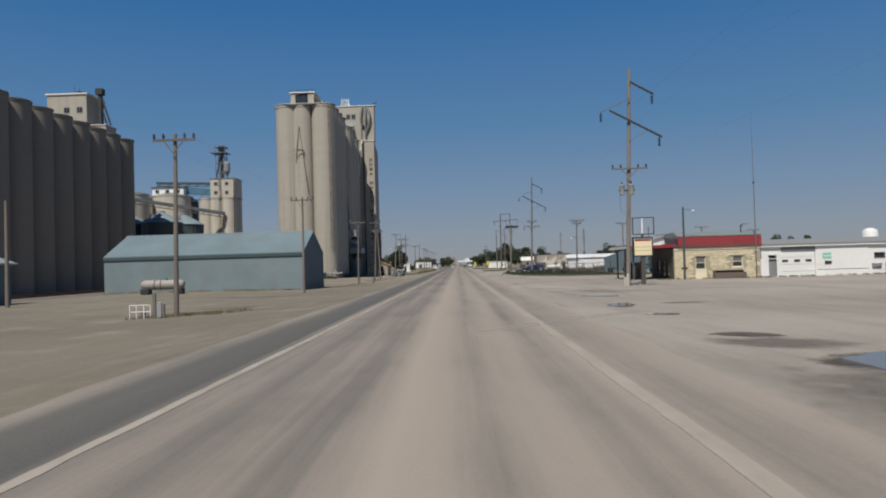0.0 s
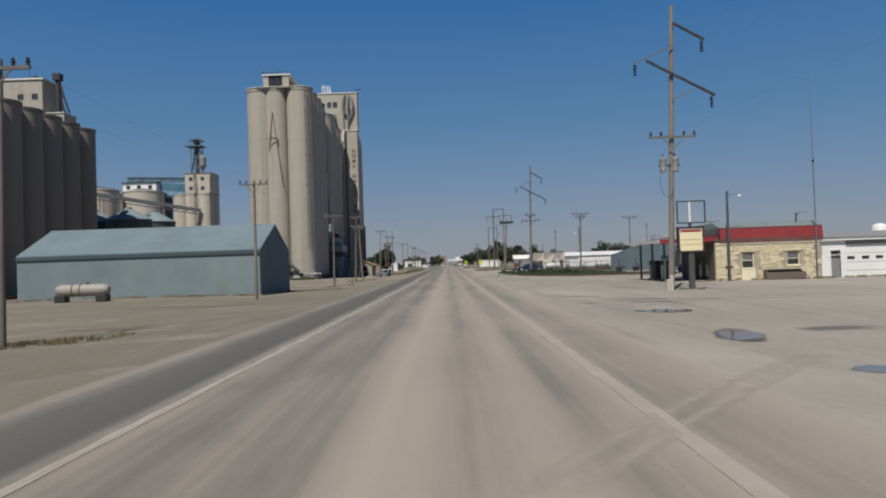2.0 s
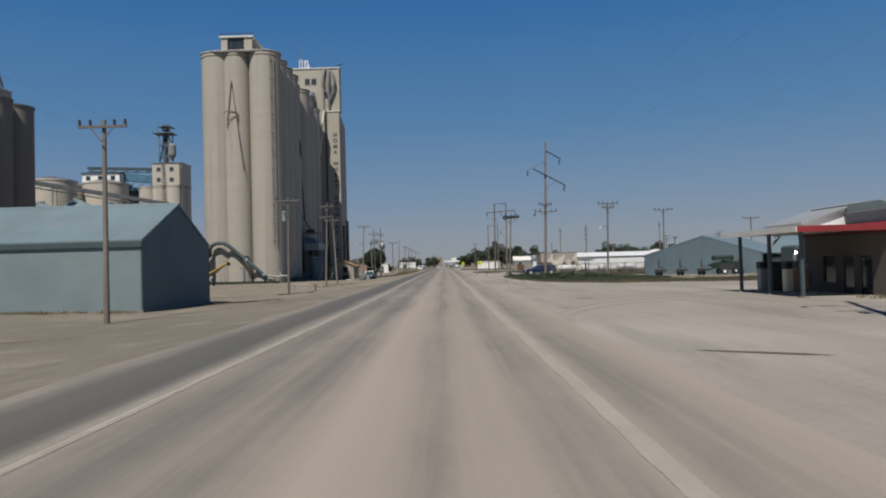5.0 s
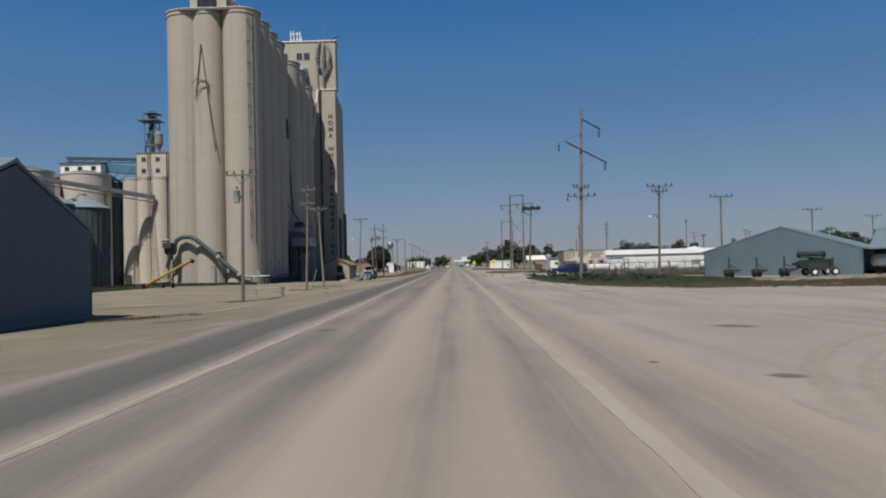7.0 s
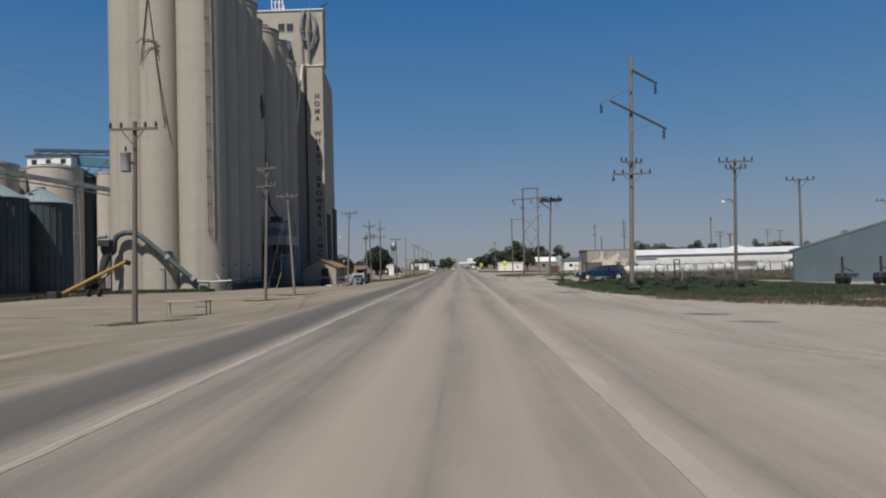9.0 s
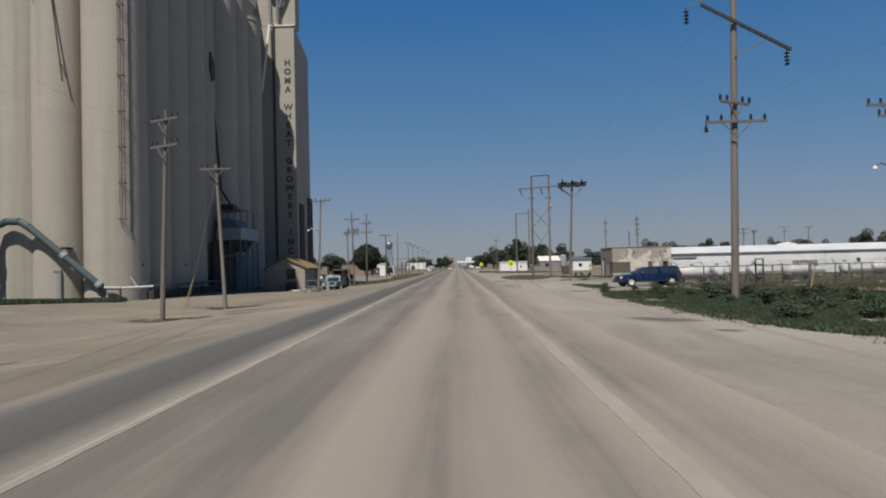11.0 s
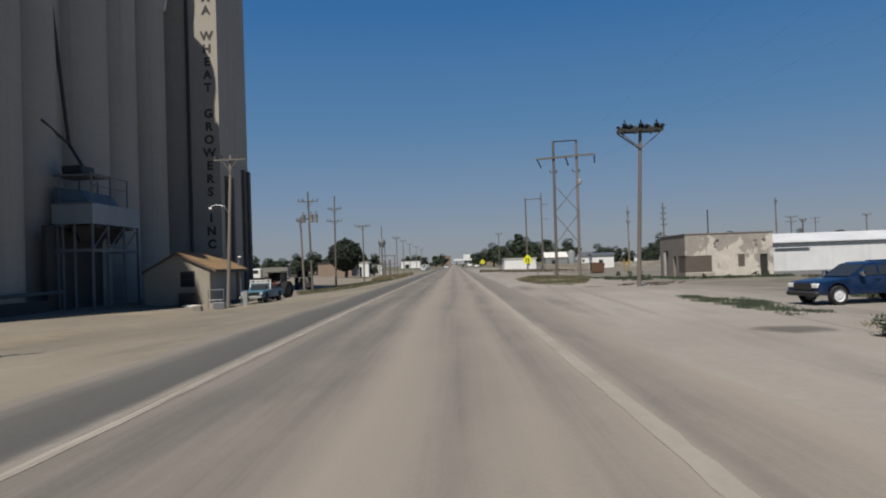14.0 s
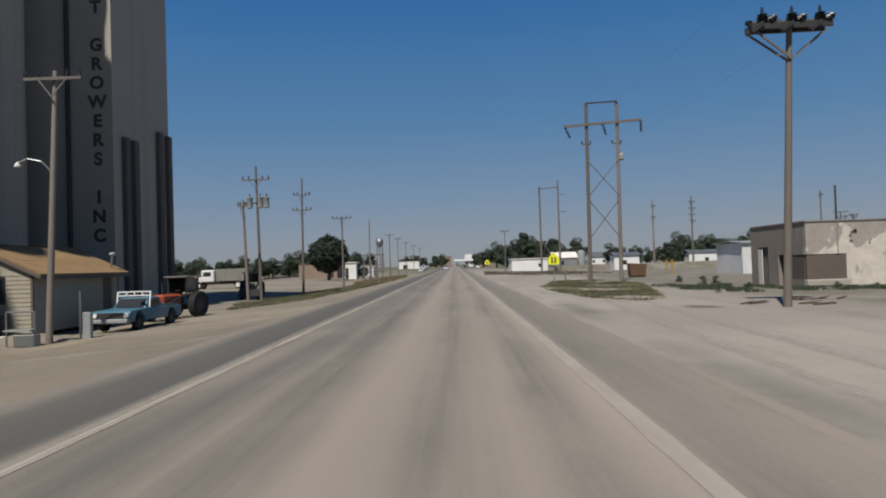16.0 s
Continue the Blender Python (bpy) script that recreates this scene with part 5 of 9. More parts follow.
def parked_truck():
    t = thing("parked_truck", (23.4, 83.6, gz(23, 83)), "dark truck with chrome parked behind the canopy", "truck")
    part("cab", B(-0.6, 1.2, -1.0, 1.2, 0.7, 2.75, bevel=0.12), SHED_TRIM, t)
    part("windscreen", B(-0.5, 1.1, -1.02, -0.99, 1.75, 2.5), GLASS, t)
    part("hood", B(-0.45, 1.05, -2.2, -1.0, 0.6, 1.65, bevel=0.15), DARK, t)
    part("grille", B(-0.2, 0.8, -2.25, -2.2, 0.7, 1.5), CHROME, t)
    part("bumper", B(-0.65, 1.25, -2.45, -2.2, 0.4, 0.68, bevel=0.04), CHROME, t)
    for x in (-0.5, 1.1):
        part("wheel", lathe(bmesh.new(), [(0.3, -0.15), (0.5, -0.15), (0.52, -0.05), (0.52, 0.1), (0.5, 0.15), (0.3, 0.15)], 24, (x, -1.6, 0.52), 'X'), RUBBER, t)
    part("fuel_tank", lathe(bmesh.new(), [(0.05, -0.55), (0.3, -0.52), (0.3, 0.52), (0.05, 0.55)], 20, (-0.75, -0.2, 0.85), 'Y'), CHROME, t, "polished chrome tank")
    part("air_cleaner", lathe(bmesh.new(), [(0.16, 0), (0.18, 0.1), (0.18, 0.8), (0.1, 0.95)], 14, (-0.72, -1.15, 1.4)), CHROME, t)


def garage():
    g, y0 = -0.5, 72.0
    wb = thing("garage", (0, 0, 0), "long low white-painted garage with an overhead door", "building")
    holes = [(31.4, 32.2, g, 1.9), (32.7, 36.1, g, 2.35), (42.0, 43.0, 1.35, 1.85), (46, 47.2, 1.0, 2.0)]
    part("south_wall", wall_with_holes(bmesh.new(), 30.36, 56, g, 2.72, y0, y0 + 0.3, holes), WHITE, wb)
    part("east_wall", B(55.7, 56, y0 + 0.3, 84, g, 2.72), WHITE, wb)
    part("north_wall", B(30.36, 56, 84, 84.3, g, 2.72), WHITE, wb)
    part("eave_board", B(30.36, 56.3, y0 - 0.25, y0 - 0.02, 2.72, 3.02), WHITE, wb)
    part("roof", prism(bmesh.new(), [(y0 - 0.3, 3.02), (84.5, 3.75), (84.5, 3.6), (y0 - 0.3, 2.9)], 'x', 30.4, 56.4), GREY_PAINT, wb, "grey low-pitched roof")
    d = part("door", B(31.45, 32.15, y0 + 0.1, y0 + 0.16, g, 1.5), GREY_PAINT, wb, "grey door with transom")
    part("transom", B(31.45, 32.15, y0 + 0.1, y0 + 0.14, 1.58, 1.85), GLASS, d)
    part("door_frame", wall_with_holes(bmesh.new(), 31.3, 32.3, g, 2.0, y0 - 0.05, y0 + 0.1, [(31.4, 32.2, g, 1.5), (31.4, 32.2, 1.56, 1.9)]), WHITE, d)
    od = part("overhead_door", B(32.7, 36.1, y0 + 0.16, y0 + 0.2, g, 2.35), WHITE, wb)
    for k in range(4):
        z = g + 0.02 + k * 0.71
        pn = part("door_panel", wall_with_holes(bmesh.new(), 32.74, 36.06, z, z + 0.67, y0 + 0.1, y0 + 0.156, [(a, a + 0.62, 1.13, 1.4) for a in (32.8, 34.0, 35.15)] if k == 2 else []), WHITE, od)
    for a in (32.8, 34.0, 35.15):
        part("door_window", B(a, a + 0.62, y0 + 0.12, y0 + 0.15, 1.13, 1.4), GLASS, od)
    part("header_panel", B(32.66, 36.1, y0 - 0.04, y0 - 0.004, 2.37, 2.7), GREY_PAINT, wb, "grey header panel over the door")
    part("blocked_bay", B(36.3, 41.4, y0 - 0.05, y0 - 0.004, 0.35, 2.66), WHITE, wb, "boarded white bay")
    part("vent", B(37.0, 37.65, y0 - 0.09, y0 - 0.05, 0.85, 1.18), DARK, wb)
    sgn = part("green_notice", B(36.8, 37.65, y0 - 0.07, y0 - 0.052, 1.4, 2.0), plain("pale_green_notice", (0.2, 0.5, 0.4), 0.6), wb, "faded green notice")
    part("notice_bars", B(36.9, 37.55, y0 - 0.078, y0 - 0.07, 1.62, 1.72), WHITE, sgn)
    part("meter_box", B(41.7, 42.6, y0 - 0.2, y0, 0.5, 0.8), GREY_PAINT, wb)
    for a, b, c, dd in holes[2:]:
        w = part("window", B(a, b, y0 + 0.12, y0 + 0.15, c, dd), GLASS, wb)
        part("window_frame", wall_with_holes(bmesh.new(), a - 0.06, b + 0.06, c - 0.06, dd + 0.06, y0 - 0.03, y0 + 0.1, [(a, b, c, dd)]), GREY_PAINT, w)
    pl = thing("wooden_pallet", (43.2, 71.2, gz(43, 71)), "weathered wooden pallets stacked against the wall", "pallet")
    for k in range(4):
        part("slat", B(-0.6, 0.6, -0.1, 0.0, 0.1 + 0.28 * k, 0.3 + 0.28 * k), BOARD, pl)
    for x in (-0.55, 0.45):
        part("upright", B(x, x + 0.1, 0, 0.1, 0, 1.2), BOARD, pl)


def sign():
    s = thing("roadside_sign", (15.05, 57.6, gz(15, 57.6)), "faded blank filling-station sign on a dark post", "sign")
    b = 0.22
    part("post", B(-0.16, 0.16, -0.12, 0.12, -0.3, 2.1 + b), SIGN_POST, s, "dark grey-brown steel post")
    part("footing", lathe(bmesh.new(), [(0.5, -0.1), (0.45, 0.06)], 12), CONCRETE_DARK, s)
    cab = part("cabinet", wall_with_holes(bmesh.new(), -0.8, 0.8, 2.1 + b, 3.68 + b, -0.17, 0.17, [(-0.7, 0.7, 2.2 + b, 3.58 + b)]), DARK, s, "black sign frame")
    part("face", B(-0.7, 0.7, -0.13, 0.13, 2.2 + b, 3.3 + b), SIGN_FACE, cab)
    part("top_band", B(-0.7, 0.7, -0.13, 0.13, 3.3 + b, 3.58 + b), WHITE, cab)
    part("orange_band", B(-0.64, 0.64, -0.136, -0.13, 3.34 + b, 3.5 + b), ORANGE, cab)
    for z in (2.55, 2.85):
        part("faded_bars", B(-0.6, 0.6, -0.136, -0.13, z + b, z + 0.05 + b), SIGN_BAR, cab)
    fr = bmesh.new()
    for x in (-0.75, 0.95):
        beam(fr, (x, 0, 3.9 + b), (x, 0, 5.25 + b), 0.07, 0.07)
    beam(fr, (-0.78, 0, 5.25 + b), (0.98, 0, 5.25 + b), 0.07, 0.07)
    beam(fr, (-0.78, 0, 3.92 + b), (0.98, 0, 3.92 + b), 0.07, 0.07)
    beam(fr, (0, 0, 3.68 + b), (0, 0, 3.92 + b), 0.14, 0.14)
    part("empty_frame", fr, DARK, s, "empty dark sign frame")
    part("tube", B(-0.05, 0.05, -0.04, 0.04, 3.96 + b, 5.2 + b), WHITE, s, "white upright tube")
    for dx, dy, h in ((-1.35, -0.3, 0.95), (-1.6, -0.45, 0.7)):
        bo = thing("bollard", (15.05 + dx, 57.6 + dy, gz(14, 57)), "short grey concrete post beside the pole", "bollard", "bollards")
        part("shaft", B(-0.1, 0.1, -0.08, 0.08, -0.2, h, bevel=0.02), CONCRETE_PALE, bo)


def front_clutter():
    bx = thing("timber_trough", (27.0, 70.75, gz(27, 71)), "weathered timber trough leaning by the wall", "trough")
    part("front_board", B(-1.5, 1.5, -0.3, -0.24, 0.05, 0.62), BOARD, bx)
    part("back_board", B(-1.5, 1.5, 0.24, 0.3, 0.05, 0.8), BOARD, bx)
    part("end_board", B(-1.56, -1.5, -0.3, 0.3, 0, 0.85), BOARD, bx)
    part("end_board", B(1.5, 1.56, -0.3, 0.3, 0, 0.62), BOARD, bx)
    part("top_plank", B(-1.3, 1.5, -0.2, 0.22, 0.8, 0.85), WOOD_GREY, bx)
    pk = thing("leaning_plank", (28.6, 70.6, gz(28, 71)), "pale plank leaning on the trough", "plank")
    part("board", beam(bmesh.new(), (-0.35, 0, 0.82), (0.35, -0.05, 0.03), 0.25, 0.04), CAP, pk)
    lp = thing("yard_light_pole", (22.45, 70.4, gz(22, 70)), "dark pole with a small yard light", "lamp pole")
    part("pole", rod(bmesh.new(), (0, 0, -0.3), (0.05, 0, 7.2), 0.12, 0.09, seg=10), SHED_TRIM, lp)
    ar = bmesh.new()
    for a, b in zip([(0.05, 0, 6.75), (0.35, -0.1, 6.95), (0.75, -0.15, 6.9)], [(0.35, -0.1, 6.95), (0.75, -0.15, 6.9), (0.9, -0.18, 6.8)]):
        rod(ar, a, b, 0.03, seg=6)
    part("lamp_arm", ar, STEEL, lp)
    part("lamp_head", lathe(bmesh.new(), [(0.04, 0.15), (0.12, 0.06), (0.15, 0), (0.1, -0.06)], 12, (0.95, -0.18, 6.72)), CAP, lp)
    part("meter", B(-0.35, 0.25, -0.16, -0.1, 1.0, 1.2), RUST, lp)
    ms = thing("radio_mast", (29.8, 71.05, gz(30, 71)), "tall thin radio mast beside the store", "mast")
    part("lower_tube", rod(bmesh.new(), (0, 0, -0.2), (0, 0, 9.5), 0.06, 0.05, seg=8), STEEL, ms)
    part("upper_tube", rod(bmesh.new(), (0, 0, 9.5), (0, 0, 14.4), 0.04, 0.03, seg=8), STEEL, ms)
    part("whip", rod(bmesh.new(), (0, 0, 14.4), (0, 0, 16.6), 0.015, seg=6), STEEL, ms)
    part("collar", rod(bmesh.new(), (0, 0, 9.4), (0, 0, 9.6), 0.09, seg=8), DARK, ms)


def loft_roof():
    """The pale gabled roof over the shop, set back behind the canopy."""
    h = thing("shop_gable", (0, 0, 0), "pale sheet-metal gable roof over the shop", "roof")
    x0, x1, xm, y0, y1 = 20.0, 27.2, 23.2, 76.0, 80.0
    part("gable", prism(bmesh.new(), [(x0, 3.24), (x1, 3.24), (x1, 3.7), (xm + 0.7, 4.45), (xm - 0.3, 4.5), (x0, 3.6)], 'y', y0, y1), WHITE_SHEET, h)
    for a, b in (((x0 - 0.3, 3.5), (xm - 0.3, 4.54)), ((xm - 0.3, 4.54), (xm + 0.7, 4.5)), ((xm + 0.7, 4.5), (x1 + 0.3, 3.62))):
        part("roof_sheet", prism(bmesh.new(), [a, b, (b[0], b[1] + 0.1), (a[0], a[1] + 0.1)], 'y', y0 - 0.25, y1 + 0.25), CAN, h)


filling_station()
canopy()
parked_truck()
garage()
sign()
front_clutter()
loft_roof()


# ---- the yards north of the station ----
MACHINE_WALL = ribbed("pale_teal_wall_sheet", (0.098, 0.142, 0.168), 0.4, 0, 0.6, high=0.12)
TRACTOR_GREEN = surf("implement_green", (0.016, 0.045, 0.028), 0.3, rough=0.55, bump=0.05)
PLASTER = surf("peeling_plaster", (0.57, 0.52, 0.45), 0.08, 0.6, 6, 0.9, stain=(0.40, 0.355, 0.31), stain_scale=0.55, stain_cut=0.5, bump=0.3)
PLASTER_GREY = surf("grey_plaster", (0.38, 0.34, 0.30), 0.12, 0.6, 6, 0.92, stain=(0.58, 0.52, 0.45), stain_scale=0.7, stain_cut=0.56, bump=0.3)
TAN_BOARD = surf("brown_boarding", (0.185, 0.15, 0.125), 0.2, 0.6, 8, 0.9)


def machine_shed():
    q = thing("machine_shed", (27.7, 133.9, 0), "wide blue-grey machine shed with a low gable", "shed", turn=-35)
    x0, x1, xm, y0, y1 = 0.0, 14.9, 7.7, 0.0, 24.0
    g, eave, ridge = -0.5, 2.25, 4.6
    part("gable_wall", prism(bmesh.new(), [(x0, g), (x1, g), (x1, eave), (xm, ridge), (x0, eave)], 'y', y0, y0 + 0.2), MACHINE_WALL, q)
    part("gable_wall", prism(bmesh.new(), [(x0, g), (x1, g), (x1, eave), (xm, ridge), (x0, eave)], 'y', y1 - 0.2, y1), SHED_WALL, q)
    part("side_wall", B(x0, x0 + 0.2, y0 + 0.2, y1 - 0.2, g, eave), SHED_SHADED, q)
    for a, b in (((x0 - 0.3, eave - 0.09), (xm, ridge)), ((x1 + 0.3, eave - 0.09), (xm, ridge))):
        part("roof", prism(bmesh.new(), [a, b, (b[0], b[1] + 0.14), (a[0], a[1] + 0.14)], 'y', y0 - 0.04, y1 + 0.3), SHED_ROOF, q)
    for x in (x0 - 0.02, x1 - 0.08):
        part("corner_trim", B(x, x + 0.1, y0 - 0.03, y0 - 0.004, g, eave), SHED_TRIM, q)
    # open lean-to bay beside it, its roof rising to the back
    part("bay_roof", prism(bmesh.new(), [(y0 + 1.0, eave - 0.1), (y0 + 12, 4.4), (y0 + 12, 4.55), (y0 + 1.0, eave + 0.04)], 'x', x1 + 0.35, x1 + 14), SHED_ROOF, q)
    part("bay_back_wall", B(x1, x1 + 14, y0 + 12, y0 + 12.2, g, 4.35), SHED_TRIM, q)
    for x in (x1 + 5, x1 + 9.5, x1 + 13.8):
        part("bay_post", B(x, x + 0.18, y0 + 1.1, y0 + 1.28, g, eave - 0.06), WOOD_GREY, q)


def implement(x, y):
    """One gang of a folded farm implement: pair of tyres, beam and an upright arm."""
    m = thing("farm_implement", (x, y, gz(x, y)), "dark folded farm implement on rubber tyres", "farm machine", "farm implements")
    for dx in (-0.24, 0.24):
        t = part("tyre", lathe(bmesh.new(), [(0.2, -0.13), (0.38, -0.13), (0.42, -0.06), (0.42, 0.06), (0.38, 0.13), (0.2, 0.13)], 18, (dx, 0, 0.42), 'X'), RUBBER, m)
        part("hub", lathe(bmesh.new(), [(0.05, -0.06), (0.2, -0.05), (0.2, 0.05), (0.05, 0.06)], 12, (dx, 0, 0.42), 'X'), GREY_PAINT, t)
    part("beam", B(-0.5, 1.05, -0.1, 0.1, 0.62, 0.78), DARK, m)
    part("toolbar", B(-0.75, 0.75, -0.45, -0.35, 0.5, 0.6), DARK, m)
    part("arm", B(-0.06, 0.06, -0.06, 0.06, 0.85, 1.95), DARK, m)
    part("brace", beam(bmesh.new(), (0.05, 0, 1.2), (0.7, 0, 0.9), 0.08, 0.08), DARK, m)
    return m


def green_machine(x, y):
    m = thing("farm_machine", (x, y, gz(x, y)), "dark green farm machine with a folded header", "farm machine")
    part("body", prism(bmesh.new(), [(-1.5, 1.2), (-0.9, 0.75), (1.5, 0.7), (1.75, 1.3), (1.5, 1.62), (-0.6, 1.55)], 'y', -0.6, 0.8), TRACTOR_GREEN, m)
    part("engine_cover", B(0.0, 1.1, -0.5, 0.6, 1.55, 1.8, bevel=0.1), TRACTOR_GREEN, m)
    # folded pickup reel on top: end plates, bars and tines
    for dx in (-1.15, 1.25):
        part("reel_plate", lathe(bmesh.new(), [(0.03, -0.03), (0.33, -0.03), (0.33, 0.03), (0.03, 0.03)], 10, (dx, 0.0, 2.05), 'X'), TRACTOR_GREEN, m)
    for k in range(6):
        a = k * math.pi / 3
        part("reel_bar", rod(bmesh.new(), (-1.15, 0.3 * math.cos(a), 2.05 + 0.3 * math.sin(a)), (1.25, 0.3 * math.cos(a), 2.05 + 0.3 * math.sin(a)), 0.045, seg=6), DARK, m)
    part("reel_axle", rod(bmesh.new(), (-1.3, 0, 2.05), (1.4, 0, 2.05), 0.16, seg=12), TRACTOR_GREEN, m)
    part("spout", beam(bmesh.new(), (-1.2, -0.3, 1.35), (-1.95, -0.4, 1.15), 0.3, 0.2), TRACTOR_GREEN, m)
    part("drawbar", beam(bmesh.new(), (-1.2, 0, 0.75), (-2.6, 0, 0.45), 0.14, 0.14), DARK, m)
    part("ladder", prism(bmesh.new(), [(1.55, 0.35), (1.85, 0.35), (1.8, 1.7), (1.6, 1.7)], 'y', -0.72, -0.62), DARK, m)
    part("side_shield", B(-0.6, 1.2, -0.66, -0.61, 0.55, 1.2, bevel=0.015), DARK, m)
    for dx, dy, r in ((-0.1, -0.8, 0.38), (1.9, -0.75, 0.4), (-0.1, 0.9, 0.38), (1.9, 0.9, 0.4)):
        t = part("tyre", lathe(bmesh.new(), [(0.2, -0.14), (r * 0.92, -0.14), (r, -0.06), (r, 0.06), (r * 0.92, 0.14), (0.2, 0.14)], 20, (dx, dy, r), 'Y'), RUBBER, m)
        part("rim", lathe(bmesh.new(), [(0.05, -0.15), (0.2, -0.145), (0.2, 0.1), (0.05, 0.1)], 14, (dx, dy, r), 'Y'), WHITE, t, "white wheel rim")


YARD_TANK = "grey-white weathered nurse tank on a dark wagon"
TANK_GREY = surf("weathered_tank_paint", (0.58, 0.58, 0.57), 0.2, rough=0.55, stain=(0.24, 0.22, 0.2), stain_scale=1.2, stain_cut=0.5, bump=0.06)


def nurse_tank(x, y, turn=0.0, label="white ammonia nurse tank on a wagon", size=1.0):
    n = thing("nurse_tank", (x, y, gz(x, y)), label, "tank", "nurse tanks", turn=turn)
    part("tank", lathe(bmesh.new(), [(0.05, -2.0), (0.4, -1.93), (0.62, -1.7), (0.68, -1.4), (0.68, 1.4), (0.62, 1.7), (0.4, 1.93), (0.05, 2.0)], 24, (0, 0, 1.3), 'X'), TANK_GREY if label == YARD_TANK else WHITE, n, smooth=True)
    part("frame", B(-1.7, 1.7, -0.5, 0.5, 0.5, 0.66), DARK, n)
    for x1 in (-1.2, 1.2):
        part("saddle", B(x1 - 0.08, x1 + 0.08, -0.5, 0.5, 0.6, 0.95), WHITE, n)
        for y1 in (-0.6, 0.6):
            part("wheel", lathe(bmesh.new(), [(0.12, -0.1), (0.34, -0.1), (0.37, 0), (0.34, 0.1), (0.12, 0.1)], 16, (x1, y1, 0.36), 'Y'), RUBBER, n)
    part("dome", lathe(bmesh.new(), [(0.2, 1.98), (0.2, 2.15), (0.12, 2.2)], 12), STEEL, n)
    part("tongue", beam(bmesh.new(), (1.7, 0, 0.5), (2.8, 0, 0.35), 0.1, 0.1), DARK, n)
    n.scale = (size, size, size)
    return n


def yard_fence():
    f = thing("chain_fence", (0, 0, 0), "chain-link yard fence with barbed wire arms", "fence")
    y, tall = 149.2, 1.62
    xs = [16.9 + 1.95 * k for k in range(14)]
    for x in xs:
        g = gz(x, y)
        p = part("post", rod(bmesh.new(), (x, y, g - 0.2), (x, y, g + tall), 0.04, seg=8), DARK, f)
        part("arm", rod(bmesh.new(), (x, y, g + tall - 0.02), (x - 0.32, y - 0.1, g + tall + 0.36), 0.022, seg=6), DARK, p)
    g = gz(30, y)
    part("top_rail", rod(bmesh.new(), (xs[0], y, g + tall), (xs[-1], y, g + tall), 0.032, seg=6), DARK, f)
    for k in range(3):
        part("barbed_wire", rod(bmesh.new(), (xs[0] - 0.1 * (k + 1), y - 0.03 * k, g + tall + 0.1 + 0.11 * k), (xs[-1], y - 0.03 * k, g + tall + 0.1 + 0.11 * k), 0.008, seg=5), STEEL, f)
    # woven mesh as crossing wires
    vs, fs = [], []
    r = 0.005
    step = 0.12
    n = int((xs[-1] - xs[0] + tall) / step)
    for k in range(n):
        for s in (1, -1):
            a = xs[0] + k * step - (tall if s > 0 else 0)
            p, q2 = max(xs[0], a), min(xs[-1], a + tall)
            if q2 <= p:
                continue
            z0 = g + ((p - a) if s > 0 else tall - (p - a))
            z1 = g + ((q2 - a) if s > 0 else tall - (q2 - a))
            i = len(vs)
            vs += [(p, y, z0 - r), (p, y, z0 + r), (q2, y, z1 + r), (q2, y, z1 - r)]
            fs.append((i, i + 1, i + 2, i + 3))
    ob = stuff_mesh("wire_mesh", vs, fs, GREY_PAINT, f)
    ob["kind"] = "stuff"
    gt = thing("yard_gate", (22.9, 149.0, gz(23, 149)), "dark steel gate frame in the yard fence", "gate")
    part("gate_frame", wall_with_holes(bmesh.new(), -0.32, 0.32, 0, 2.1, -0.05, 0.05, [(-0.24, 0.24, 0.1, 1.6), (-0.24, 0.24, 1.68, 2.02)]), DARK, gt)
    part("gate_bar", B(-0.24, 0.24, -0.03, 0.03, 0.9, 0.98), DARK, gt)
    fw = thing("field_fence", (0, 0, 0), "old wire fence on wooden posts", "fence")
    for k in range(7):
        x = 24.5 + 3.3 * k
        part("post", rod(bmesh.new(), (x, 158, gz(x, 158) - 0.2), (x + 0.05, 158, gz(x, 158) + 1.5), 0.07, seg=7), WOOD, fw)
    for z in (0.5, 1.0, 1.4):
        part("wire", rod(bmesh.new(), (24.5, 158, gz(30, 158) + z), (44.4, 158, gz(40, 158) + z), 0.012, seg=5), STEEL, fw)


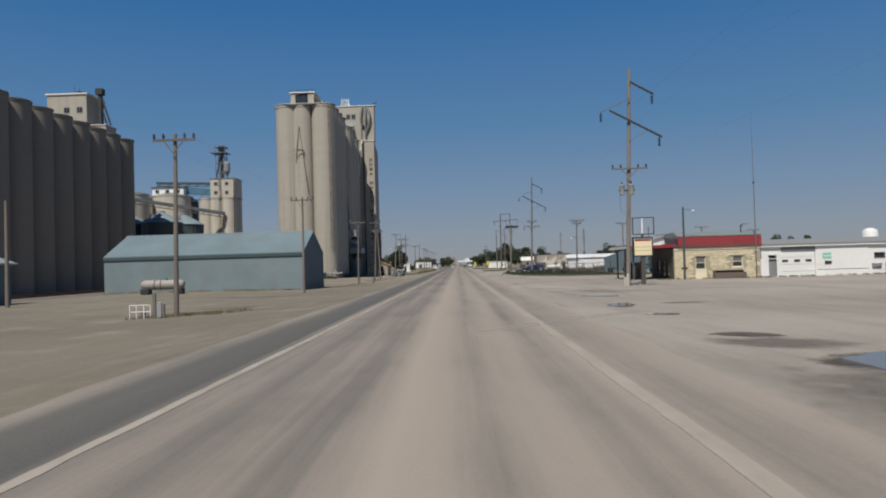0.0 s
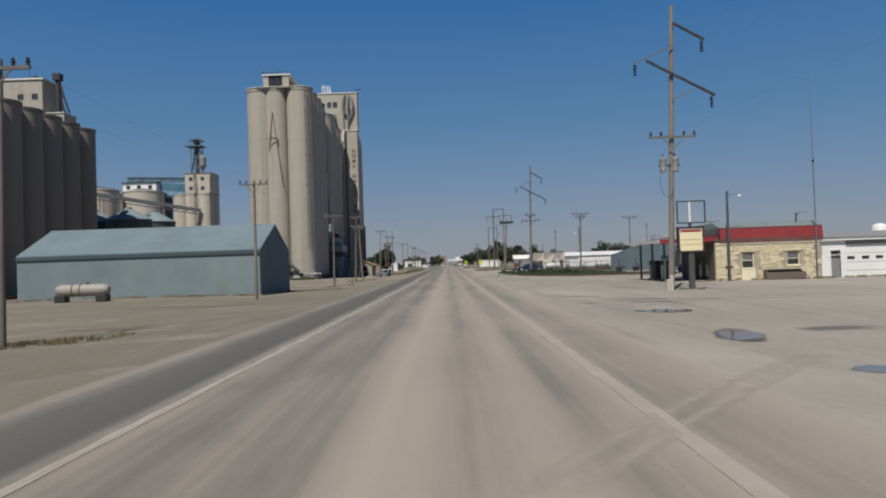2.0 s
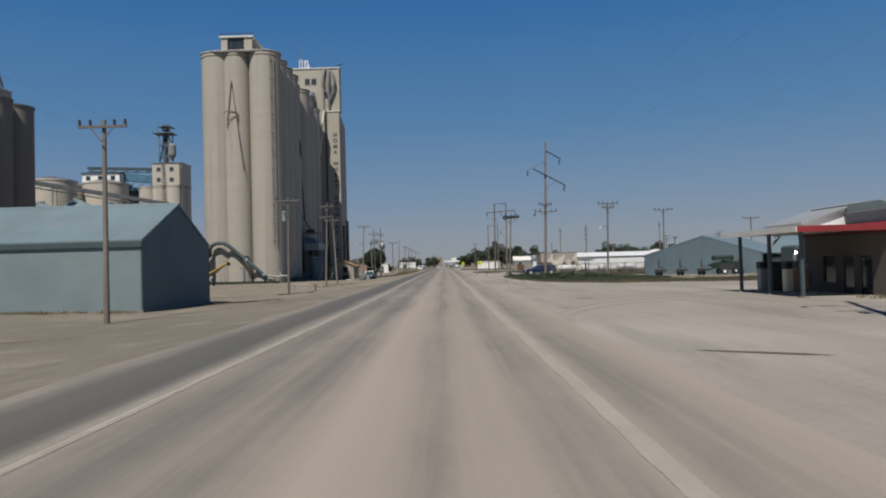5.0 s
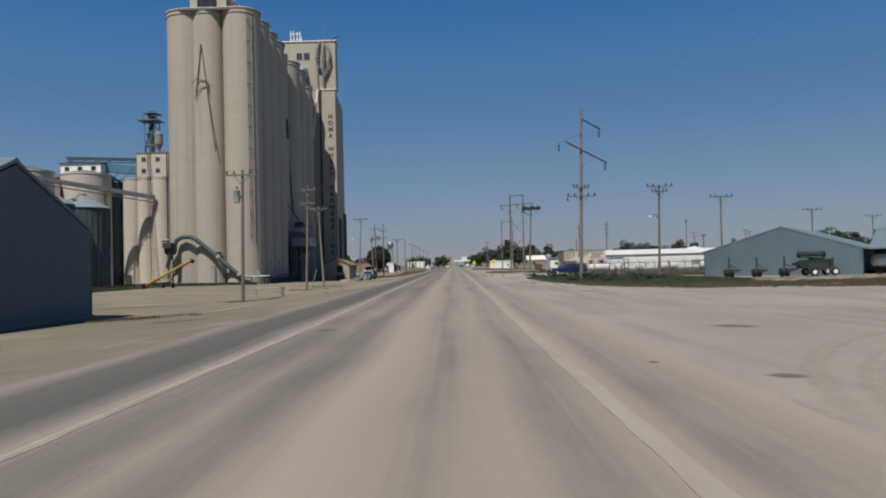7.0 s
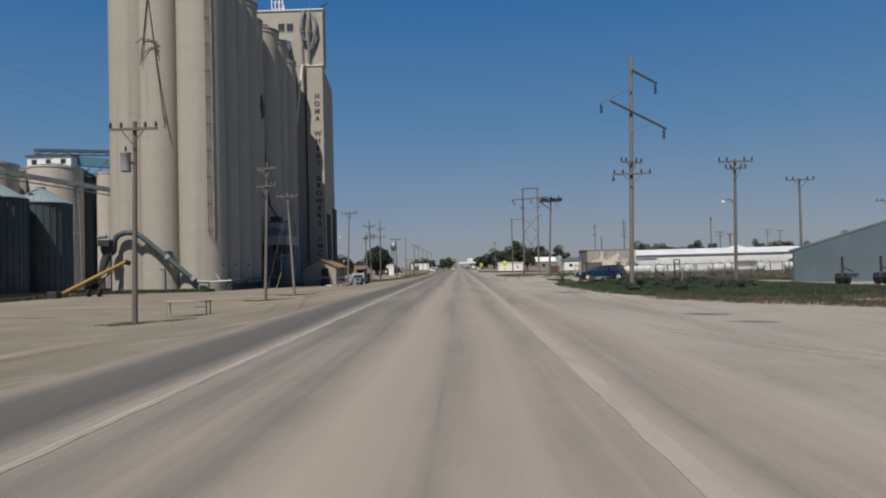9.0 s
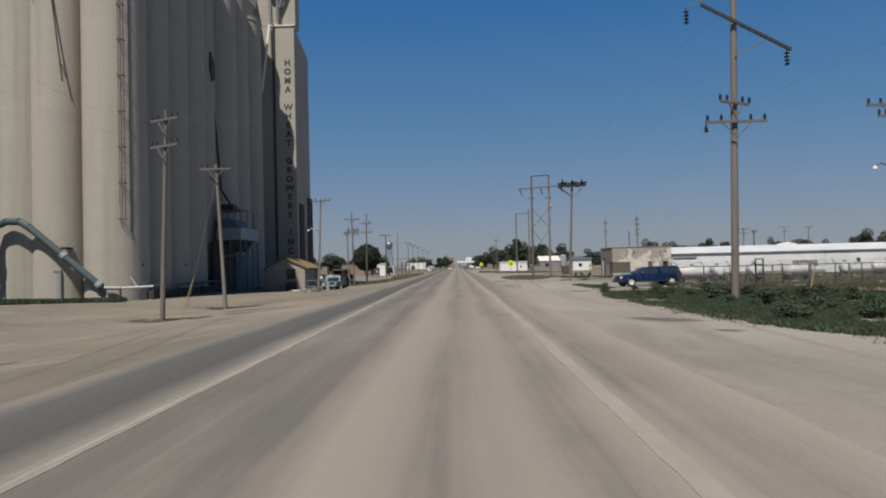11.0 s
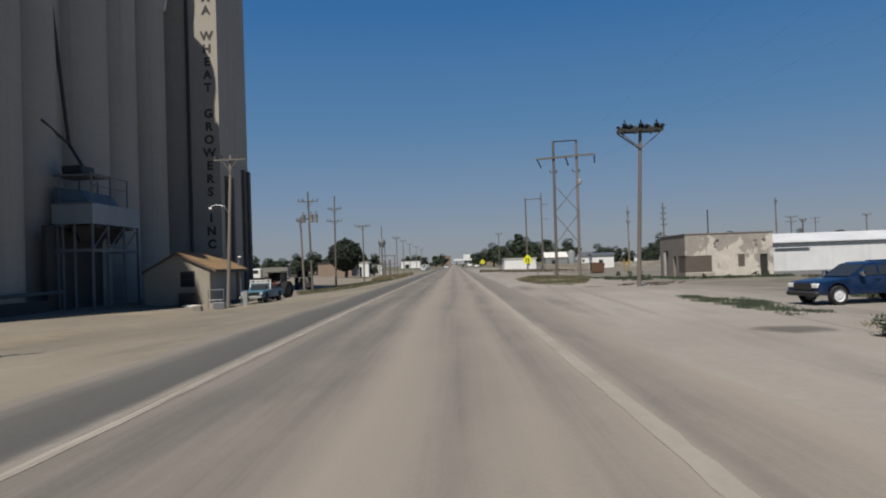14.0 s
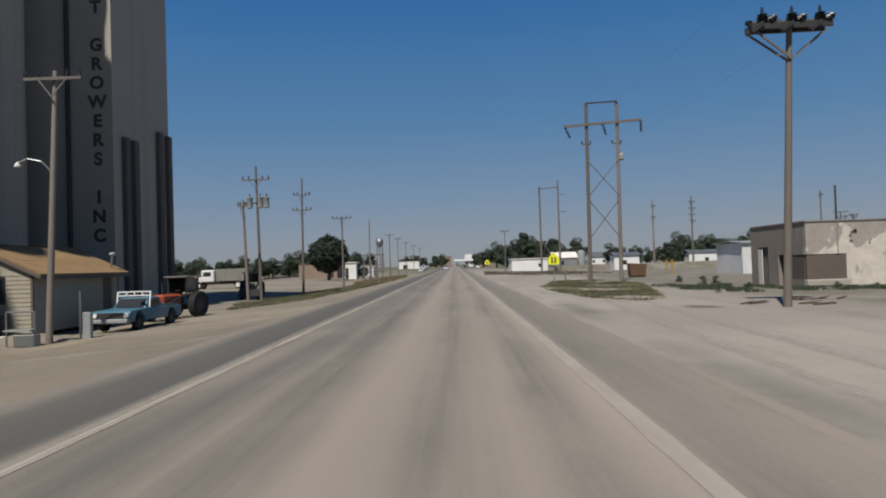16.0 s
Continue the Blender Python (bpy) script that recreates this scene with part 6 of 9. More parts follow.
def warehouse():
    w = thing("warehouse", (0, 0, 0), "long low white metal warehouse with a shallow roof", "warehouse")
    x0, x1, y0, y1 = 29.9, 78, 193.4, 206
    part("south_wall", wall_with_holes(bmesh.new(), x0, x1, 0.1, 2.75, y0, y0 + 0.25, []), WHITE_SHEET, w)
    part("base_wall", B(x0, x1, y0 - 0.03, y0 + 0.25, -0.6, 0.1), GREY_PAINT, w, "grey block base")
    part("west_wall", B(x0, x0 + 0.25, y0 + 0.25, y1, -0.6, 2.75), WHITE_SHEET, w)
    part("east_wall", B(x1 - 0.25, x1, y0 + 0.25, y1, -0.6, 2.75), WHITE_SHEET, w)
    part("roof", prism(bmesh.new(), [(y0 - 0.12, 2.8), (y1 - 5, 3.75), (y1 + 0.3, 3.1), (y1 + 0.3, 2.95), (y1 - 5, 3.6), (y0 - 0.12, 2.65)], 'x', x0 - 0.15, x1 + 0.2), WHITE_SHEET, w)
    part("gutter", B(x0 - 0.1, x1, y0 - 0.2, y0 - 0.124, 2.6, 2.7), SHED_TRIM, w, "dark gutter line")
    part("awning", B(x0 + 0.1, x0 + 3.3, y0 - 0.14, y0 - 0.04, 2.1, 2.2), SHED_TRIM, w)
    part("louvre", B(46.2, 49.6, y0 - 0.06, y0 - 0.004, 0.55, 1.42), GREY_PAINT, w, "grey louvred panel")
    part("door_rail", B(50.6, 54.0, y0 - 0.08, y0 - 0.004, 2.3, 2.42), SHED_TRIM, w)
    part("wall_vent", B(54.9, 55.4, y0 - 0.06, y0 - 0.004, 1.1, 1.6), SHED_TRIM, w)
    part("sliding_door", B(50.7, 53.9, y0 - 0.07, y0 - 0.006, -0.4, 2.29), WHITE_SHEET, w)
    r = thing("rear_store", (0, 0, 0), "small white store behind the derelict building", "warehouse")
    part("wall", B(33.7, 39, 232, 240, -0.5, 3.3), WHITE_SHEET, r)
    part("roof", prism(bmesh.new(), [(231.7, 3.35), (236, 3.6), (240.3, 3.35), (240.3, 3.25), (236, 3.5), (231.7, 3.25)], 'x', 33.4, 39.3), CAN, r)
    vt = thing("roof_ventilator", (50, 203, 3.55), "low pale ridge ventilator on the roof", "ventilator")
    part("hood", prism(bmesh.new(), [(-1.6, 0), (1.6, 0), (1.2, 0.35), (0, 0.6), (-1.2, 0.35)], 'y', -0.5, 0.5), WHITE, vt)


def peeling_mat():
    """Cream paint with ragged edges, flaked off grey plaster, more of it left low down."""
    m, n, l, b = nodes_of("peeling_cream_paint")
    pos = n.new("ShaderNodeNewGeometry").outputs["Position"]
    sep = n.new("ShaderNodeSeparateXYZ")
    l.new(pos, sep.inputs[0])
    flake = noise_at(n, l, pos, 0.55, 7, 0.55, (1.0, 1.0, 0.85))
    keep = n.new("ShaderNodeMath")
    keep.operation = 'MULTIPLY_ADD'
    l.new(sep.outputs[2], keep.inputs[0])
    keep.inputs[1].default_value = -0.075
    l.new(flake, keep.inputs[2])
    f = ramp(n, l, keep.outputs[0], [(0.3, (0, 0, 0)), (0.335, (1, 1, 1))])
    grime = noise_at(n, l, pos, 1.5, 6, 0.65)
    fine = noise_at(n, l, pos, 9, 5, 0.7)
    cream = ramp(n, l, grime, [(0.3, (0.46, 0.42, 0.36)), (0.65, (0.62, 0.575, 0.5))])
    bare = ramp(n, l, grime, [(0.3, (0.24, 0.215, 0.19)), (0.7, (0.33, 0.3, 0.265))])
    col = mixc(n, l, f, bare, cream)
    col = mixc(n, l, 0.15, col, ramp(n, l, fine, [(0.3, (0.2, 0.18, 0.16)), (0.7, (0.55, 0.5, 0.44))]))
    l.new(col, b.inputs["Base Color"])
    b.inputs["Roughness"].default_value = 0.9
    bump_to(n, l, b, fine, 0.3, 0.02)
    return m


PEELING = peeling_mat()


def ruin():
    r = thing("derelict_building", (0, 0, 0), "derelict flat-roofed plaster building with boarded openings", "building")
    x0, x1, y0, y1, g, top = 21.7, 29.7, 193.0, 200.6, -0.5, 3.75
    sh = [(x0, 24.1, 0.25, 1.78), (26.5, 27.1, 0.65, 1.8), (28.5, 29.2, g, 1.75)]
    wh = [(193.0, 195.2, 0.25, 1.78), (195.9, 196.7, g, 1.8), (198.2, 199.7, g, 2.35)]
    part("south_wall", wall_with_holes(bmesh.new(), x0, x1, g, top, y0, y0 + 0.3, sh), PEELING, r, "cream paint peeling off grey plaster")
    part("west_wall", wall_with_holes(bmesh.new(), y0 + 0.3, y1, g, top, x0, x0 + 0.3, [(max(a, y0 + 0.3), b, c, d) for a, b, c, d in wh], 'y'), PLASTER_GREY, r)
    part("east_wall", B(x1 - 0.3, x1, y0 + 0.3, y1, g, top), PLASTER, r)
    part("north_wall", B(x0, x1, y1, y1 + 0.3, g, top), PLASTER_GREY, r)
    part("roof", B(x0 + 0.3, x1 - 0.3, y0 + 0.3, y1, top - 0.5, top - 0.35), ROOF_TAR, r)
    part("coping", B(x0 - 0.06, x1 + 0.06, y0 - 0.06, y0 + 0.34, top, top + 0.08), PLASTER_GREY, r)
    part("coping", B(x0 - 0.06, x0 + 0.34, y0 + 0.345, y1 + 0.3, top, top + 0.08), PLASTER_GREY, r)
    for k in range(4):
        part("board", B(x0 + 0.02, 24.1, y0 + 0.03, y0 + 0.1, 0.25 + 0.382 * k, 0.628 + 0.382 * k), TAN_BOARD, r)
        part("board", B(x0 + 0.03, x0 + 0.1, y0 + 0.31, 195.2, 0.25 + 0.382 * k, 0.628 + 0.382 * k), TAN_BOARD, r)
    part("board", B(26.5, 27.1, y0 + 0.05, y0 + 0.1, 0.65, 1.8), TAN_BOARD, r)
    part("door", B(28.5, 29.2, y0 + 0.12, y0 + 0.18, g, 1.75), DARK, r, "dark brown boarded door")
    for k in range(4):
        part("door_bar", B(x0 + 0.12, x0 + 0.17, 198.3 + 0.36 * k, 198.5 + 0.36 * k, g, 2.3), WOOD_GREY, r)
    # holes broken through the plaster
    rng = random.Random(3)
    for cx, cz, n, s in ((24.6, 2.85, 5, 0.13), (27.9, 2.7, 4, 0.12), (29.05, 3.3, 1, 0.22), (25.3, 2.6, 2, 0.08)):
        for k in range(n):
            px_, pz_ = cx + rng.uniform(-0.4, 0.4), cz + rng.uniform(-0.4, 0.35)
            pts = [(px_ + s * rng.uniform(0.3, 1.1) * math.cos(a), pz_ + s * rng.uniform(0.5, 1.5) * math.sin(a)) for a in (0, 0.9, 1.8, 2.7, 3.6, 4.5, 5.4)]
            part("broken_hole", prism(bmesh.new(), pts, 'y', y0 - 0.006, y0 + 0.02), TAN_BOARD, r)
    part("drain_pipe", rod(bmesh.new(), (23.6, y0 - 0.05, 1.8), (23.6, y0 - 0.05, top), 0.025, seg=8), PLASTER_GREY, r)
    part("door_leaf", B(x0 - 0.06, x0 - 0.01, 199.0, 199.65, g, 2.2), CAP, r, "pale door leaf standing open")
    part("sill_block", B(x0 - 0.05, 24.3, y0 - 0.1, y0 - 0.004, -0.1, 0.2), PLASTER, r)
    part("vent_pipe", rod(bmesh.new(), (24.4, 194.5, top - 0.3), (24.4, 194.5, top + 2.3), 0.06, seg=8), DARK, r)


def dumpster():
    d = thing("rusty_bin", (21.3, 231.2, gz(21, 231)), "rusty brown steel refuse bin", "bin")
    part("body", prism(bmesh.new(), [(-1.05, 0.15), (1.0, 0.15), (1.2, 1.45), (-1.2, 1.6)], 'y', -0.8, 0.8), surf("brown_rust", (0.19, 0.1, 0.058), 0.3, 1.0, 6, 0.85), d)
    for x in (-0.6, 0, 0.6):
        part("rib", B(x - 0.05, x + 0.05, -0.86, -0.8, 0.2, 1.5), RUST, d)
    part("skid", B(-1.0, 1.0, -0.6, 0.6, 0, 0.15), DARK, d)
    d.scale = (0.8, 0.9, 1.0)


machine_shed()
for k in range(3):
    implement(26.9 + 2.63 * k, 125.0)
green_machine(35.0, 125.6)
nurse_tank(43.6, 126.6, -35)
nurse_tank(21.9, 161.2, -8, YARD_TANK, 0.78)
nurse_tank(25.4, 164.4, 80, YARD_TANK, 0.78)
nurse_tank(28.4, 163.4, 76, YARD_TANK, 0.78)
nurse_tank(32.6, 163.4, 4, YARD_TANK, 0.78)
nurse_tank(39.5, 168.0, 65, YARD_TANK, 0.78)
nurse_tank(45.0, 170.0, -4, YARD_TANK, 0.78)
yard_fence()
warehouse()
ruin()
dumpster()


# ---- the west side of the road ----
SIDING = surf("cream_siding", (0.5, 0.45, 0.355), 0.1, 0.8, 7, 0.7, stain=(0.42, 0.37, 0.29), stain_cut=0.6, bump=0.08)
SHINGLE = surf("tan_shingles", (0.40, 0.255, 0.12), 0.25, 1.5, 9, 0.9, bump=0.4, per_object=0.12)
HOPPER = ribbed("hopper_sheet", (0.25, 0.275, 0.29), 0.4, 1, 0.5)
HOPPER_BLUE = surf("hopper_blue", (0.12, 0.2, 0.27), 0.15, rough=0.5, bump=0.05)
YELLOW = surf("faded_yellow_paint", (0.52, 0.33, 0.06), 0.2, rough=0.6, stain=(0.2, 0.13, 0.06), bump=0.05)
BALLAST = surf("track_ballast", (0.26, 0.225, 0.19), 0.35, 0.6, 6, 0.95, bump=0.8, depth=0.05)


def scale_house():
    h = thing("scale_house", (0, 0, 0), "small cream weigh house with a tan shingle roof", "hut")
    x0, x1, y0, y1, g, eave, ridge = -22.75, -17.8, 180.2, 187.9, -0.55, 2.0, 3.25
    xm = (x0 + x1) / 2
    part("core_wall", wall_with_holes(bmesh.new(), x0, x1, g, eave, y0, y0 + 0.15, [(-19.95, -19.05, 0.85, 1.85)]), SIDING, h)
    part("gable", prism(bmesh.new(), [(x0, eave), (x1, eave), (xm, ridge)], 'y', y0, y0 + 0.15), SIDING, h)
    part("gable", prism(bmesh.new(), [(x0, eave), (x1, eave), (xm, ridge)], 'y', y1 - 0.15, y1), SIDING, h)
    part("east_wall", wall_with_holes(bmesh.new(), y0 + 0.15, y1, g, eave, x1 - 0.15, x1, [(186.3, 187.2, g, 1.8)], 'y'), SIDING, h)
    part("west_wall", B(x0, x0 + 0.15, y0 + 0.15, y1, g, eave), SIDING, h)
    part("north_wall", B(x0 + 0.15, x1 - 0.15, y1 - 0.15, y1, g, eave), SIDING, h)
    # lapped boards on the two walls that show
    for k in range(14):
        z = g + 0.06 + 0.19 * k
        for a, b in ((x0, -20.05), (-18.95, x1)) if 0.62 < z < 1.85 else ((x0, x1),):
            part("siding_board", prism(bmesh.new(), [(y0 - 0.035, z), (y0 - 0.004, z), (y0 - 0.004, z + 0.19), (y0 - 0.014, z + 0.19)], 'x', a, b), SIDING, h)
        for a, b in ((y0, 186.25), (187.25, y1)) if z < 1.75 else ((y0, y1),):
            part("siding_board", prism(bmesh.new(), [(x1 + 0.035, z), (x1 + 0.004, z), (x1 + 0.004, z + 0.19), (x1 + 0.014, z + 0.19)], 'y', a, b), SIDING, h)
    w = part("window", wall_with_holes(bmesh.new(), -20.03, -18.97, 0.77, 1.93, y0 - 0.05, y0 + 0.06, [(-19.93, -19.07, 0.87, 1.34), (-19.93, -19.07, 1.38, 1.83)]), DARK, h)
    part("pane", B(-19.95, -19.05, y0 + 0.02, y0 + 0.04, 0.85, 1.85), GLASS, w)
    d = part("door", B(x1 - 0.1, x1 - 0.05, 186.3, 187.2, g, 1.8), TAN_BOARD, h, "dark brown door")
    part("door_knob", lathe(bmesh.new(), [(0.01, 0), (0.04, 0.02), (0.04, 0.05), (0.01, 0.07)], 10, (x1 - 0.06, 187.08, 0.5), 'X'), CHROME, d)
    for k in (-1, 1):
        edge = xm + k * (x1 - xm + (0.45 if k > 0 else 0.12))
        rf = part("roof", prism(bmesh.new(), [(edge, eave - 0.1), (xm, ridge + 0.06), (xm, ridge + 0.18), (edge, eave + 0.02)], 'y', y0 - 0.14, y1 + 0.4), SHINGLE, h, "tan shingle roof slope")
        # courses of shingle strips
        for c in range(9):
            f0, f1 = c / 9, (c + 1) / 9
            xa, xb = edge + (xm - edge) * f0, edge + (xm - edge) * (f1 + 0.05)
            za, zb = eave + 0.02 + (ridge + 0.16 - eave) * f0, eave + 0.02 + (ridge + 0.16 - eave) * min(1.0, f1 + 0.05)
            part("shingle_course", prism(bmesh.new(), [(xa, za + 0.004), (xb, zb + 0.002), (xb, zb + 0.006), (xa, za + 0.016)], 'y', y0 - 0.15, y1 + 0.41), SHINGLE, rf)
        part("barge_board", prism(bmesh.new(), [(edge, eave - 0.18), (xm, ridge - 0.03), (xm, ridge + 0.1), (edge, eave - 0.02)], 'y', y0 - 0.19, y0 - 0.155), TAN_BOARD, h)
    part("fascia", B(x1 + 0.42, x1 + 0.48, y0 - 0.14, y1 + 0.4, eave - 0.2, eave - 0.04), TAN_BOARD, h)
    for y in (y0 - 0.05, y1 - 0.05):
        part("corner_board", B(x1 - 0.05, x1 + 0.045, y - 0.005, y + 0.1, g, eave), TAN_BOARD, h)
    sp = bmesh.new()
    rod(sp, (x1 - 0.1, 187.4, eave + 0.1), (x1 + 0.0, 187.4, eave + 1.0), 0.06, seg=8)
    rod(sp, (x1 - 0.12, 187.4, eave + 1.0), (x1 + 0.15, 187.4, eave + 1.02), 0.09, seg=8)
    part("stove_pipe", sp, STEEL, h)
    bx = thing("dark_cabinet", (-19.4, 179.85, gz(-19.4, 179.8)), "dark low cabinet under the weigh house window", "cabinet")
    part("body", B(-0.62, 0.62, -0.22, 0.22, 0, 0.95, bevel=0.05), DARK, bx)
    part("lid", B(-0.66, 0.66, -0.26, 0.26, 0.95, 1.0, bevel=0.02), DARK_GREY, bx)
    mo = thing("dirt_mound", (-17.2, 178.9, gz(-17.2, 178.9)), "low mound of pale sandy dirt by the weigh house", "mound")
    mb = lathe(bmesh.new(), [(0.1, 0.34), (0.5, 0.3), (1.0, 0.17), (1.5, 0.06), (1.9, -0.06)], 28)
    for v in mb.verts:
        f = 1 + 0.25 * noise.noise((v.co.x * 1.1, v.co.y * 1.1, 3.0))
        v.co = Vector((v.co.x * f * 1.25, v.co.y * f * 0.75, v.co.z + 0.05 * noise.noise((v.co.x * 3, v.co.y * 3, 1.0))))
    part("heap", mb, GROUND, mo, smooth=True)
    st = thing("concrete_step", (-19.1, 179.6, gz(-19, 180)), "pale concrete slab by the weigh house", "slab")
    part("slab", B(-0.3, 0.9, -0.95, -0.35, -0.1, 0.14, bevel=0.02), CAP, st)


LOAD_GREY = surf("dull_grey_steel_paint", (0.22, 0.235, 0.245), 0.15, rough=0.7, bump=0.04)


def load_out():
    """The steel load-out bins on posts against the elevator."""
    l = thing("load_out_bin", (0, 0, 0), "pale steel load-out hopper on tall grey posts", "hopper")
    g = -0.6
    xa, xb, ya, yb = -26.6, -23.85, 174.9, 182.0
    for x in (xa + 0.3, xb - 0.08):
        for y in (ya + 0.15, 177.2, 179.6, yb - 0.15):
            part("post", B(x - 0.07, x + 0.07, y - 0.07, y + 0.07, g, 5.4), LOAD_GREY, l, "grey steel post")
    for x in (-25.9, -25.1):
        part("post", B(x - 0.06, x + 0.06, ya, ya + 0.12, g, 5.4), LOAD_GREY, l)
    for y in (ya, yb - 0.2):
        part("beam", B(xa, xb, y, y + 0.16, 3.5, 3.7), LOAD_GREY, l)
    part("beam", B(xb - 0.14, xb + 0.02, ya + 0.16, yb - 0.2, 3.5, 3.7), LOAD_GREY, l)
    br = bmesh.new()
    for y0, y1 in ((ya + 0.2, 177.2), (177.2, 179.6), (179.6, yb - 0.2)):
        beam(br, (xb - 0.06, y0, 3.7), (xb - 0.06, y1, 5.3), 0.07, 0.07)
    part("brace", br, LOAD_GREY, l)
    part("hopper_wall", B(xb - 0.06, xb + 0.02, ya, yb, 5.4, 6.8), HOPPER, l)
    part("hopper_wall", B(xa, xb - 0.06, ya, ya + 0.08, 5.4, 6.8), HOPPER, l)
    part("hopper_wall", B(xa, xb - 0.06, yb - 0.08, yb, 5.4, 6.8), HOPPER, l)
    part("rim", B(xa - 0.02, xb + 0.06, ya - 0.05, ya + 0.03, 6.72, 6.86), LOAD_GREY, l)
    part("hopper_lid", prism(bmesh.new(), [(xa, 6.8), (xb - 0.3, 6.8), (xb - 0.9, 7.7), (xa, 8.0)], 'y', ya + 0.3, 179.6), HOPPER_BLUE, l, "blue sheet hopper top")
    for y in (176.2, 178.4, 180.6):
        bm = bmesh.new()
        lathe(bm, [(0.25, 4.2), (1.1, 5.4)], 4, ((xa + xb) / 2, y, 0))
        part("cone", bm, DARK, l)
    for y in (ya + 0.1, 177.6, 180.2):
        for x in (xb - 0.05, xa + 0.5):
            part("rail_post", B(x - 0.045, x + 0.045, y - 0.045, y + 0.045, 6.8, 8.9), LOAD_GREY, l)
    for z in (8.0, 8.8):
        part("rail", B(xb - 0.08, xb - 0.02, ya + 0.1, 180.2, z, z + 0.06), LOAD_GREY, l)
    part("catwalk", B(xa, xb - 0.2, ya + 0.2, 177.8, 8.7, 8.82), LOAD_GREY, l)
    part("leg_head", B(xa + 0.3, xb - 1.0, 175.6, 177.4, 8.9, 9.5, bevel=0.1), DARK, l)
    # dark drive-through behind the posts, its shade put into the wall colour
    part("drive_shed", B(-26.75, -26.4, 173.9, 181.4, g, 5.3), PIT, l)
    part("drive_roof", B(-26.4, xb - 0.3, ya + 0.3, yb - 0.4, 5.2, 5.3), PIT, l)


def base_conveyors():
    c = thing("loading_conveyor", (0, 0, 0), "dark steel loading spout and pipe at the silo foot", "conveyor")
    bm = bmesh.new()
    pts = [(-37.9, 153.3, 5.25), (-37.5, 153.3, 6.05), (-36.6, 153.3, 6.4), (-35.5, 153.25, 6.37), (-34.75, 153.25, 5.93), (-28.9, 153.6, 0.78)]
    for a, b in zip(pts, pts[1:]):
        rod(bm, a, b, 0.3, seg=12)
    part("pipe", bm, SHED_TRIM, c, "dark painted conveyor tube")
    bb = bmesh.new()
    rod(bb, (-38.3, 152.6, 4.6), (-38.3, 153.4, 4.6), 0.75, seg=16)
    rod(bb, (-37.9, 153.2, 4.4), (-37.8, 153.25, 5.4), 0.4, 0.32, seg=14)
    box(bb, -39.0, -37.8, 152.0, 152.9, 4.9, 5.6)
    rod(bb, (-38.0, 152.4, 4.0), (-38.6, 152.4, 2.2), 0.3, 0.2)
    part("fan_housing", bb, DARK, c, "dark blower housing")
    part("motor", rod(bmesh.new(), (-39.2, 152.4, 5.9), (-38.2, 152.4, 6.0), 0.22, seg=12), STEEL, c, "pale grey motor")
    for f in (0.45, 0.93):
        q, w = Vector(pts[-2]).lerp(Vector(pts[-1]), f), Vector(pts[-2]).lerp(Vector(pts[-1]), f + 0.05)
        part("collar", rod(bmesh.new(), q, w, 0.36, seg=12), CAN, c)
    part("hanger", B(-32.2, -31.8, 153.4, 154.6, 4.0, 4.2), DARK, c)
    part("stand", beam(bmesh.new(), (-37.8, 152.5, -0.4), (-37.8, 152.5, 4.2), 0.14, 0.14), DARK, c)
    a = thing("grain_auger", (0, 0, 0), "long yellow portable grain auger", "auger")
    lo, hi = Vector((-36.2, 139.0, -0.15)), Vector((-32.2, 144.6, 3.1))
    part("tube", rod(bmesh.new(), lo, hi, 0.17, seg=12), YELLOW, a, smooth=True)
    part("spout_head", rod(bmesh.new(), hi - Vector((0.2, 0.25, 0.1)), hi + Vector((0.12, 0.15, -0.25)), 0.26, seg=12), DARK, a)
    part("hopper", B(-36.7, -35.8, 138.4, 139.3, -0.35, 0.35, bevel=0.05), DARK, a)
    tr = bmesh.new()
    for k in (-0.5, 0.5):
        beam(tr, lo.lerp(hi, 0.15) + Vector((0, 0, -0.15)), lo.lerp(hi, 0.6) + Vector((k * 0.1, 0, -0.55)), 0.06, 0.06)
        beam(tr, lo.lerp(hi, 0.6) + Vector((k * 0.1, 0, -0.55)), lo.lerp(hi, 0.95) + Vector((0, 0, -0.15)), 0.06, 0.06)
    part("truss", tr, YELLOW, a)
    part("axle", beam(bmesh.new(), (-35.0, 142.5, 0.05), (-33.4, 141.4, 0.05), 0.1, 0.1), DARK, a)
    for p in ((-35.0, 142.5), (-33.4, 141.4)):
        part("wheel", lathe(bmesh.new(), [(0.15, -0.1), (0.36, -0.1), (0.4, 0), (0.36, 0.1), (0.15, 0.1)], 16, (p[0], p[1], 0.05), 'X'), RUBBER, a)
    part("brace", beam(bmesh.new(), (-34.2, 141.9, 0.1), (-33.3, 143.1, 2.0), 0.1, 0.1), DARK, a)
    ld = thing("grain_pipe", (0, 0, 0), "pale grain pipe running low along the silo foot", "pipe")
    part("pipe", rod(bmesh.new(), (-28.6, 153.4, 0.75), (-27.4, 153.7, 0.7), 0.15, seg=10), CAN, ld)
    part("pipe", rod(bmesh.new(), (-27.4, 153.7, 0.7), (-25.5, 155.6, 0.75), 0.09, seg=10), CAP, ld)
    part("pipe", rod(bmesh.new(), (-25.5, 155.6, 0.75), (-25.3, 174.0, 0.85), 0.12, seg=10), SHED_TRIM, ld, "dark pipe")
    part("lever", rod(bmesh.new(), (-26.4, 154.7, 0.7), (-26.9, 154.4, 1.6), 0.05, seg=6), CAP, ld)
    for x, y in ((-27.4, 153.7), (-25.5, 155.6), (-25.45, 161), (-25.4, 167)):
        part("stand", B(x - 0.06, x + 0.06, y - 0.06, y + 0.06, -0.8, 0.65), DARK, ld)
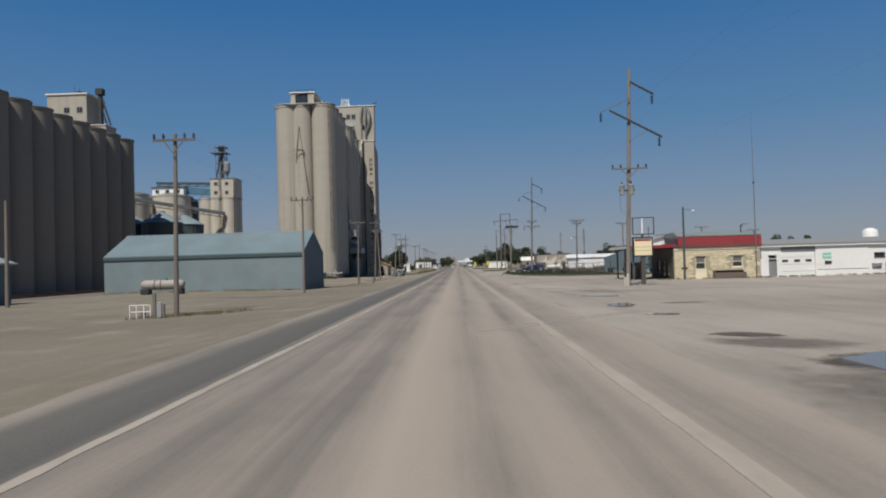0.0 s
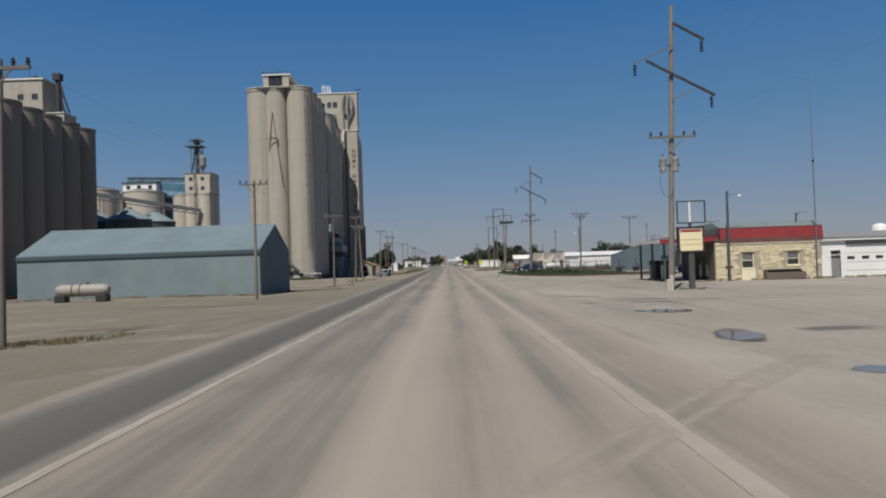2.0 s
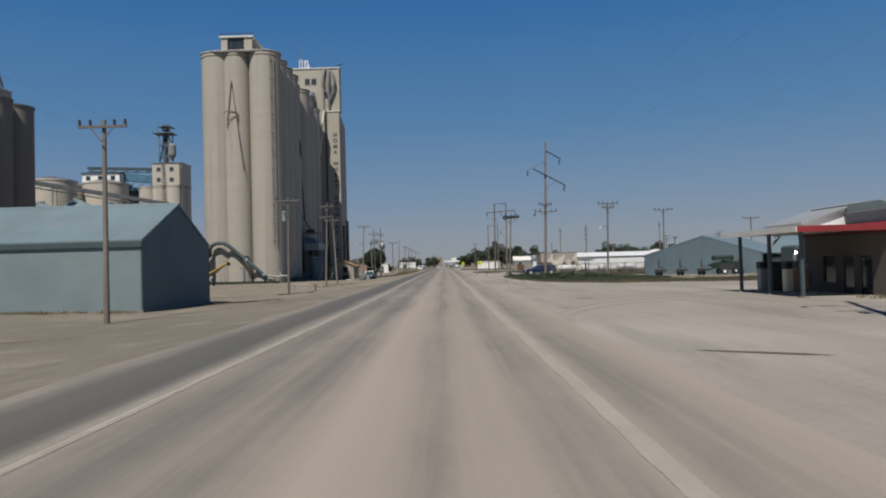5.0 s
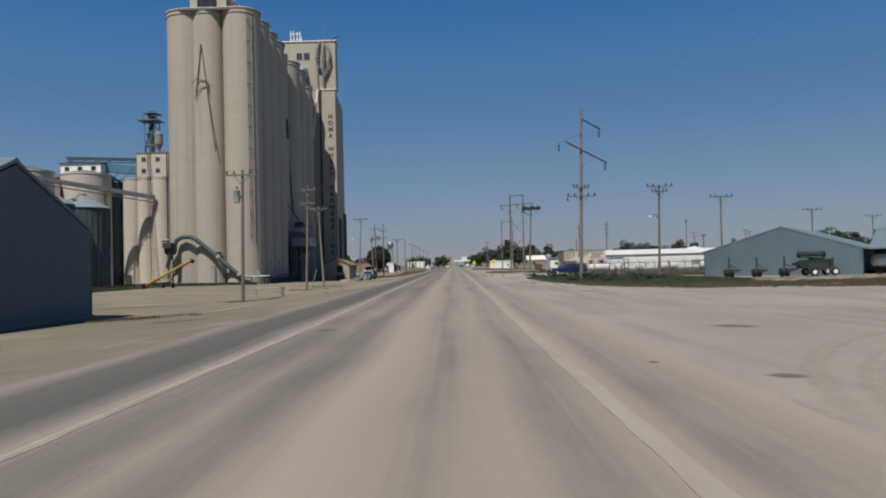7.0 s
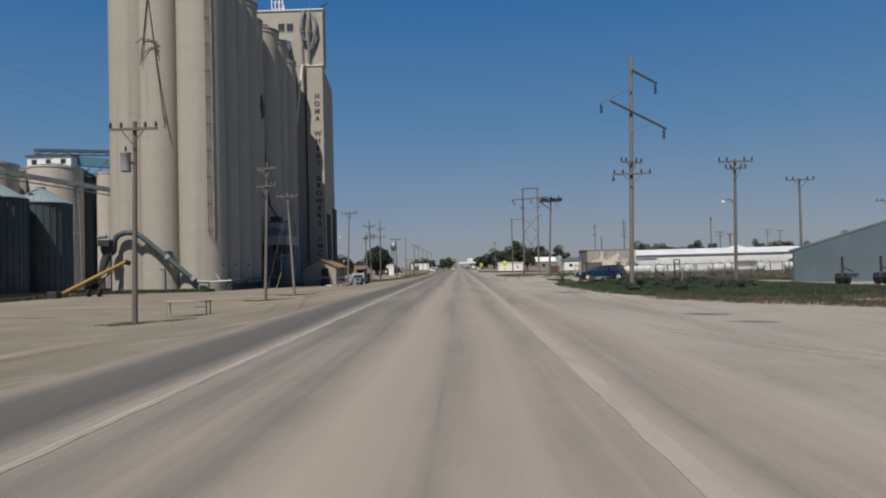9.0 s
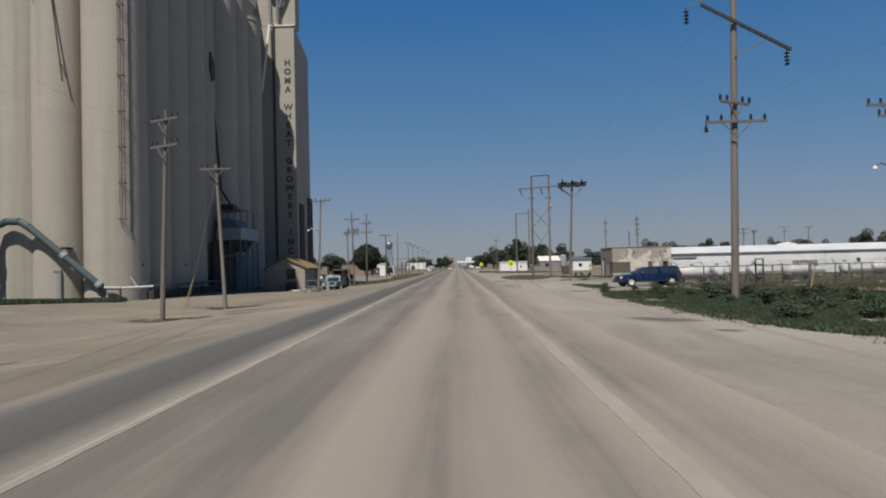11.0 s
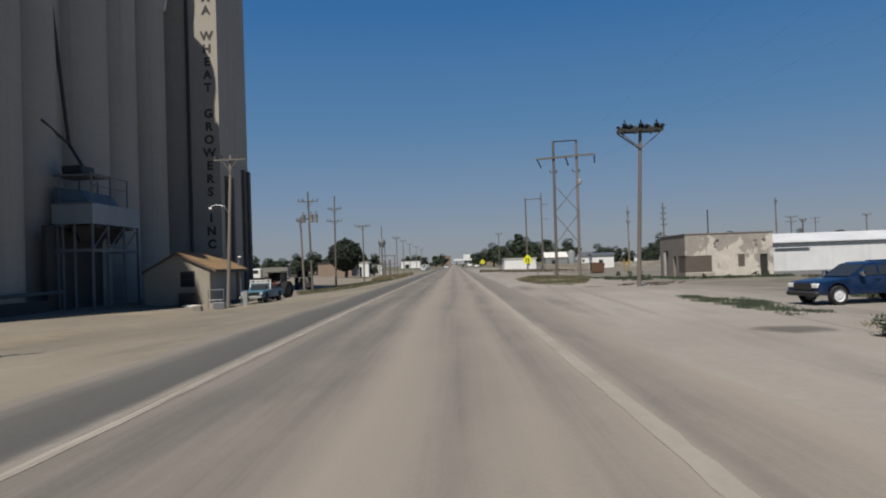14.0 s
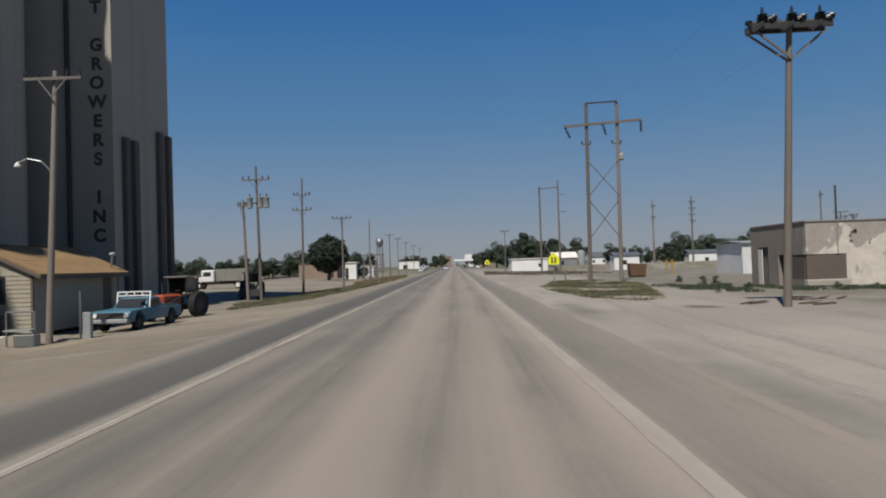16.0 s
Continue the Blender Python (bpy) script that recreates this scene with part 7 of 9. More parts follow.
    lg = thing("foot_ledge", (0, 0, 0), "low dark concrete ledge at the silo foot", "ledge")
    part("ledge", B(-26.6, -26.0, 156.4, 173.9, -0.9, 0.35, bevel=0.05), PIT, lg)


PIT = surf("dark_concrete", (0.1, 0.095, 0.085), 0.3, 0.8, 6, 0.95)


def railway():
    """Ballast, sleepers and rails between the yards."""
    for cx in (-42.6, -48.0):
        bed = bmesh.new()
        z = gz(cx, 150)
        prism(bed, [(cx - 2.2, z - 0.25), (cx - 1.5, z + 0.18), (cx + 1.5, z + 0.18), (cx + 2.2, z - 0.25)], 'y', 20, 420)
        tr = thing("railway_track", (0, 0, 0), "rusty railway track on dark ballast", "railway track", "railway tracks")
        part("ballast", bed, BALLAST, tr)
        tie = B(-1.25, 1.25, -0.11, 0.11, 0, 0.12)
        me = bpy.data.meshes.new("sleeper")
        tie.to_mesh(me)
        tie.free()
        me.materials.append(WOOD_GREY)
        for k in range(140):
            ob = new("sleeper", me)
            ob.parent = tr
            ob.location = (cx, 95 + k * 0.62, z + 0.13)
        for dx in (-0.72, 0.72):
            part("rail", prism(bmesh.new(), [(cx + dx - 0.07, z + 0.25), (cx + dx + 0.07, z + 0.25), (cx + dx + 0.02, z + 0.29), (cx + dx + 0.036, z + 0.41), (cx + dx - 0.036, z + 0.41), (cx + dx - 0.02, z + 0.29)], 'y', 20, 420), RUST, tr)
    rc = thing("flat_wagon", (-51.5, 205, gz(-48, 200)), "dark empty flat railway wagon", "railway wagon")
    part("deck", B(-1.4, 1.4, -12, 12, 1.05, 1.35), DARK, rc)
    for y in (-9, 9):
        part("bogie", B(-1.1, 1.1, y - 1.2, y + 1.2, 0.3, 1.0, bevel=0.1), RUST, rc)


def propane_tank():
    t = thing("propane_tank", (-31.0, 73.7, gz(-31, 74)), "rusty white propane tank on dark skids", "tank")
    part("tank", lathe(bmesh.new(), [(0.03, -2.3), (0.3, -2.24), (0.47, -2.05), (0.52, -1.75), (0.52, 1.75), (0.47, 2.05), (0.3, 2.24), (0.03, 2.3)], 24, (0, 0, 0.98), 'X'),
         surf("chalky_white_tank", (0.46, 0.44, 0.39), 0.12, 0.8, 5, 0.6, stain=(0.32, 0.2, 0.12), stain_scale=0.8, stain_cut=0.56, bump=0.05), t, smooth=True)
    for x in (-0.75, -0.1):
        part("strap", lathe(bmesh.new(), [(0.5, -0.06), (0.535, -0.05), (0.535, 0.05), (0.5, 0.06)], 24, (x, 0, 0.98), 'X'), RUST, t)
    for x in (-1.75, 1.75):
        part("saddle", B(x - 0.5, x + 0.4, -0.45, 0.45, 0, 0.62, bevel=0.05), DARK, t)
    part("valve_dome", lathe(bmesh.new(), [(0.16, 1.48), (0.16, 1.62), (0.08, 1.66)], 12, (0.4, 0, 0)), RUST, t)


YELLOW_PALE = surf("pale_yellow_plastic", (0.55, 0.46, 0.16), 0.1, rough=0.5, bump=0)
TABLE = surf("cream_table_paint", (0.5, 0.46, 0.38), 0.15, rough=0.7)


def pole_boxes():
    """Posts and meter boxes at the feet of two poles."""
    f = thing("pipe_guard", (-16.9, 37.2, gz(-17, 37)), "small white pipe guard round a valve", "railing")
    for x in (-0.55, -0.2, 0.2, 0.55):
        part("upright", rod(bmesh.new(), (x, 0, -0.1), (x, 0, 0.72), 0.035, seg=7), CAP, f)
    for z in (0.35, 0.7):
        part("bar", rod(bmesh.new(), (-0.55, 0, z), (0.55, 0, z), 0.03, seg=7), CAP, f)
    part("valve", lathe(bmesh.new(), [(0.12, 0), (0.12, 0.3), (0.18, 0.34), (0.18, 0.4)], 12, (0.05, 0.3, 0)), STEEL, f)
    for dx, h, w, m in ((0.75, 1.35, 0.09, WOOD_GREY), (1.0, 0.85, 0.13, CAN), (1.25, 0.75, 0.06, WOOD_GREY)):
        p = thing("marker_post", (-16.9 + dx, 37.25, gz(-16, 37)), "short grey marker post beside the pole", "post", "marker posts")
        part("shaft", B(-w, w, -0.06, 0.06, -0.1, h, bevel=0.015), m, p)
    r = thing("metal_rack", (-16.3, 176.9, gz(-16, 177)), "grey tubular rack with boxes beside the pole", "rack")
    for x in (-0.55, 0.55):
        part("upright", rod(bmesh.new(), (x, 0, -0.1), (x, 0, 1.35), 0.035, seg=7), STEEL, r)
    part("top_bar", rod(bmesh.new(), (-0.55, 0, 1.35), (0.55, 0, 1.35), 0.035, seg=7), STEEL, r)
    part("shelf", B(-0.5, 0.55, -0.3, 0.2, 0.62, 0.68), CAN, r)
    part("lower_box", B(-0.15, 0.65, -0.25, 0.25, 0.0, 0.5, bevel=0.04), STEEL, r)
    b = thing("meter_pedestal", (-14.95, 179.3, gz(-15, 179)), "grey metal meter pedestal by the roadside", "meter box")
    part("box", B(-0.17, 0.17, -0.12, 0.12, -0.1, 1.1, bevel=0.02), CAN, b)
    part("stake", B(-0.34, -0.28, -0.03, 0.03, -0.1, 2.0), CAP, b)
    s = thing("concrete_block", (-16.9, 175.0, gz(-17, 175)), "small grey concrete block in the dirt", "block")
    part("block", B(-0.28, 0.28, -0.2, 0.2, -0.05, 0.36, bevel=0.04), CONCRETE_DARK, s)
    t = thing("work_table", (-14.9, 115.3, gz(-15, 115)), "low cream work table on thin legs", "table")
    part("top", B(-1.25, 1.25, -0.35, 0.35, 0.8, 0.88, bevel=0.02), TABLE, t)
    for x in (-1.15, 1.15):
        for y in (-0.3, 0.3):
            part("leg", B(x - 0.028, x + 0.028, y - 0.028, y + 0.028, -0.1, 0.8), TABLE, t)
    part("cross_bar", B(-1.15, 1.15, -0.33, -0.27, 0.5, 0.55), TABLE, t)
    y = thing("guy_marker", (-15.9, 137.2, gz(-16, 137)), "yellow guy-wire guard beside the pole", "marker")
    part("guard", rod(bmesh.new(), (0, 0, -0.1), (0.75, 0.1, 2.3), 0.028, seg=8), YELLOW_PALE, y)
    part("wire", rod(bmesh.new(), (0.75, 0.1, 2.3), (1.9, -3.0, 9.6), 0.012, seg=5), STEEL, y)


def guy_guard(x, y, dx, h):
    """A guy-wire guard on the east side."""
    m = thing("guy_marker", (x, y, gz(x, y)), "yellow guy-wire guard in the weeds", "marker")
    part("guard", rod(bmesh.new(), (0, 0, -0.1), (dx, 0.1, h), 0.03, seg=8), YELLOW_PALE, m)


guy_guard(17.6, 131.0, 0.42, 1.6)


def edge_hut():
    """The corner of a grey hut with its pole, just inside the first view."""
    h = thing("grey_hut", (-37.4, 52.0, gz(-35, 52)), "grey-white metal hut beside a pole", "hut")
    part("wall", B(-4.0, 0.9, 0, 5, -0.2, 3.2), SHED_SHADED, h)
    part("roof", prism(bmesh.new(), [(-4.3, 3.2), (1.25, 3.2), (1.25, 3.35), (-1.5, 4.3), (-4.3, 3.35)], 'y', -0.4, 5.4), CAN, h)
    utility_pole(-33.2, 51.4, 7.9, 0.0, arms=(), r=0.14, label="short wooden pole beside the grey hut")


scale_house()
load_out()
base_conveyors()
railway()
propane_tank()
pole_boxes()
edge_hut()


# ---- vehicles ----
def paint(name, col, rough=0.3):
    m, n, l, b = nodes_of(name)
    pos = n.new("ShaderNodeNewGeometry").outputs["Position"]
    dust = noise_at(n, l, pos, 2.0, 5, 0.6)
    l.new(mixc(n, l, ramp(n, l, dust, [(0.45, (0, 0, 0)), (0.8, (0.1,) * 3)]), col, (0.22, 0.19, 0.16)), b.inputs["Base Color"])
    b.inputs["Roughness"].default_value = rough
    b.inputs["Coat Weight"].default_value = 0.12
    return m


NAVY = paint("navy_car_paint", (0.004, 0.018, 0.06))
TEAL = paint("faded_blue_paint", (0.04, 0.13, 0.19), 0.5)
SILVER = paint("silver_car_paint", (0.42, 0.46, 0.5))
OFFWHITE = paint("truck_white_paint", (0.68, 0.68, 0.66), 0.4)
RIM = plain("alloy_rim", (0.6, 0.61, 0.62), 0.35)
TAIL = plain("red_lens", (0.35, 0.02, 0.02), 0.2)
LENS = plain("clear_lens", (0.75, 0.75, 0.72), 0.1)
ORANGE_TR = paint("orange_tractor_paint", (0.3, 0.06, 0.022), 0.5)


def wheel(parent, x, y, r, w, rim=CHROME, rim_label=""):
    """A tyre with rounded shoulders, and a dished rim inside it. The axle runs along y."""
    t = part("tyre", lathe(bmesh.new(), [(r * 0.6, -w * 0.15), (r * 0.64, -w / 2), (r * 0.93, -w / 2), (r, -w * 0.3), (r, w * 0.3), (r * 0.93, w / 2), (r * 0.64, w / 2), (r * 0.6, w * 0.15)], 24, (x, y, r), 'Y'), RUBBER, parent)
    part("rim", lathe(bmesh.new(), [(0.03, -w * 0.4), (r * 0.3, -w * 0.42), (r * 0.55, -w * 0.3), (r * 0.63, -w * 0.5), (r * 0.63, w * 0.5), (r * 0.55, w * 0.3), (r * 0.3, w * 0.42), (0.03, w * 0.4)], 20, (x, y, r), 'Y'), rim, t, rim_label)


def body_shell(prof, half, tuck=0.06, bevel=0.05):
    """A body from its side outline (x, z), carried across, with the upper edges drawn in."""
    bm = prism(bmesh.new(), prof, 'y', -half, half)
    zs = [p[1] for p in prof]
    lo, hi = min(zs), max(zs)
    for v in bm.verts:
        f = (v.co.z - lo) / max(0.01, hi - lo)
        v.co.y *= 1 - tuck * max(0, f)
    bmesh.ops.recalc_face_normals(bm, faces=bm.faces)
    es = [e for e in bm.edges if len(e.link_faces) == 2 and e.calc_face_angle(0) > 0.3]
    bmesh.ops.bevel(bm, geom=es, offset=bevel, segments=2, profile=0.6, affect='EDGES')
    return bm


def arch(xc, r, z0, n=7):
    """Points of a wheel arch from front to back along the sill."""
    return [(xc - r * math.cos(math.pi * k / (n - 1)), z0 + r * math.sin(math.pi * k / (n - 1))) for k in range(n)]


def big_pickup():
    """The navy pickup with a camper shell; it looks along -x."""
    v = thing("pickup_truck", (16.3, 155.5, gz(16.3, 155.5)), "dark navy blue pickup with a camper shell", "pickup truck", turn=10)
    low = [(-2.55, 0.42)] + arch(-1.8, 0.46, 0.38) + arch(1.75, 0.46, 0.38) + [(2.6, 0.45), (2.68, 1.02), (-0.9, 1.05), (-1.6, 1.0), (-2.45, 0.9), (-2.6, 0.78), (-2.62, 0.5)]
    part("body", body_shell(low, 0.93, 0.05, 0.06), NAVY, v, smooth=True)
    part("cab", body_shell([(-1.2, 1.0), (0.72, 1.0), (0.68, 1.57), (0.3, 1.6), (-0.15, 1.58), (-0.45, 1.5)], 0.84, 0.16, 0.05), NAVY, v, smooth=True)
    part("camper_shell", body_shell([(0.76, 1.0), (2.66, 1.0), (2.42, 1.58), (2.2, 1.64), (0.72, 1.63)], 0.88, 0.14, 0.06), NAVY, v, "navy camper shell", smooth=True)
    part("windscreen", prism(bmesh.new(), [(-1.17, 1.07), (-1.13, 1.05), (-0.48, 1.47), (-0.52, 1.49)], 'y', -0.66, 0.66), GLASS, v)
    for s in (-1, 1):
        for a, b, cut in ((-0.82, -0.08, 0.34), (0.0, 0.6, 0.02), (0.92, 1.6, 0.03), (1.68, 2.4, 0.02)):
            pts = [(a, 1.09), (b, 1.09), (b - (0.14 if b > 2 else 0.02), 1.45), (a + cut, 1.45)]
            bm = prism(bmesh.new(), pts, 'y', -0.012, 0.012)
            half = 0.84 if a < 0.8 else 0.88
            for w in bm.verts:
                f = (w.co.z - 1.0) / 0.6
                w.co.y += s * half * (1 - (0.16 if a < 0.8 else 0.14) * f) + s * 0.006
            part("side_window", bm, GLASS, v)
        part("mirror", B(min(-0.95, -0.75), -0.75, min(s * 0.92, s * 1.12), max(s * 0.92, s * 1.12), 1.08, 1.26, bevel=0.04), CHROME, v)
        part("headlight", B(-2.64, -2.5, min(s * 0.5, s * 0.86), max(s * 0.5, s * 0.86), 0.66, 0.84, bevel=0.03), LENS, v)
        part("tail_light", B(2.6, 2.71, min(s * 0.76, s * 0.9), max(s * 0.76, s * 0.9), 0.62, 0.98, bevel=0.02), TAIL, v)
        for x in (-1.8, 1.75):
            wheel(v, x, s * 0.84, 0.37, 0.24, RIM, "bright alloy rim")
        for x in (-0.2, 0.42):
            part("door_handle", B(x, x + 0.16, min(s * 0.9, s * 0.925), max(s * 0.9, s * 0.925), 0.9, 0.94), CHROME, v)
    part("grille", B(-2.66, -2.6, -0.48, 0.48, 0.6, 0.84), DARK, v)
    part("bumper", B(-2.72, -2.55, -0.9, 0.9, 0.36, 0.54, bevel=0.05), DARK, v, "dark painted bumper")
    part("rear_bumper", B(2.6, 2.76, -0.9, 0.9, 0.38, 0.54, bevel=0.04), CHROME, v)


def old_pickup():
    """The faded blue pickup facing south beside the weigh house."""
    v = thing("pickup_truck", (-15.05, 184.4, gz(-15, 184)), "faded blue old pickup with a white cab rack", "pickup truck", turn=86)
    low = [(-2.55, 0.48)] + arch(-1.7, 0.46, 0.45) + arch(1.5, 0.46, 0.45) + [(2.5, 0.5), (2.52, 1.0), (-0.75, 1.04), (-2.45, 0.98), (-2.58, 0.85)]
    part("body", body_shell(low, 0.95, 0.04), TEAL, v, smooth=True)
    part("cab", body_shell([(-0.95, 1.0), (0.75, 1.0), (0.6, 1.5), (-0.5, 1.52)], 0.82, 0.14), TEAL, v, smooth=True)
    part("windscreen", prism(bmesh.new(), [(-0.97, 1.06), (-0.94, 1.06), (-0.56, 1.46), (-0.6, 1.46)], 'y', -0.68, 0.68), GLASS, v)
    part("bumper", B(-2.72, -2.55, -0.95, 0.95, 0.42, 0.62, bevel=0.04), CAN, v, "grey steel bumper")
    part("grille", B(-2.6, -2.54, -0.62, 0.62, 0.64, 0.9), DARK, v)
    for s in (-1, 1):
        part("headlight", rod(bmesh.new(), (-2.56, s * 0.74, 0.78), (-2.62, s * 0.74, 0.78), 0.1, seg=14), LENS, v)
        wheel(v, -1.7, s * 0.8, 0.36, 0.24, DARK)
        wheel(v, 1.5, s * 0.8, 0.36, 0.24, DARK)
        bm = prism(bmesh.new(), [(-0.68, 1.06), (0.5, 1.06), (0.42, 1.42), (-0.4, 1.42)], 'y', 0, 0.02)
        bmesh.ops.transform(bm, matrix=Matrix.Translation((0, s * 0.795 - 0.01, 0)), verts=bm.verts)
        part("side_window", bm, GLASS, v)
    part("bed_floor", B(0.9, 2.5, -0.85, 0.85, 1.0, 1.06), DARK, v)
    rk = bmesh.new()
    for y in (-0.82, 0.82):
        beam(rk, (-0.6, y, 1.0), (-0.45, y, 1.78), 0.06, 0.06)
    for z in (1.6, 1.78):
        beam(rk, (-0.45, -0.85, z), (-0.45, 0.85, z), 0.06, 0.06)
    for y in (-0.4, 0, 0.4):
        beam(rk, (-0.45, y, 1.6), (-0.45, y, 1.78), 0.05, 0.05)
    part("cab_rack", rk, WHITE, v, "white steel cab rack")


def tractor(x, y, body, label, turn=0.0, cab=True):
    t = thing("tractor", (x, y, gz(x, y)), label, "tractor", "tractors", turn=turn)
    part("hood", B(-1.9, -0.2, -0.38, 0.38, 0.85, 1.45, bevel=0.1), body, t)
    part("chassis", B(-1.8, 1.0, -0.25, 0.25, 0.5, 0.85), DARK, t)
    part("rear_fender", B(0.1, 1.2, -0.95, -0.55, 1.25, 1.5, bevel=0.05), DARK, t)
    part("rear_fender", B(0.1, 1.2, 0.55, 0.95, 1.25, 1.5, bevel=0.05), DARK, t)
    for s in (-1, 1):
        wheel(t, 0.65, s * 0.85, 0.78, 0.42, DARK)
        wheel(t, -1.5, s * 0.7, 0.42, 0.25, DARK)
    part("seat", B(0.3, 0.75, -0.25, 0.25, 1.15, 1.3, bevel=0.04), DARK, t)
    part("steering_wheel", lathe(bmesh.new(), [(0.16, 0), (0.2, 0.02), (0.16, 0.04)], 14, (-0.1, 0, 1.6)), DARK, t)
    part("exhaust", rod(bmesh.new(), (-1.2, 0.2, 1.4), (-1.2, 0.2, 2.1), 0.05, seg=8), DARK, t)
    if cab:
        for sx, sy in ((-0.1, -0.6), (-0.1, 0.6), (1.0, -0.6), (1.0, 0.6)):
            part("cab_post", B(sx - 0.04, sx + 0.04, sy - 0.04, sy + 0.04, 1.3, 2.35), DARK, t)
        part("cab_roof", B(-0.3, 1.2, -0.8, 0.8, 2.35, 2.47, bevel=0.04), WOOD_GREY, t, "dusty grey cab roof")
        part("rear_pane", B(0.98, 1.02, -0.56, 0.56, 1.5, 2.33), GLASS, t)
        for sy in (-0.6, 0.6):
            part("side_pane", B(-0.06, 0.96, sy - 0.015, sy + 0.015, 1.5, 2.33), GLASS, t)
    arms = bmesh.new()
    for s in (-0.55, 0.55):
        beam(arms, (-0.2, s, 1.35), (-2.2, s, 0.75), 0.12, 0.14)
    part("loader_arms", arms, DARK, t)
    part("bucket", prism(bmesh.new(), [(-2.2, 0.3), (-2.75, 0.3), (-2.85, 0.36), (-2.3, 0.42), (-2.25, 0.95), (-2.2, 0.95)], 'y', -0.9, 0.9), DARK, t)


def grain_truck(x, y):
    v = thing("grain_truck", (x, y, gz(x, y)), "white grain truck with a grey box body", "truck")
    part("chassis", B(-3.0, 3.4, -0.45, 0.45, 0.6, 0.85), DARK, v)
    part("cab", B(-2.6, -0.9, -1.05, 1.05, 0.9, 2.45, bevel=0.12), OFFWHITE, v)
    part("hood", B(-3.9, -2.6, -0.85, 0.85, 0.75, 1.6, bevel=0.15), OFFWHITE, v)
    part("windscreen", B(-2.63, -2.58, -0.9, 0.9, 1.65, 2.25), GLASS, v)
    part("side_window", B(-2.3, -1.3, -1.07, -1.045, 1.65, 2.2), GLASS, v)
    part("grille", B(-3.96, -3.9, -0.5, 0.5, 0.85, 1.45), DARK, v)
    part("bumper", B(-4.1, -3.92, -1.1, 1.1, 0.45, 0.72), OFFWHITE, v)
    part("box", B(-0.6, 3.5, -1.15, 1.15, 1.0, 2.55, bevel=0.04), surf("grey_box_body", (0.32, 0.31, 0.27), 0.15, rough=0.8), v, "weathered grey grain box")
    for k in range(5):
        part("box_stake", B(-0.5 + 0.95 * k, -0.4 + 0.95 * k, -1.2, -1.155, 1.0, 2.55), GREY_PAINT, v)
    for s in (-1, 1):
        wheel(v, -3.0, s * 0.95, 0.48, 0.28, OFFWHITE)
        wheel(v, 2.2, s * 0.95, 0.48, 0.4, OFFWHITE)
        part("headlight", rod(bmesh.new(), (-3.9, s * 0.65, 1.1), (-3.97, s * 0.65, 1.1), 0.12, seg=12), LENS, v)


def sedan(x, y, material, label, turn=0.0):
    v = thing("car", (x, y, gz(x, y) if abs(x) > 6 else 0.0), label, "car", "cars", turn=turn)
    low = [(-2.2, 0.35)] + arch(-1.35, 0.38, 0.33) + arch(1.35, 0.38, 0.33) + [(2.2, 0.38), (2.2, 0.9), (1.3, 0.95), (-1.0, 0.92), (-2.1, 0.75)]
    part("body", body_shell(low, 0.88, 0.05), material, v, smooth=True)
    part("roof", body_shell([(-1.1, 0.9), (1.6, 0.92), (0.95, 1.38), (-0.3, 1.38)], 0.76, 0.16), material, v, smooth=True)
    part("windscreen", prism(bmesh.new(), [(-1.09, 0.96), (-1.05, 0.94), (-0.36, 1.33), (-0.4, 1.35)], 'y', -0.62, 0.62), GLASS, v)
    part("rear_window", prism(bmesh.new(), [(1.02, 1.34), (1.05, 1.33), (1.58, 0.97), (1.55, 0.95)], 'y', -0.6, 0.6), GLASS, v)
    for s in (-1, 1):
        wheel(v, -1.35, s * 0.76, 0.31, 0.2)
        wheel(v, 1.35, s * 0.76, 0.31, 0.2)
        part("headlight", B(-2.2, -2.1, s * 0.45, s * 0.78, 0.58, 0.72), LENS, v)
        part("tail_light", B(2.16, 2.23, s * 0.5, s * 0.8, 0.65, 0.82), TAIL, v)
    part("bumper", B(-2.27, -2.15, -0.82, 0.82, 0.35, 0.55, bevel=0.03), material, v)


big_pickup()
old_pickup()
tractor(-15.7, 191.0, ORANGE_TR, "old orange tractor with front loader and glazed cab", 75)
tractor(-18.2, 214.5, DARK, "dark tractor parked in shade behind the poles", 100)
grain_truck(-29.8, 242)
sedan(-2.6, 402, SILVER, "silver car far along the road", 90)
sedan(-26.0, 316, OFFWHITE, "white car parked beside a building", 20)
sedan(17.5, 340, OFFWHITE, "pale car parked by the trees", 10)
sedan(-40.0, 290, SILVER, "silver car parked on the far lot", 15)
sedan(4.5, 430, DARK, "dark car far along the road", 90)

def panel_van(x, y, turn, label):
    v = thing("panel_van", (x, y, gz(x, y) if abs(x) > 6 else 0.0), label, "van", "vans", turn=turn)
    low = [(-2.6, 0.4)] + arch(-1.7, 0.42, 0.38) + arch(1.6, 0.42, 0.38) + [(2.6, 0.42), (2.6, 2.2), (2.4, 2.35), (-1.0, 2.35), (-1.7, 1.5), (-2.5, 1.25), (-2.65, 0.9)]
    part("body", body_shell(low, 0.98, 0.06), OFFWHITE, v, smooth=True)
    part("windscreen", prism(bmesh.new(), [(-1.72, 1.5), (-1.68, 1.48), (-1.1, 2.2), (-1.14, 2.22)], 'y', -0.8, 0.8), GLASS, v)
    for s in (-1, 1):
        for wx in (-1.7, 1.6):
            wheel(v, wx, s * 0.84, 0.34, 0.22, RIM)
        part("headlight", B(-2.68, -2.6, min(s * 0.5, s * 0.85), max(s * 0.5, s * 0.85), 0.8, 1.0), LENS, v)


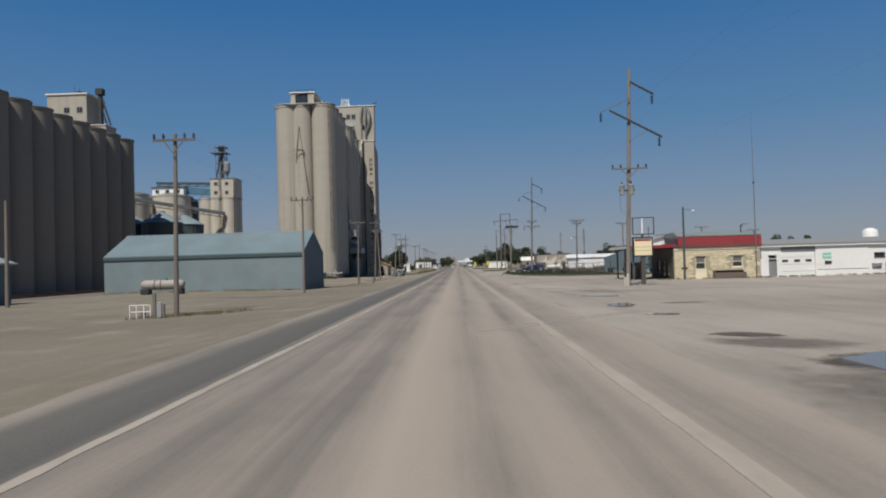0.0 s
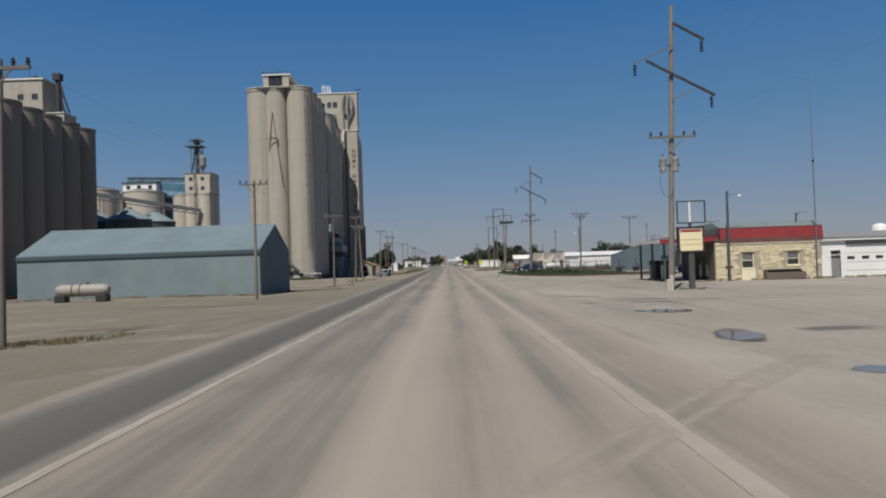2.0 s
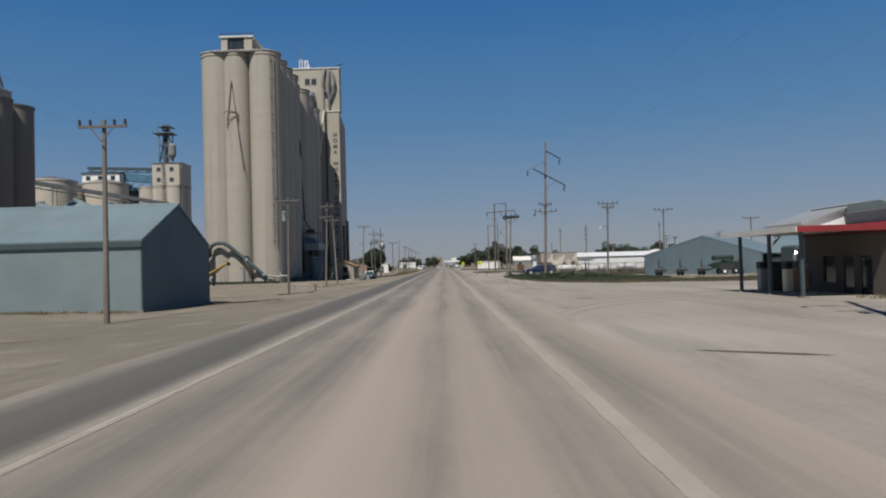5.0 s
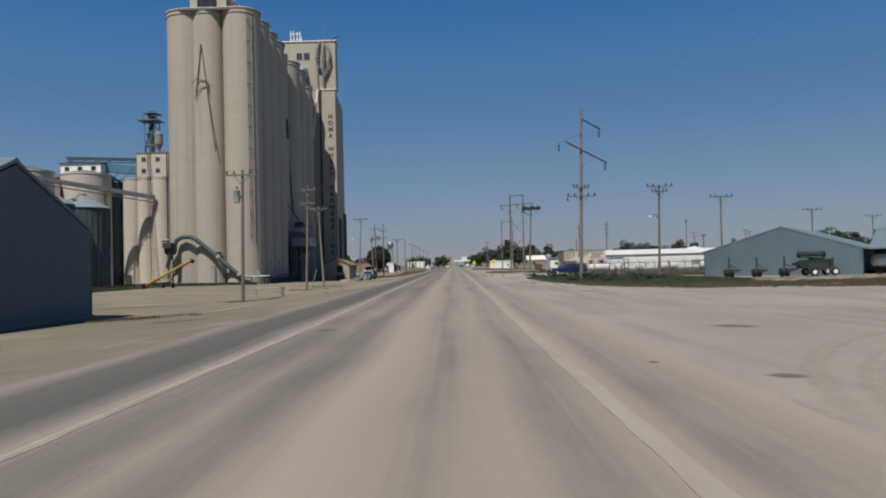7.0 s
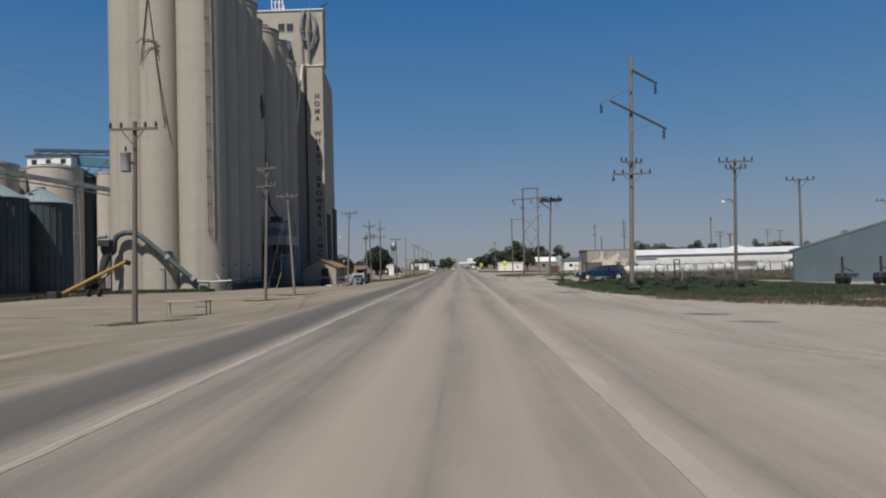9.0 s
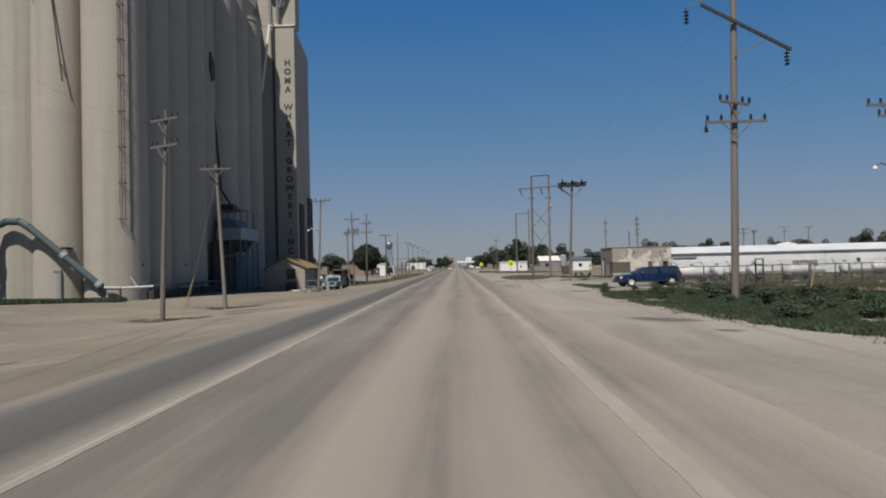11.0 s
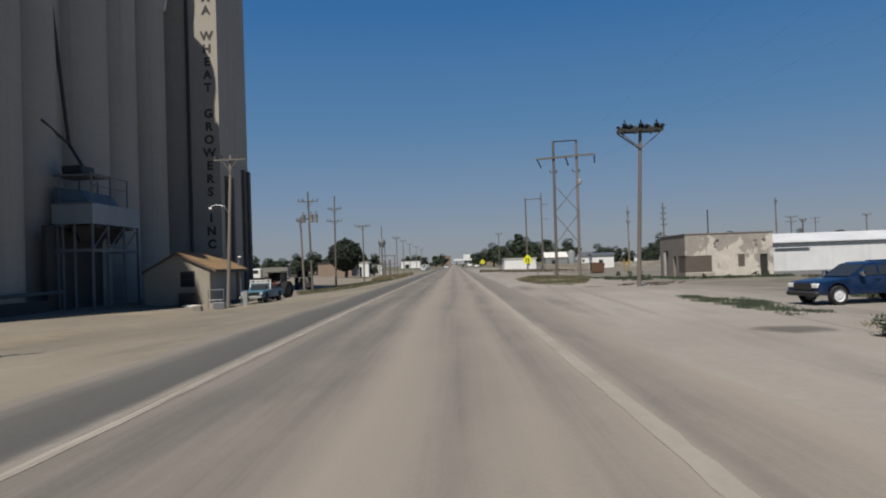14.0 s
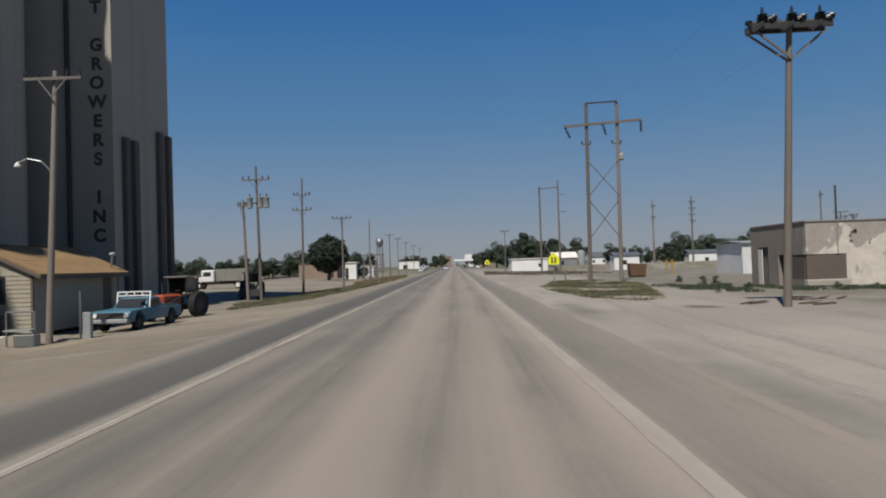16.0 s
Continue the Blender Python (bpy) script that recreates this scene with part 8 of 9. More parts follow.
panel_van(-12.5, 452, 70, "white van parked beside the road")
panel_van(-16.5, 520, 80, "white van standing far along the road")
panel_van(9.5, 540, 95, "white van standing far along the road")
sedan(11.5, 470, OFFWHITE, "white car parked far along the road", 80)
sedan(-11.0, 395, SILVER, "silver car parked beside the road", 85)


# ---- plants ----
LEAF = leaf_mat("dusty_tree_leaves", (0.024, 0.042, 0.022), (0.05, 0.07, 0.036))
LEAF_DARK = leaf_mat("dark_cedar_leaves", (0.012, 0.024, 0.014), (0.028, 0.044, 0.024))
WEED = leaf_mat("green_weeds", (0.03, 0.05, 0.026), (0.068, 0.092, 0.046))
DRY = leaf_mat("dry_grass", (0.15, 0.125, 0.065), (0.25, 0.21, 0.115))
SCRUB = leaf_mat("brown_dry_scrub", (0.07, 0.055, 0.032), (0.14, 0.11, 0.065))
BARK = surf("bark", (0.12, 0.09, 0.065), 0.3, 2, 12, 0.95, bump=0.5)


def crown_mesh(name, seed, lobes, count, leaf, material):
    """Leaves scattered in uneven clumps; unit crown about one metre in radius."""
    rng = np.random.RandomState(seed)
    centres = []
    for k in range(lobes):
        a, r = rng.uniform(0, 2 * np.pi), rng.uniform(0.1, 0.72)
        z = rng.uniform(0.2, 1.45)
        r *= 1.0 - 0.45 * max(0, z - 0.8)
        centres.append((r * np.cos(a), r * np.sin(a), z, rng.uniform(0.2, 0.42)))
    verts, faces = [], []
    for k in range(count):
        cx, cy, cz, cr = centres[rng.randint(lobes)]
        d = rng.normal(size=3)
        d /= np.linalg.norm(d)
        p = np.array((cx, cy, cz)) + d * cr * (rng.uniform(0.35, 1.0) ** 0.5)
        u = rng.normal(size=3)
        u -= d * (u @ d) * 0.5
        u /= np.linalg.norm(u)
        v = np.cross(d + 0.5 * rng.normal(size=3), u)
        v /= np.linalg.norm(v)
        s = leaf * rng.uniform(0.6, 1.4)
        i = len(verts)
        verts += [tuple(p - u * s), tuple(p + v * s * 0.6), tuple(p + u * s), tuple(p - v * s * 0.6)]
        faces.append((i, i + 1, i + 2, i + 3))
    me = bpy.data.meshes.new(name)
    me.from_pydata(verts, [], faces)
    me.materials.append(material)
    return me


def dome_mesh(name, seed, count, leaf, material):
    """One dense rounded dome of foliage with an uneven skin and short gaps."""
    rng = np.random.RandomState(seed)
    verts, faces = [], []
    while len(faces) < count:
        d = rng.normal(size=3)
        d /= np.linalg.norm(d)
        skin = 0.93 + 0.16 * noise.noise(tuple(d * 2.2)) + 0.13 * noise.noise(tuple(d * 6.0))
        if noise.noise(tuple(d * 9.0 + 4.0)) < -0.42:
            continue
        wide = 1.0 if d[2] > -0.2 else 1.0 - 0.35 * (-0.2 - d[2])
        p = d * skin * (rng.uniform(0.3, 1.0) ** 0.4) * np.array((wide, wide, 0.86)) + np.array((0, 0, 0.86))
        u = rng.normal(size=3)
        u /= np.linalg.norm(u)
        v = np.cross(d + 0.5 * rng.normal(size=3), u)
        v /= np.linalg.norm(v)
        s = leaf * rng.uniform(0.5, 1.4)
        i = len(verts)
        verts += [tuple(p - u * s), tuple(p + v * s * 0.6), tuple(p + u * s), tuple(p - v * s * 0.6)]
        faces.append((i, i + 1, i + 2, i + 3))
    me = bpy.data.meshes.new(name)
    me.from_pydata(verts, [], faces)
    me.materials.append(material)
    return me


CROWNS = [crown_mesh("crown", s, 18, 5200, 0.05, LEAF) for s in (1, 2, 3)]
CEDAR = dome_mesh("crown", 9, 15000, 0.06, LEAF_DARK)


def tree(x, y, h, r, k=0, mesh=None, label="dusty green broad-leaved tree", group="trees"):
    g = gz(x, y)
    t = thing("tree", (x, y, g), label, "tree", group, turn=37 * k)
    bm = bmesh.new()
    trunk = h * 0.3
    rod(bm, (0, 0, -0.3), (0.1, 0, trunk), 0.04 * h, 0.025 * h, seg=9)
    for a in range(5):
        an = a * 1.256 + k
        rod(bm, (0.1, 0, trunk * (0.75 + 0.05 * a)), (r * 0.55 * math.cos(an), r * 0.55 * math.sin(an), h * (0.5 + 0.06 * a)), 0.02 * h, 0.008 * h, seg=6)
    part("trunk", bm, BARK, t)
    cr = new("crown", mesh or CROWNS[k % 3])
    cr.parent = t
    hh = h - trunk * 0.55
    cr.matrix_basis = Matrix.LocRotScale((0, 0, trunk * 0.55 - 0.05 * hh), None, (r, r, hh / 1.72))
    return t


def blades(name, spots, rng, h, material, spread, label, category, lean=0.5, width=0.02, per=10):
    """Tufts of blades as one mesh of stuff."""
    vs, fs = [], []
    for x, y in spots:
        z = gz(x, y) + 0.01
        for k in range(per):
            a = rng.uniform(0, 2 * math.pi)
            bx, by = x + rng.uniform(-spread, spread), y + rng.uniform(-spread, spread)
            hh = h * rng.uniform(0.5, 1.3)
            w = width * rng.uniform(0.7, 1.6)
            dx, dy = math.cos(a), math.sin(a)
            l = lean * hh * rng.uniform(0.2, 1)
            i = len(vs)
            vs += [(bx - dy * w, by + dx * w, z - 0.05), (bx + dy * w, by - dx * w, z - 0.05), (bx + dx * l * 0.35 + dy * w * 0.7, by + dy * l * 0.35 - dx * w * 0.7, z + hh * 0.65), (bx + dx * l, by + dy * l, z + hh)]
            fs.append((i, i + 1, i + 2, i + 3))
    ob = stuff_mesh(name, vs, fs, material)
    return tagged(ob, label, category, kind="stuff")


def inside(x, y, poly):
    n, hit = len(poly), False
    for i in range(n):
        (x1, y1), (x2, y2) = poly[i], poly[(i + 1) % n]
        if (y1 > y) != (y2 > y) and x < (x2 - x1) * (y - y1) / (y2 - y1) + x1:
            hit = not hit
    return hit


def scatter(poly, n, rng, patchy=0.0, scale=0.25):
    xs, ys = [p[0] for p in poly], [p[1] for p in poly]
    out = []
    while len(out) < n:
        x, y = rng.uniform(min(xs), max(xs)), rng.uniform(min(ys), max(ys))
        if inside(x, y, poly) and noise.noise((x * scale, y * scale, 5)) > patchy - 0.25 + rng.uniform(-0.15, 0.15):
            out.append((x, y))
    return out


rng = random.Random(21)
VERGE = [(9.6, 142), (8.4, 134), (8.5, 122), (8.8, 117), (9.6, 111), (12.4, 105.5), (16, 101.5), (26, 99), (46, 98.5), (46, 124), (27, 126), (26.5, 148.5), (19, 149), (12.2, 150)]
LUSH = [(10.2, 141.5), (9.5, 139), (8.9, 136), (9.0, 128.6), (9.4, 124.5), (9.2, 120), (10.2, 115), (12.5, 111), (18, 110), (24, 113), (26, 118), (24, 137), (21, 139.5), (16, 140.5), (15.5, 145.5), (14, 145), (12.4, 141.5)]
blades("weeds", scatter(LUSH, 5600, rng, 0.1, 0.35), rng, 0.17, WEED, 0.3, "lush green roadside weeds along the yard fence", "weeds", 1.1, 0.009, 34)
blades("weeds", scatter([(9.6, 112), (12.4, 106), (16, 102), (26, 99.5), (46, 99), (46, 112), (24, 113), (12.5, 114)], 1500, rng, 0.18, 0.4), rng, 0.12, SCRUB, 0.3, "sparse brown and sage weeds along the lot", "weeds", 1.2, 0.008, 24)
blades("weeds", scatter([(10, 113), (13, 106.5), (17, 103), (46, 101), (46, 110), (24, 113)], 800, rng, 0.25, 0.3), rng, 0.12, WEED, 0.3, "low green weeds among the dry scrub", "weeds", 1.1, 0.009, 26)
blades("dry_grass", scatter(VERGE, 1800, rng, 0.2), rng, 0.07, DRY, 0.3, "dry yellow verge grass", "grass", 1.2, 0.006, 18)
blades("weeds", scatter([(17, 147), (46, 128), (46, 162), (18, 162)], 1000, rng, 0.22), rng, 0.18, WEED, 0.3, "green weeds in the fenced yard", "weeds", 0.9, 0.01, 24)
blades("weeds", scatter([(16, 141), (27, 140), (50, 150), (60, 190), (31, 190), (18, 160)], 1500, rng, 0.05), rng, 0.2, SCRUB, 0.35, "thin brown scrub over the fenced yard", "weeds", 1.0, 0.009, 24)
blades("weeds", scatter([(12.4, 150.5), (13.4, 160), (11.6, 163), (10.6, 158), (11, 150)], 190, rng, 0.3, 0.9), rng, 0.08, WEED, 0.3, "low dusty green weeds beside the parked pickup", "weeds", 1.4, 0.005, 22)
LAWN = [(7.0, 204), (7.1, 195), (7.7, 187), (9.3, 183.8), (11.2, 186.5), (13.4, 197), (16.4, 211), (14.6, 224), (10.6, 222)]
blades("grass", scatter(LAWN, 2000, rng, 0.25), rng, 0.07, WEED, 0.3, "patchy green roadside grass", "grass", 0.9, 0.02, 12)
blades("dry_grass", scatter(LAWN, 1500, rng, 0.05), rng, 0.08, DRY, 0.3, "dry tufts in the roadside grass", "grass", 0.8, 0.02, 10)
blades("weeds", scatter([(15, 196), (17, 190), (31, 189), (31, 192.4), (21.5, 192.6), (20, 200), (15, 205)], 210, rng, 0.36, 0.5), rng, 0.18, WEED, 0.3, "scrubby weeds round the derelict building", "weeds", 0.9, 0.012, 30)
blades("dry_grass", scatter([(5.6, 268), (7.6, 320), (24, 297), (26, 262), (18, 257), (8, 261)], 1100, rng, 0.0, 0.2), rng, 0.13, SCRUB, 0.35, "brown scrub strip beyond the grass island", "grass", 0.9, 0.02, 12)
WEST = [(-14.4, 196), (-10.6, 205), (-9.4, 232), (-8.8, 262), (-13, 262), (-15.5, 232), (-17.5, 208)]
blades("grass", scatter(WEST, 2400, rng, 0.0), rng, 0.1, WEED, 0.3, "patchy green grass strip beside the road", "grass", 0.9, 0.02, 12)
blades("dry_grass", scatter(WEST, 2000, rng, 0.0), rng, 0.11, DRY, 0.3, "dry tufts beside the road", "grass", 0.8, 0.03, 8)
blades("dry_grass", scatter([(-13.5, 246), (-9.5, 246), (-9, 290), (-15, 290)], 1300, rng, 0.0), rng, 0.5, DRY, 0.35, "tall dry weeds under the old frame", "weeds", 0.4, 0.03, 9)
blades("weeds", scatter([(-40, 149.0), (-40, 153.6), (-27, 153.2), (-26, 151.0)], 800, rng, -0.05, 0.5), rng, 0.3, WEED, 0.3, "dark weeds along the silo foot", "weeds", 0.9, 0.024, 16)
blades("weeds", scatter([(-39.8, 96), (-37.5, 96), (-36.5, 146), (-39.8, 146)], 900, rng, 0.0, 0.4), rng, 0.3, WEED, 0.35, "weeds beside the railway bank", "weeds", 0.9, 0.024, 16)
blades("dry_grass", scatter([(-40, 78.6), (-17.6, 78.6), (-17.6, 79.4), (-40, 79.4)], 110, rng, 0.25, 0.8), rng, 0.16, DRY, 0.2, "dry weeds along the shed wall", "weeds", 0.8, 0.008, 16)
blades("dry_grass", scatter([(-17.5, 36.2), (-12, 38.5), (-12, 40.5), (-17, 38.8)], 90, rng, 0.1, 0.9), rng, 0.13, DRY, 0.2, "dry weeds at the pole's foot", "weeds", 0.9, 0.008, 16)
blades("weeds", scatter([(20, 69.8), (23, 70.6), (30.5, 70.6), (43, 71.3), (43, 71.7), (20, 71.2)], 110, rng, 0.2, 0.9), rng, 0.14, DRY, 0.2, "dry weeds along the station wall", "weeds", 0.9, 0.008, 16)

# weed clumps that stand out by the fence
for k in range(70):
    x, y = rng.uniform(10.2, 22), rng.uniform(118, 145)
    if y > 138 and x > 15:
        y -= 14
    b = thing("weed_bush", (x, y, gz(x, y)), "green bushy weed by the yard fence", "bush", "weed bushes")
    c = new("crown", crown_mesh("crown", 60 + k, 9, 1900, 0.045, WEED) if k < 3 else BUSH_MESH[k % 3])
    if k < 3:
        BUSH_MESH = (BUSH_MESH if k else []) + [c.data]
    c.parent = b
    s = rng.uniform(0.3, 0.8)
    c.matrix_basis = Matrix.LocRotScale((0, 0, -0.15), Euler((0, 0, rng.uniform(0, 6))), (s * 1.3, s * 1.3, s * 0.7))

# the trees
tree(-24.0, 287, 9.2, 4.1, 1, CEDAR, "dark dense round cedar beside a tan building", "")
tree(-19.4, 302, 3.4, 1.5, 2, label="small olive tree beside a white kiosk", group="")
for k, (x, y, h, r) in enumerate(((30, 470, 17.5, 8), (20, 474, 12, 6), (39, 476, 14.5, 7.5), (47, 470, 14, 8), (56, 468, 12.5, 7), (14, 480, 9.5, 5), (24, 466, 11, 6.5), (35, 462, 12, 7))):
    tree(x, y, h, r, k, group="trees beside the road")
for k in range(7):
    tree(88 + 7.5 * k, 446 + 5 * (k % 3), 9.5 + 2.5 * ((k * 7) % 4) / 2, 6, k, group="trees beyond the yards")
tree(66, 440, 9, 6, 2, group="trees beyond the yards")
for k in range(16):
    tree(-230 + 10.2 * k, 560 + 9 * (k % 4), 11 + 3 * ((k * 5) % 3) / 2, 7.5, k, group="distant trees west")
for k in range(20):
    tree(-150 + 5.6 * k, 505 + 11 * (k % 3), 8.5 + (k * 7) % 4, 6.2, k, group="distant trees west")
for k, x in enumerate((-40, -33, -27, -14, -9, 15, 20)):
    tree(x, 720 + 12 * (k % 3), 11, 7, k, group="distant trees by the road")
for k in range(14):
    tree(110 + 13 * k, 330 + 22 * (k % 4), 7.5 + (k * 5) % 4, 6.0, k, group="distant trees east")
for k, (x, y, h, r) in enumerate(((45.8, 334, 5.4, 2.6), (48.4, 336, 5.7, 2.8), (51, 333, 5.2, 2.4), (57.6, 334, 5.4, 2.4), (60, 335, 6.2, 2.8), (62.8, 333, 5.7, 2.6))):
    tree(x, y, h, r, k, group="trees beyond the yards")
for k, (x, y, h, r) in enumerate(((117, 428, 12.8, 4.5), (122, 433, 10, 4), (149, 430, 12.3, 4.5), (159, 432, 10.6, 4), (164, 428, 10.2, 5), (171, 431, 10.6, 5), (186, 428, 12.5, 6), (193, 432, 15, 7), (202, 430, 14, 7), (211, 434, 15.5, 7.5), (99, 430, 10.8, 5), (106, 434, 11.4, 6))):
    tree(x, y, h, r, k, group="trees beyond the yards")
tree(96, 236, 9, 5.5, 1, group="distant trees east")
tree(103, 240, 8, 5, 2, group="distant trees east")
tree(-52, 390, 9, 6, 1, group="distant trees west")

# dry scrub round the feet of the roadside poles
for x, y in ((-15.5, 110), (-15.7, 134.2), (-15.85, 145.0), (-14.2, 89.5)):
    blades("dry_grass", scatter([(x - 2.2, y - 1.4), (x + 2.4, y - 0.9), (x + 2.6, y + 1.2), (x - 1.8, y + 1.3)], 90, rng, 0.1, 0.6), rng, 0.07, SCRUB, 0.3, "thin brown dry scrub on the dirt", "grass", 1.3, 0.007, 16)


# ---- things far along the road ----
def simple_house(name, x0, x1, y0, y1, h, wall, roof, label, category, pitch=0.0, openings=()):
    b = thing(name, ((x0 + x1) / 2, (y0 + y1) / 2, gz((x0 + x1) / 2, y0)), label, category)
    w, d = (x1 - x0) / 2, (y1 - y0) / 2
    part("south_wall", wall_with_holes(bmesh.new(), -w, w, -0.3, h, -d, -d + 0.25, list(openings)), wall, b)
    part("west_wall", B(-w, -w + 0.25, -d + 0.25, d, -0.3, h), wall, b)
    part("east_wall", B(w - 0.25, w, -d + 0.25, d, -0.3, h), wall, b)
    part("north_wall", B(-w + 0.25, w - 0.25, d - 0.25, d, -0.3, h), wall, b)
    if pitch:
        part("roof", prism(bmesh.new(), [(-d - 0.3, h), (0, h + pitch), (d + 0.3, h), (d + 0.3, h + 0.15), (0, h + pitch + 0.15), (-d - 0.3, h + 0.15)], 'x', -w - 0.3, w + 0.3), roof, b)
    else:
        part("roof", B(-w - 0.2, w + 0.2, -d - 0.2, d + 0.2, h, h + 0.2), roof, b)
    for a, c, z0, z1 in openings:
        part("window", B(a, c, -d + 0.1, -d + 0.14, z0, z1), GLASS, b)
    return b


TAN_WALL = surf("tan_block", (0.40, 0.30, 0.23), 0.15, rough=0.9)
simple_house("white_shop", 13.6, 21.8, 312, 320, 2.75, WHITE, CAP, "low white flat-roofed shop", "building", openings=((2.0, 2.5, 0.9, 1.7),))
simple_house("grey_barn", 38.2, 47.4, 420, 430, 3.2, GREY_PAINT, CAP, "grey barn with a pale roof", "barn", 2.2, ((-2, -0.5, 0, 2.2),))
vt_ = thing("storage_tank", (49.6, 424, gz(49, 424)), "round pale steel storage tank beside a barn", "tank")
part("shell", lathe(bmesh.new(), [(1.6, -0.1), (1.6, 5.0), (1.45, 5.5), (0.2, 6.1)], 28), CAN, vt_, smooth=True)
part("hatch", lathe(bmesh.new(), [(0.3, 6.0), (0.3, 6.25), (0.1, 6.3)], 12), STEEL, vt_)
simple_house("pale_house", 56.8, 63.4, 440, 448, 3.2, WHITE, STEEL, "pale house with a low roof", "house", 2.0, ((-3, -2, 1, 2), (1, 2, 1, 2)))
simple_house("pale_house", 77.5, 82.2, 440, 446, 2.4, WHITE, STEEL, "small pale house with a low roof", "house", 1.2, ((-1, 0, 0.8, 1.7),))
simple_house("tan_building", -34, -25.5, 306, 316, 3.4, TAN_WALL, ROOF_TAR, "low tan block building", "building", openings=((2.6, 3.4, 0, 2.1),))
simple_house("white_kiosk", -22.6, -20.3, 299, 303, 3.4, WHITE, CAP, "small white kiosk with an open side", "kiosk", openings=((-1.1, -0.5, 0, 2.4),))
simple_house("white_store", -25.0, -21.4, 340, 346, 2.5, WHITE, CAP, "white store beside the road", "building", openings=((-1, 0.5, 0.6, 2),))
simple_house("far_block", -19, -2.5, 905, 925, 11.0, TAN_WALL, ROOF_TAR, "tan block far at the road's end", "building", openings=((-5, -2, 5, 8), (2, 5, 5, 8)))
simple_house("far_white_shop", -38, -24, 640, 650, 5.0, WHITE, CAP, "white shop far along the road", "building", openings=((-4, -1, 0, 2.8),))
simple_house("far_white_shop", 14.5, 24, 560, 570, 4.0, TAN_WALL, ROOF_TAR, "tan shop far along the road", "building", openings=((-2, 1, 0.5, 2.5),))
simple_house("low_sheds", 100, 128, 300, 312, 3.6, WHITE, STEEL, "low pale sheds beyond the yards", "shed", 1.2, ((-9, -5, 0, 2.6),))
simple_house("trailer_home", 32.5, 37.5, 292, 296, 2.9, WHITE, STEEL, "pale mobile home beyond the lot", "mobile home", 0.5, ((-1, 0, 1, 1.9),))
simple_house("trailer_home", 60, 72, 330, 335, 3.2, WHITE, STEEL, "long pale mobile home", "mobile home", 0.6, ((-2, -1, 1, 1.9), (2, 3, 1, 1.9)))

cn = thing("far_canopy", (6.5, 640, 0), "white forecourt canopy far along the road", "canopy")
part("deck", B(-6, 7, -4, 4, 3.9, 5.2), WHITE, cn)
for x in (-4, 5):
    part("post", B(x - 0.3, x + 0.3, -0.3, 0.3, -0.3, 3.9), GREY_PAINT, cn)

ps = thing("pole_sign", (5.6, 408, gz(5.6, 408)), "white square sign on a tall post", "sign")
part("post", B(-0.15, 0.15, -0.15, 0.15, -0.2, 3.0), GREY_PAINT, ps)
part("panel", B(-1.3, 1.3, -0.2, 0.2, 3.0, 5.4, bevel=0.05), WHITE, ps)

wt = thing("water_tower", (-58, 707, -1.0), "silver water tower with a round tank", "water tower")
part("tank", lathe(bmesh.new(), [(0.3, 18.2), (2.4, 19.6), (3.0, 21.4), (3.0, 23.0), (2.0, 24.6), (0.2, 25.2)], 28), STEEL, wt, smooth=True)
part("riser", rod(bmesh.new(), (0, 0, 0), (0, 0, 18.5), 0.4, seg=10), STEEL, wt)
for k in range(4):
    a = k * math.pi / 2 + 0.78
    part("leg", rod(bmesh.new(), (4.2 * math.cos(a), 4.2 * math.sin(a), 0), (2.6 * math.cos(a), 2.6 * math.sin(a), 20.2), 0.2, seg=8), STEEL, wt)

rw = thing("roof_water_tank", (148, 256, -0.3), "white domed tank beyond the garage", "tank")
part("tank", lathe(bmesh.new(), [(2.6, 0), (2.6, 9.5), (2.2, 10.3), (0.6, 10.9)], 24), WHITE, rw, smooth=True)

bf = thing("billboard_frame", (-11.6, 254.7, gz(-11, 255)), "weathered empty billboard frame", "billboard")
for x in (-1.35, 1.35):
    part("post", B(x - 0.08, x + 0.08, -0.08, 0.08, -0.2, 4.2), WOOD_GREY, bf)
for z in (1.6, 2.6, 4.1):
    part("crossbar", B(-1.7, 1.7, -0.04, 0.04, z, z + 0.12), WOOD_GREY, bf)
for x in (-0.4, 0.5):
    part("slat", B(x - 0.2, x + 0.2, -0.09, -0.065, 0.6, 3.4), WOOD_GREY, bf)

ss = thing("school_sign", (9.3, 213.2, gz(9.3, 213)), "fluorescent yellow pentagon school crossing sign", "road sign")
part("post", B(-0.04, 0.04, -0.03, 0.03, -0.2, 2.6), STEEL, ss)
FLUO = plain("fluorescent_yellow", (0.72, 0.74, 0.02), 0.5)
part("panel", prism(bmesh.new(), [(-0.5, 1.72), (0.5, 1.72), (0.5, 2.3), (0, 2.8), (-0.5, 2.3)], 'y', -0.06, -0.03), FLUO, ss)
for x in (-0.14, 0.14):
    part("symbol", prism(bmesh.new(), [(x - 0.08, 1.85), (x + 0.08, 1.85), (x + 0.07, 2.3), (x, 2.42), (x - 0.07, 2.3)], 'y', -0.07, -0.061), DARK, ss, "plain dark bars")
s2 = copy_thing(ss, pose(7.4, 300, gz(7.4, 300)))
for x, y in ((13.0, 216.8), (11.2, 219)):
    mk = thing("marker_post", (x, y, gz(x, y)), "short wooden marker post in the grass", "post", "marker posts")
    part("shaft", B(-0.06, 0.06, -0.06, 0.06, -0.1, 1.1), WOOD, mk)

# tan earth bank and wall beyond the dumpster
bk = thing("earth_bank", (44, 300, -0.3), "long low bank of bare tan earth", "bank")
part("mound", prism(bmesh.new(), [(-5, -0.2), (-2, 1.0), (2.5, 1.2), (5, -0.2)], 'x', -22, 40), GROUND, bk)

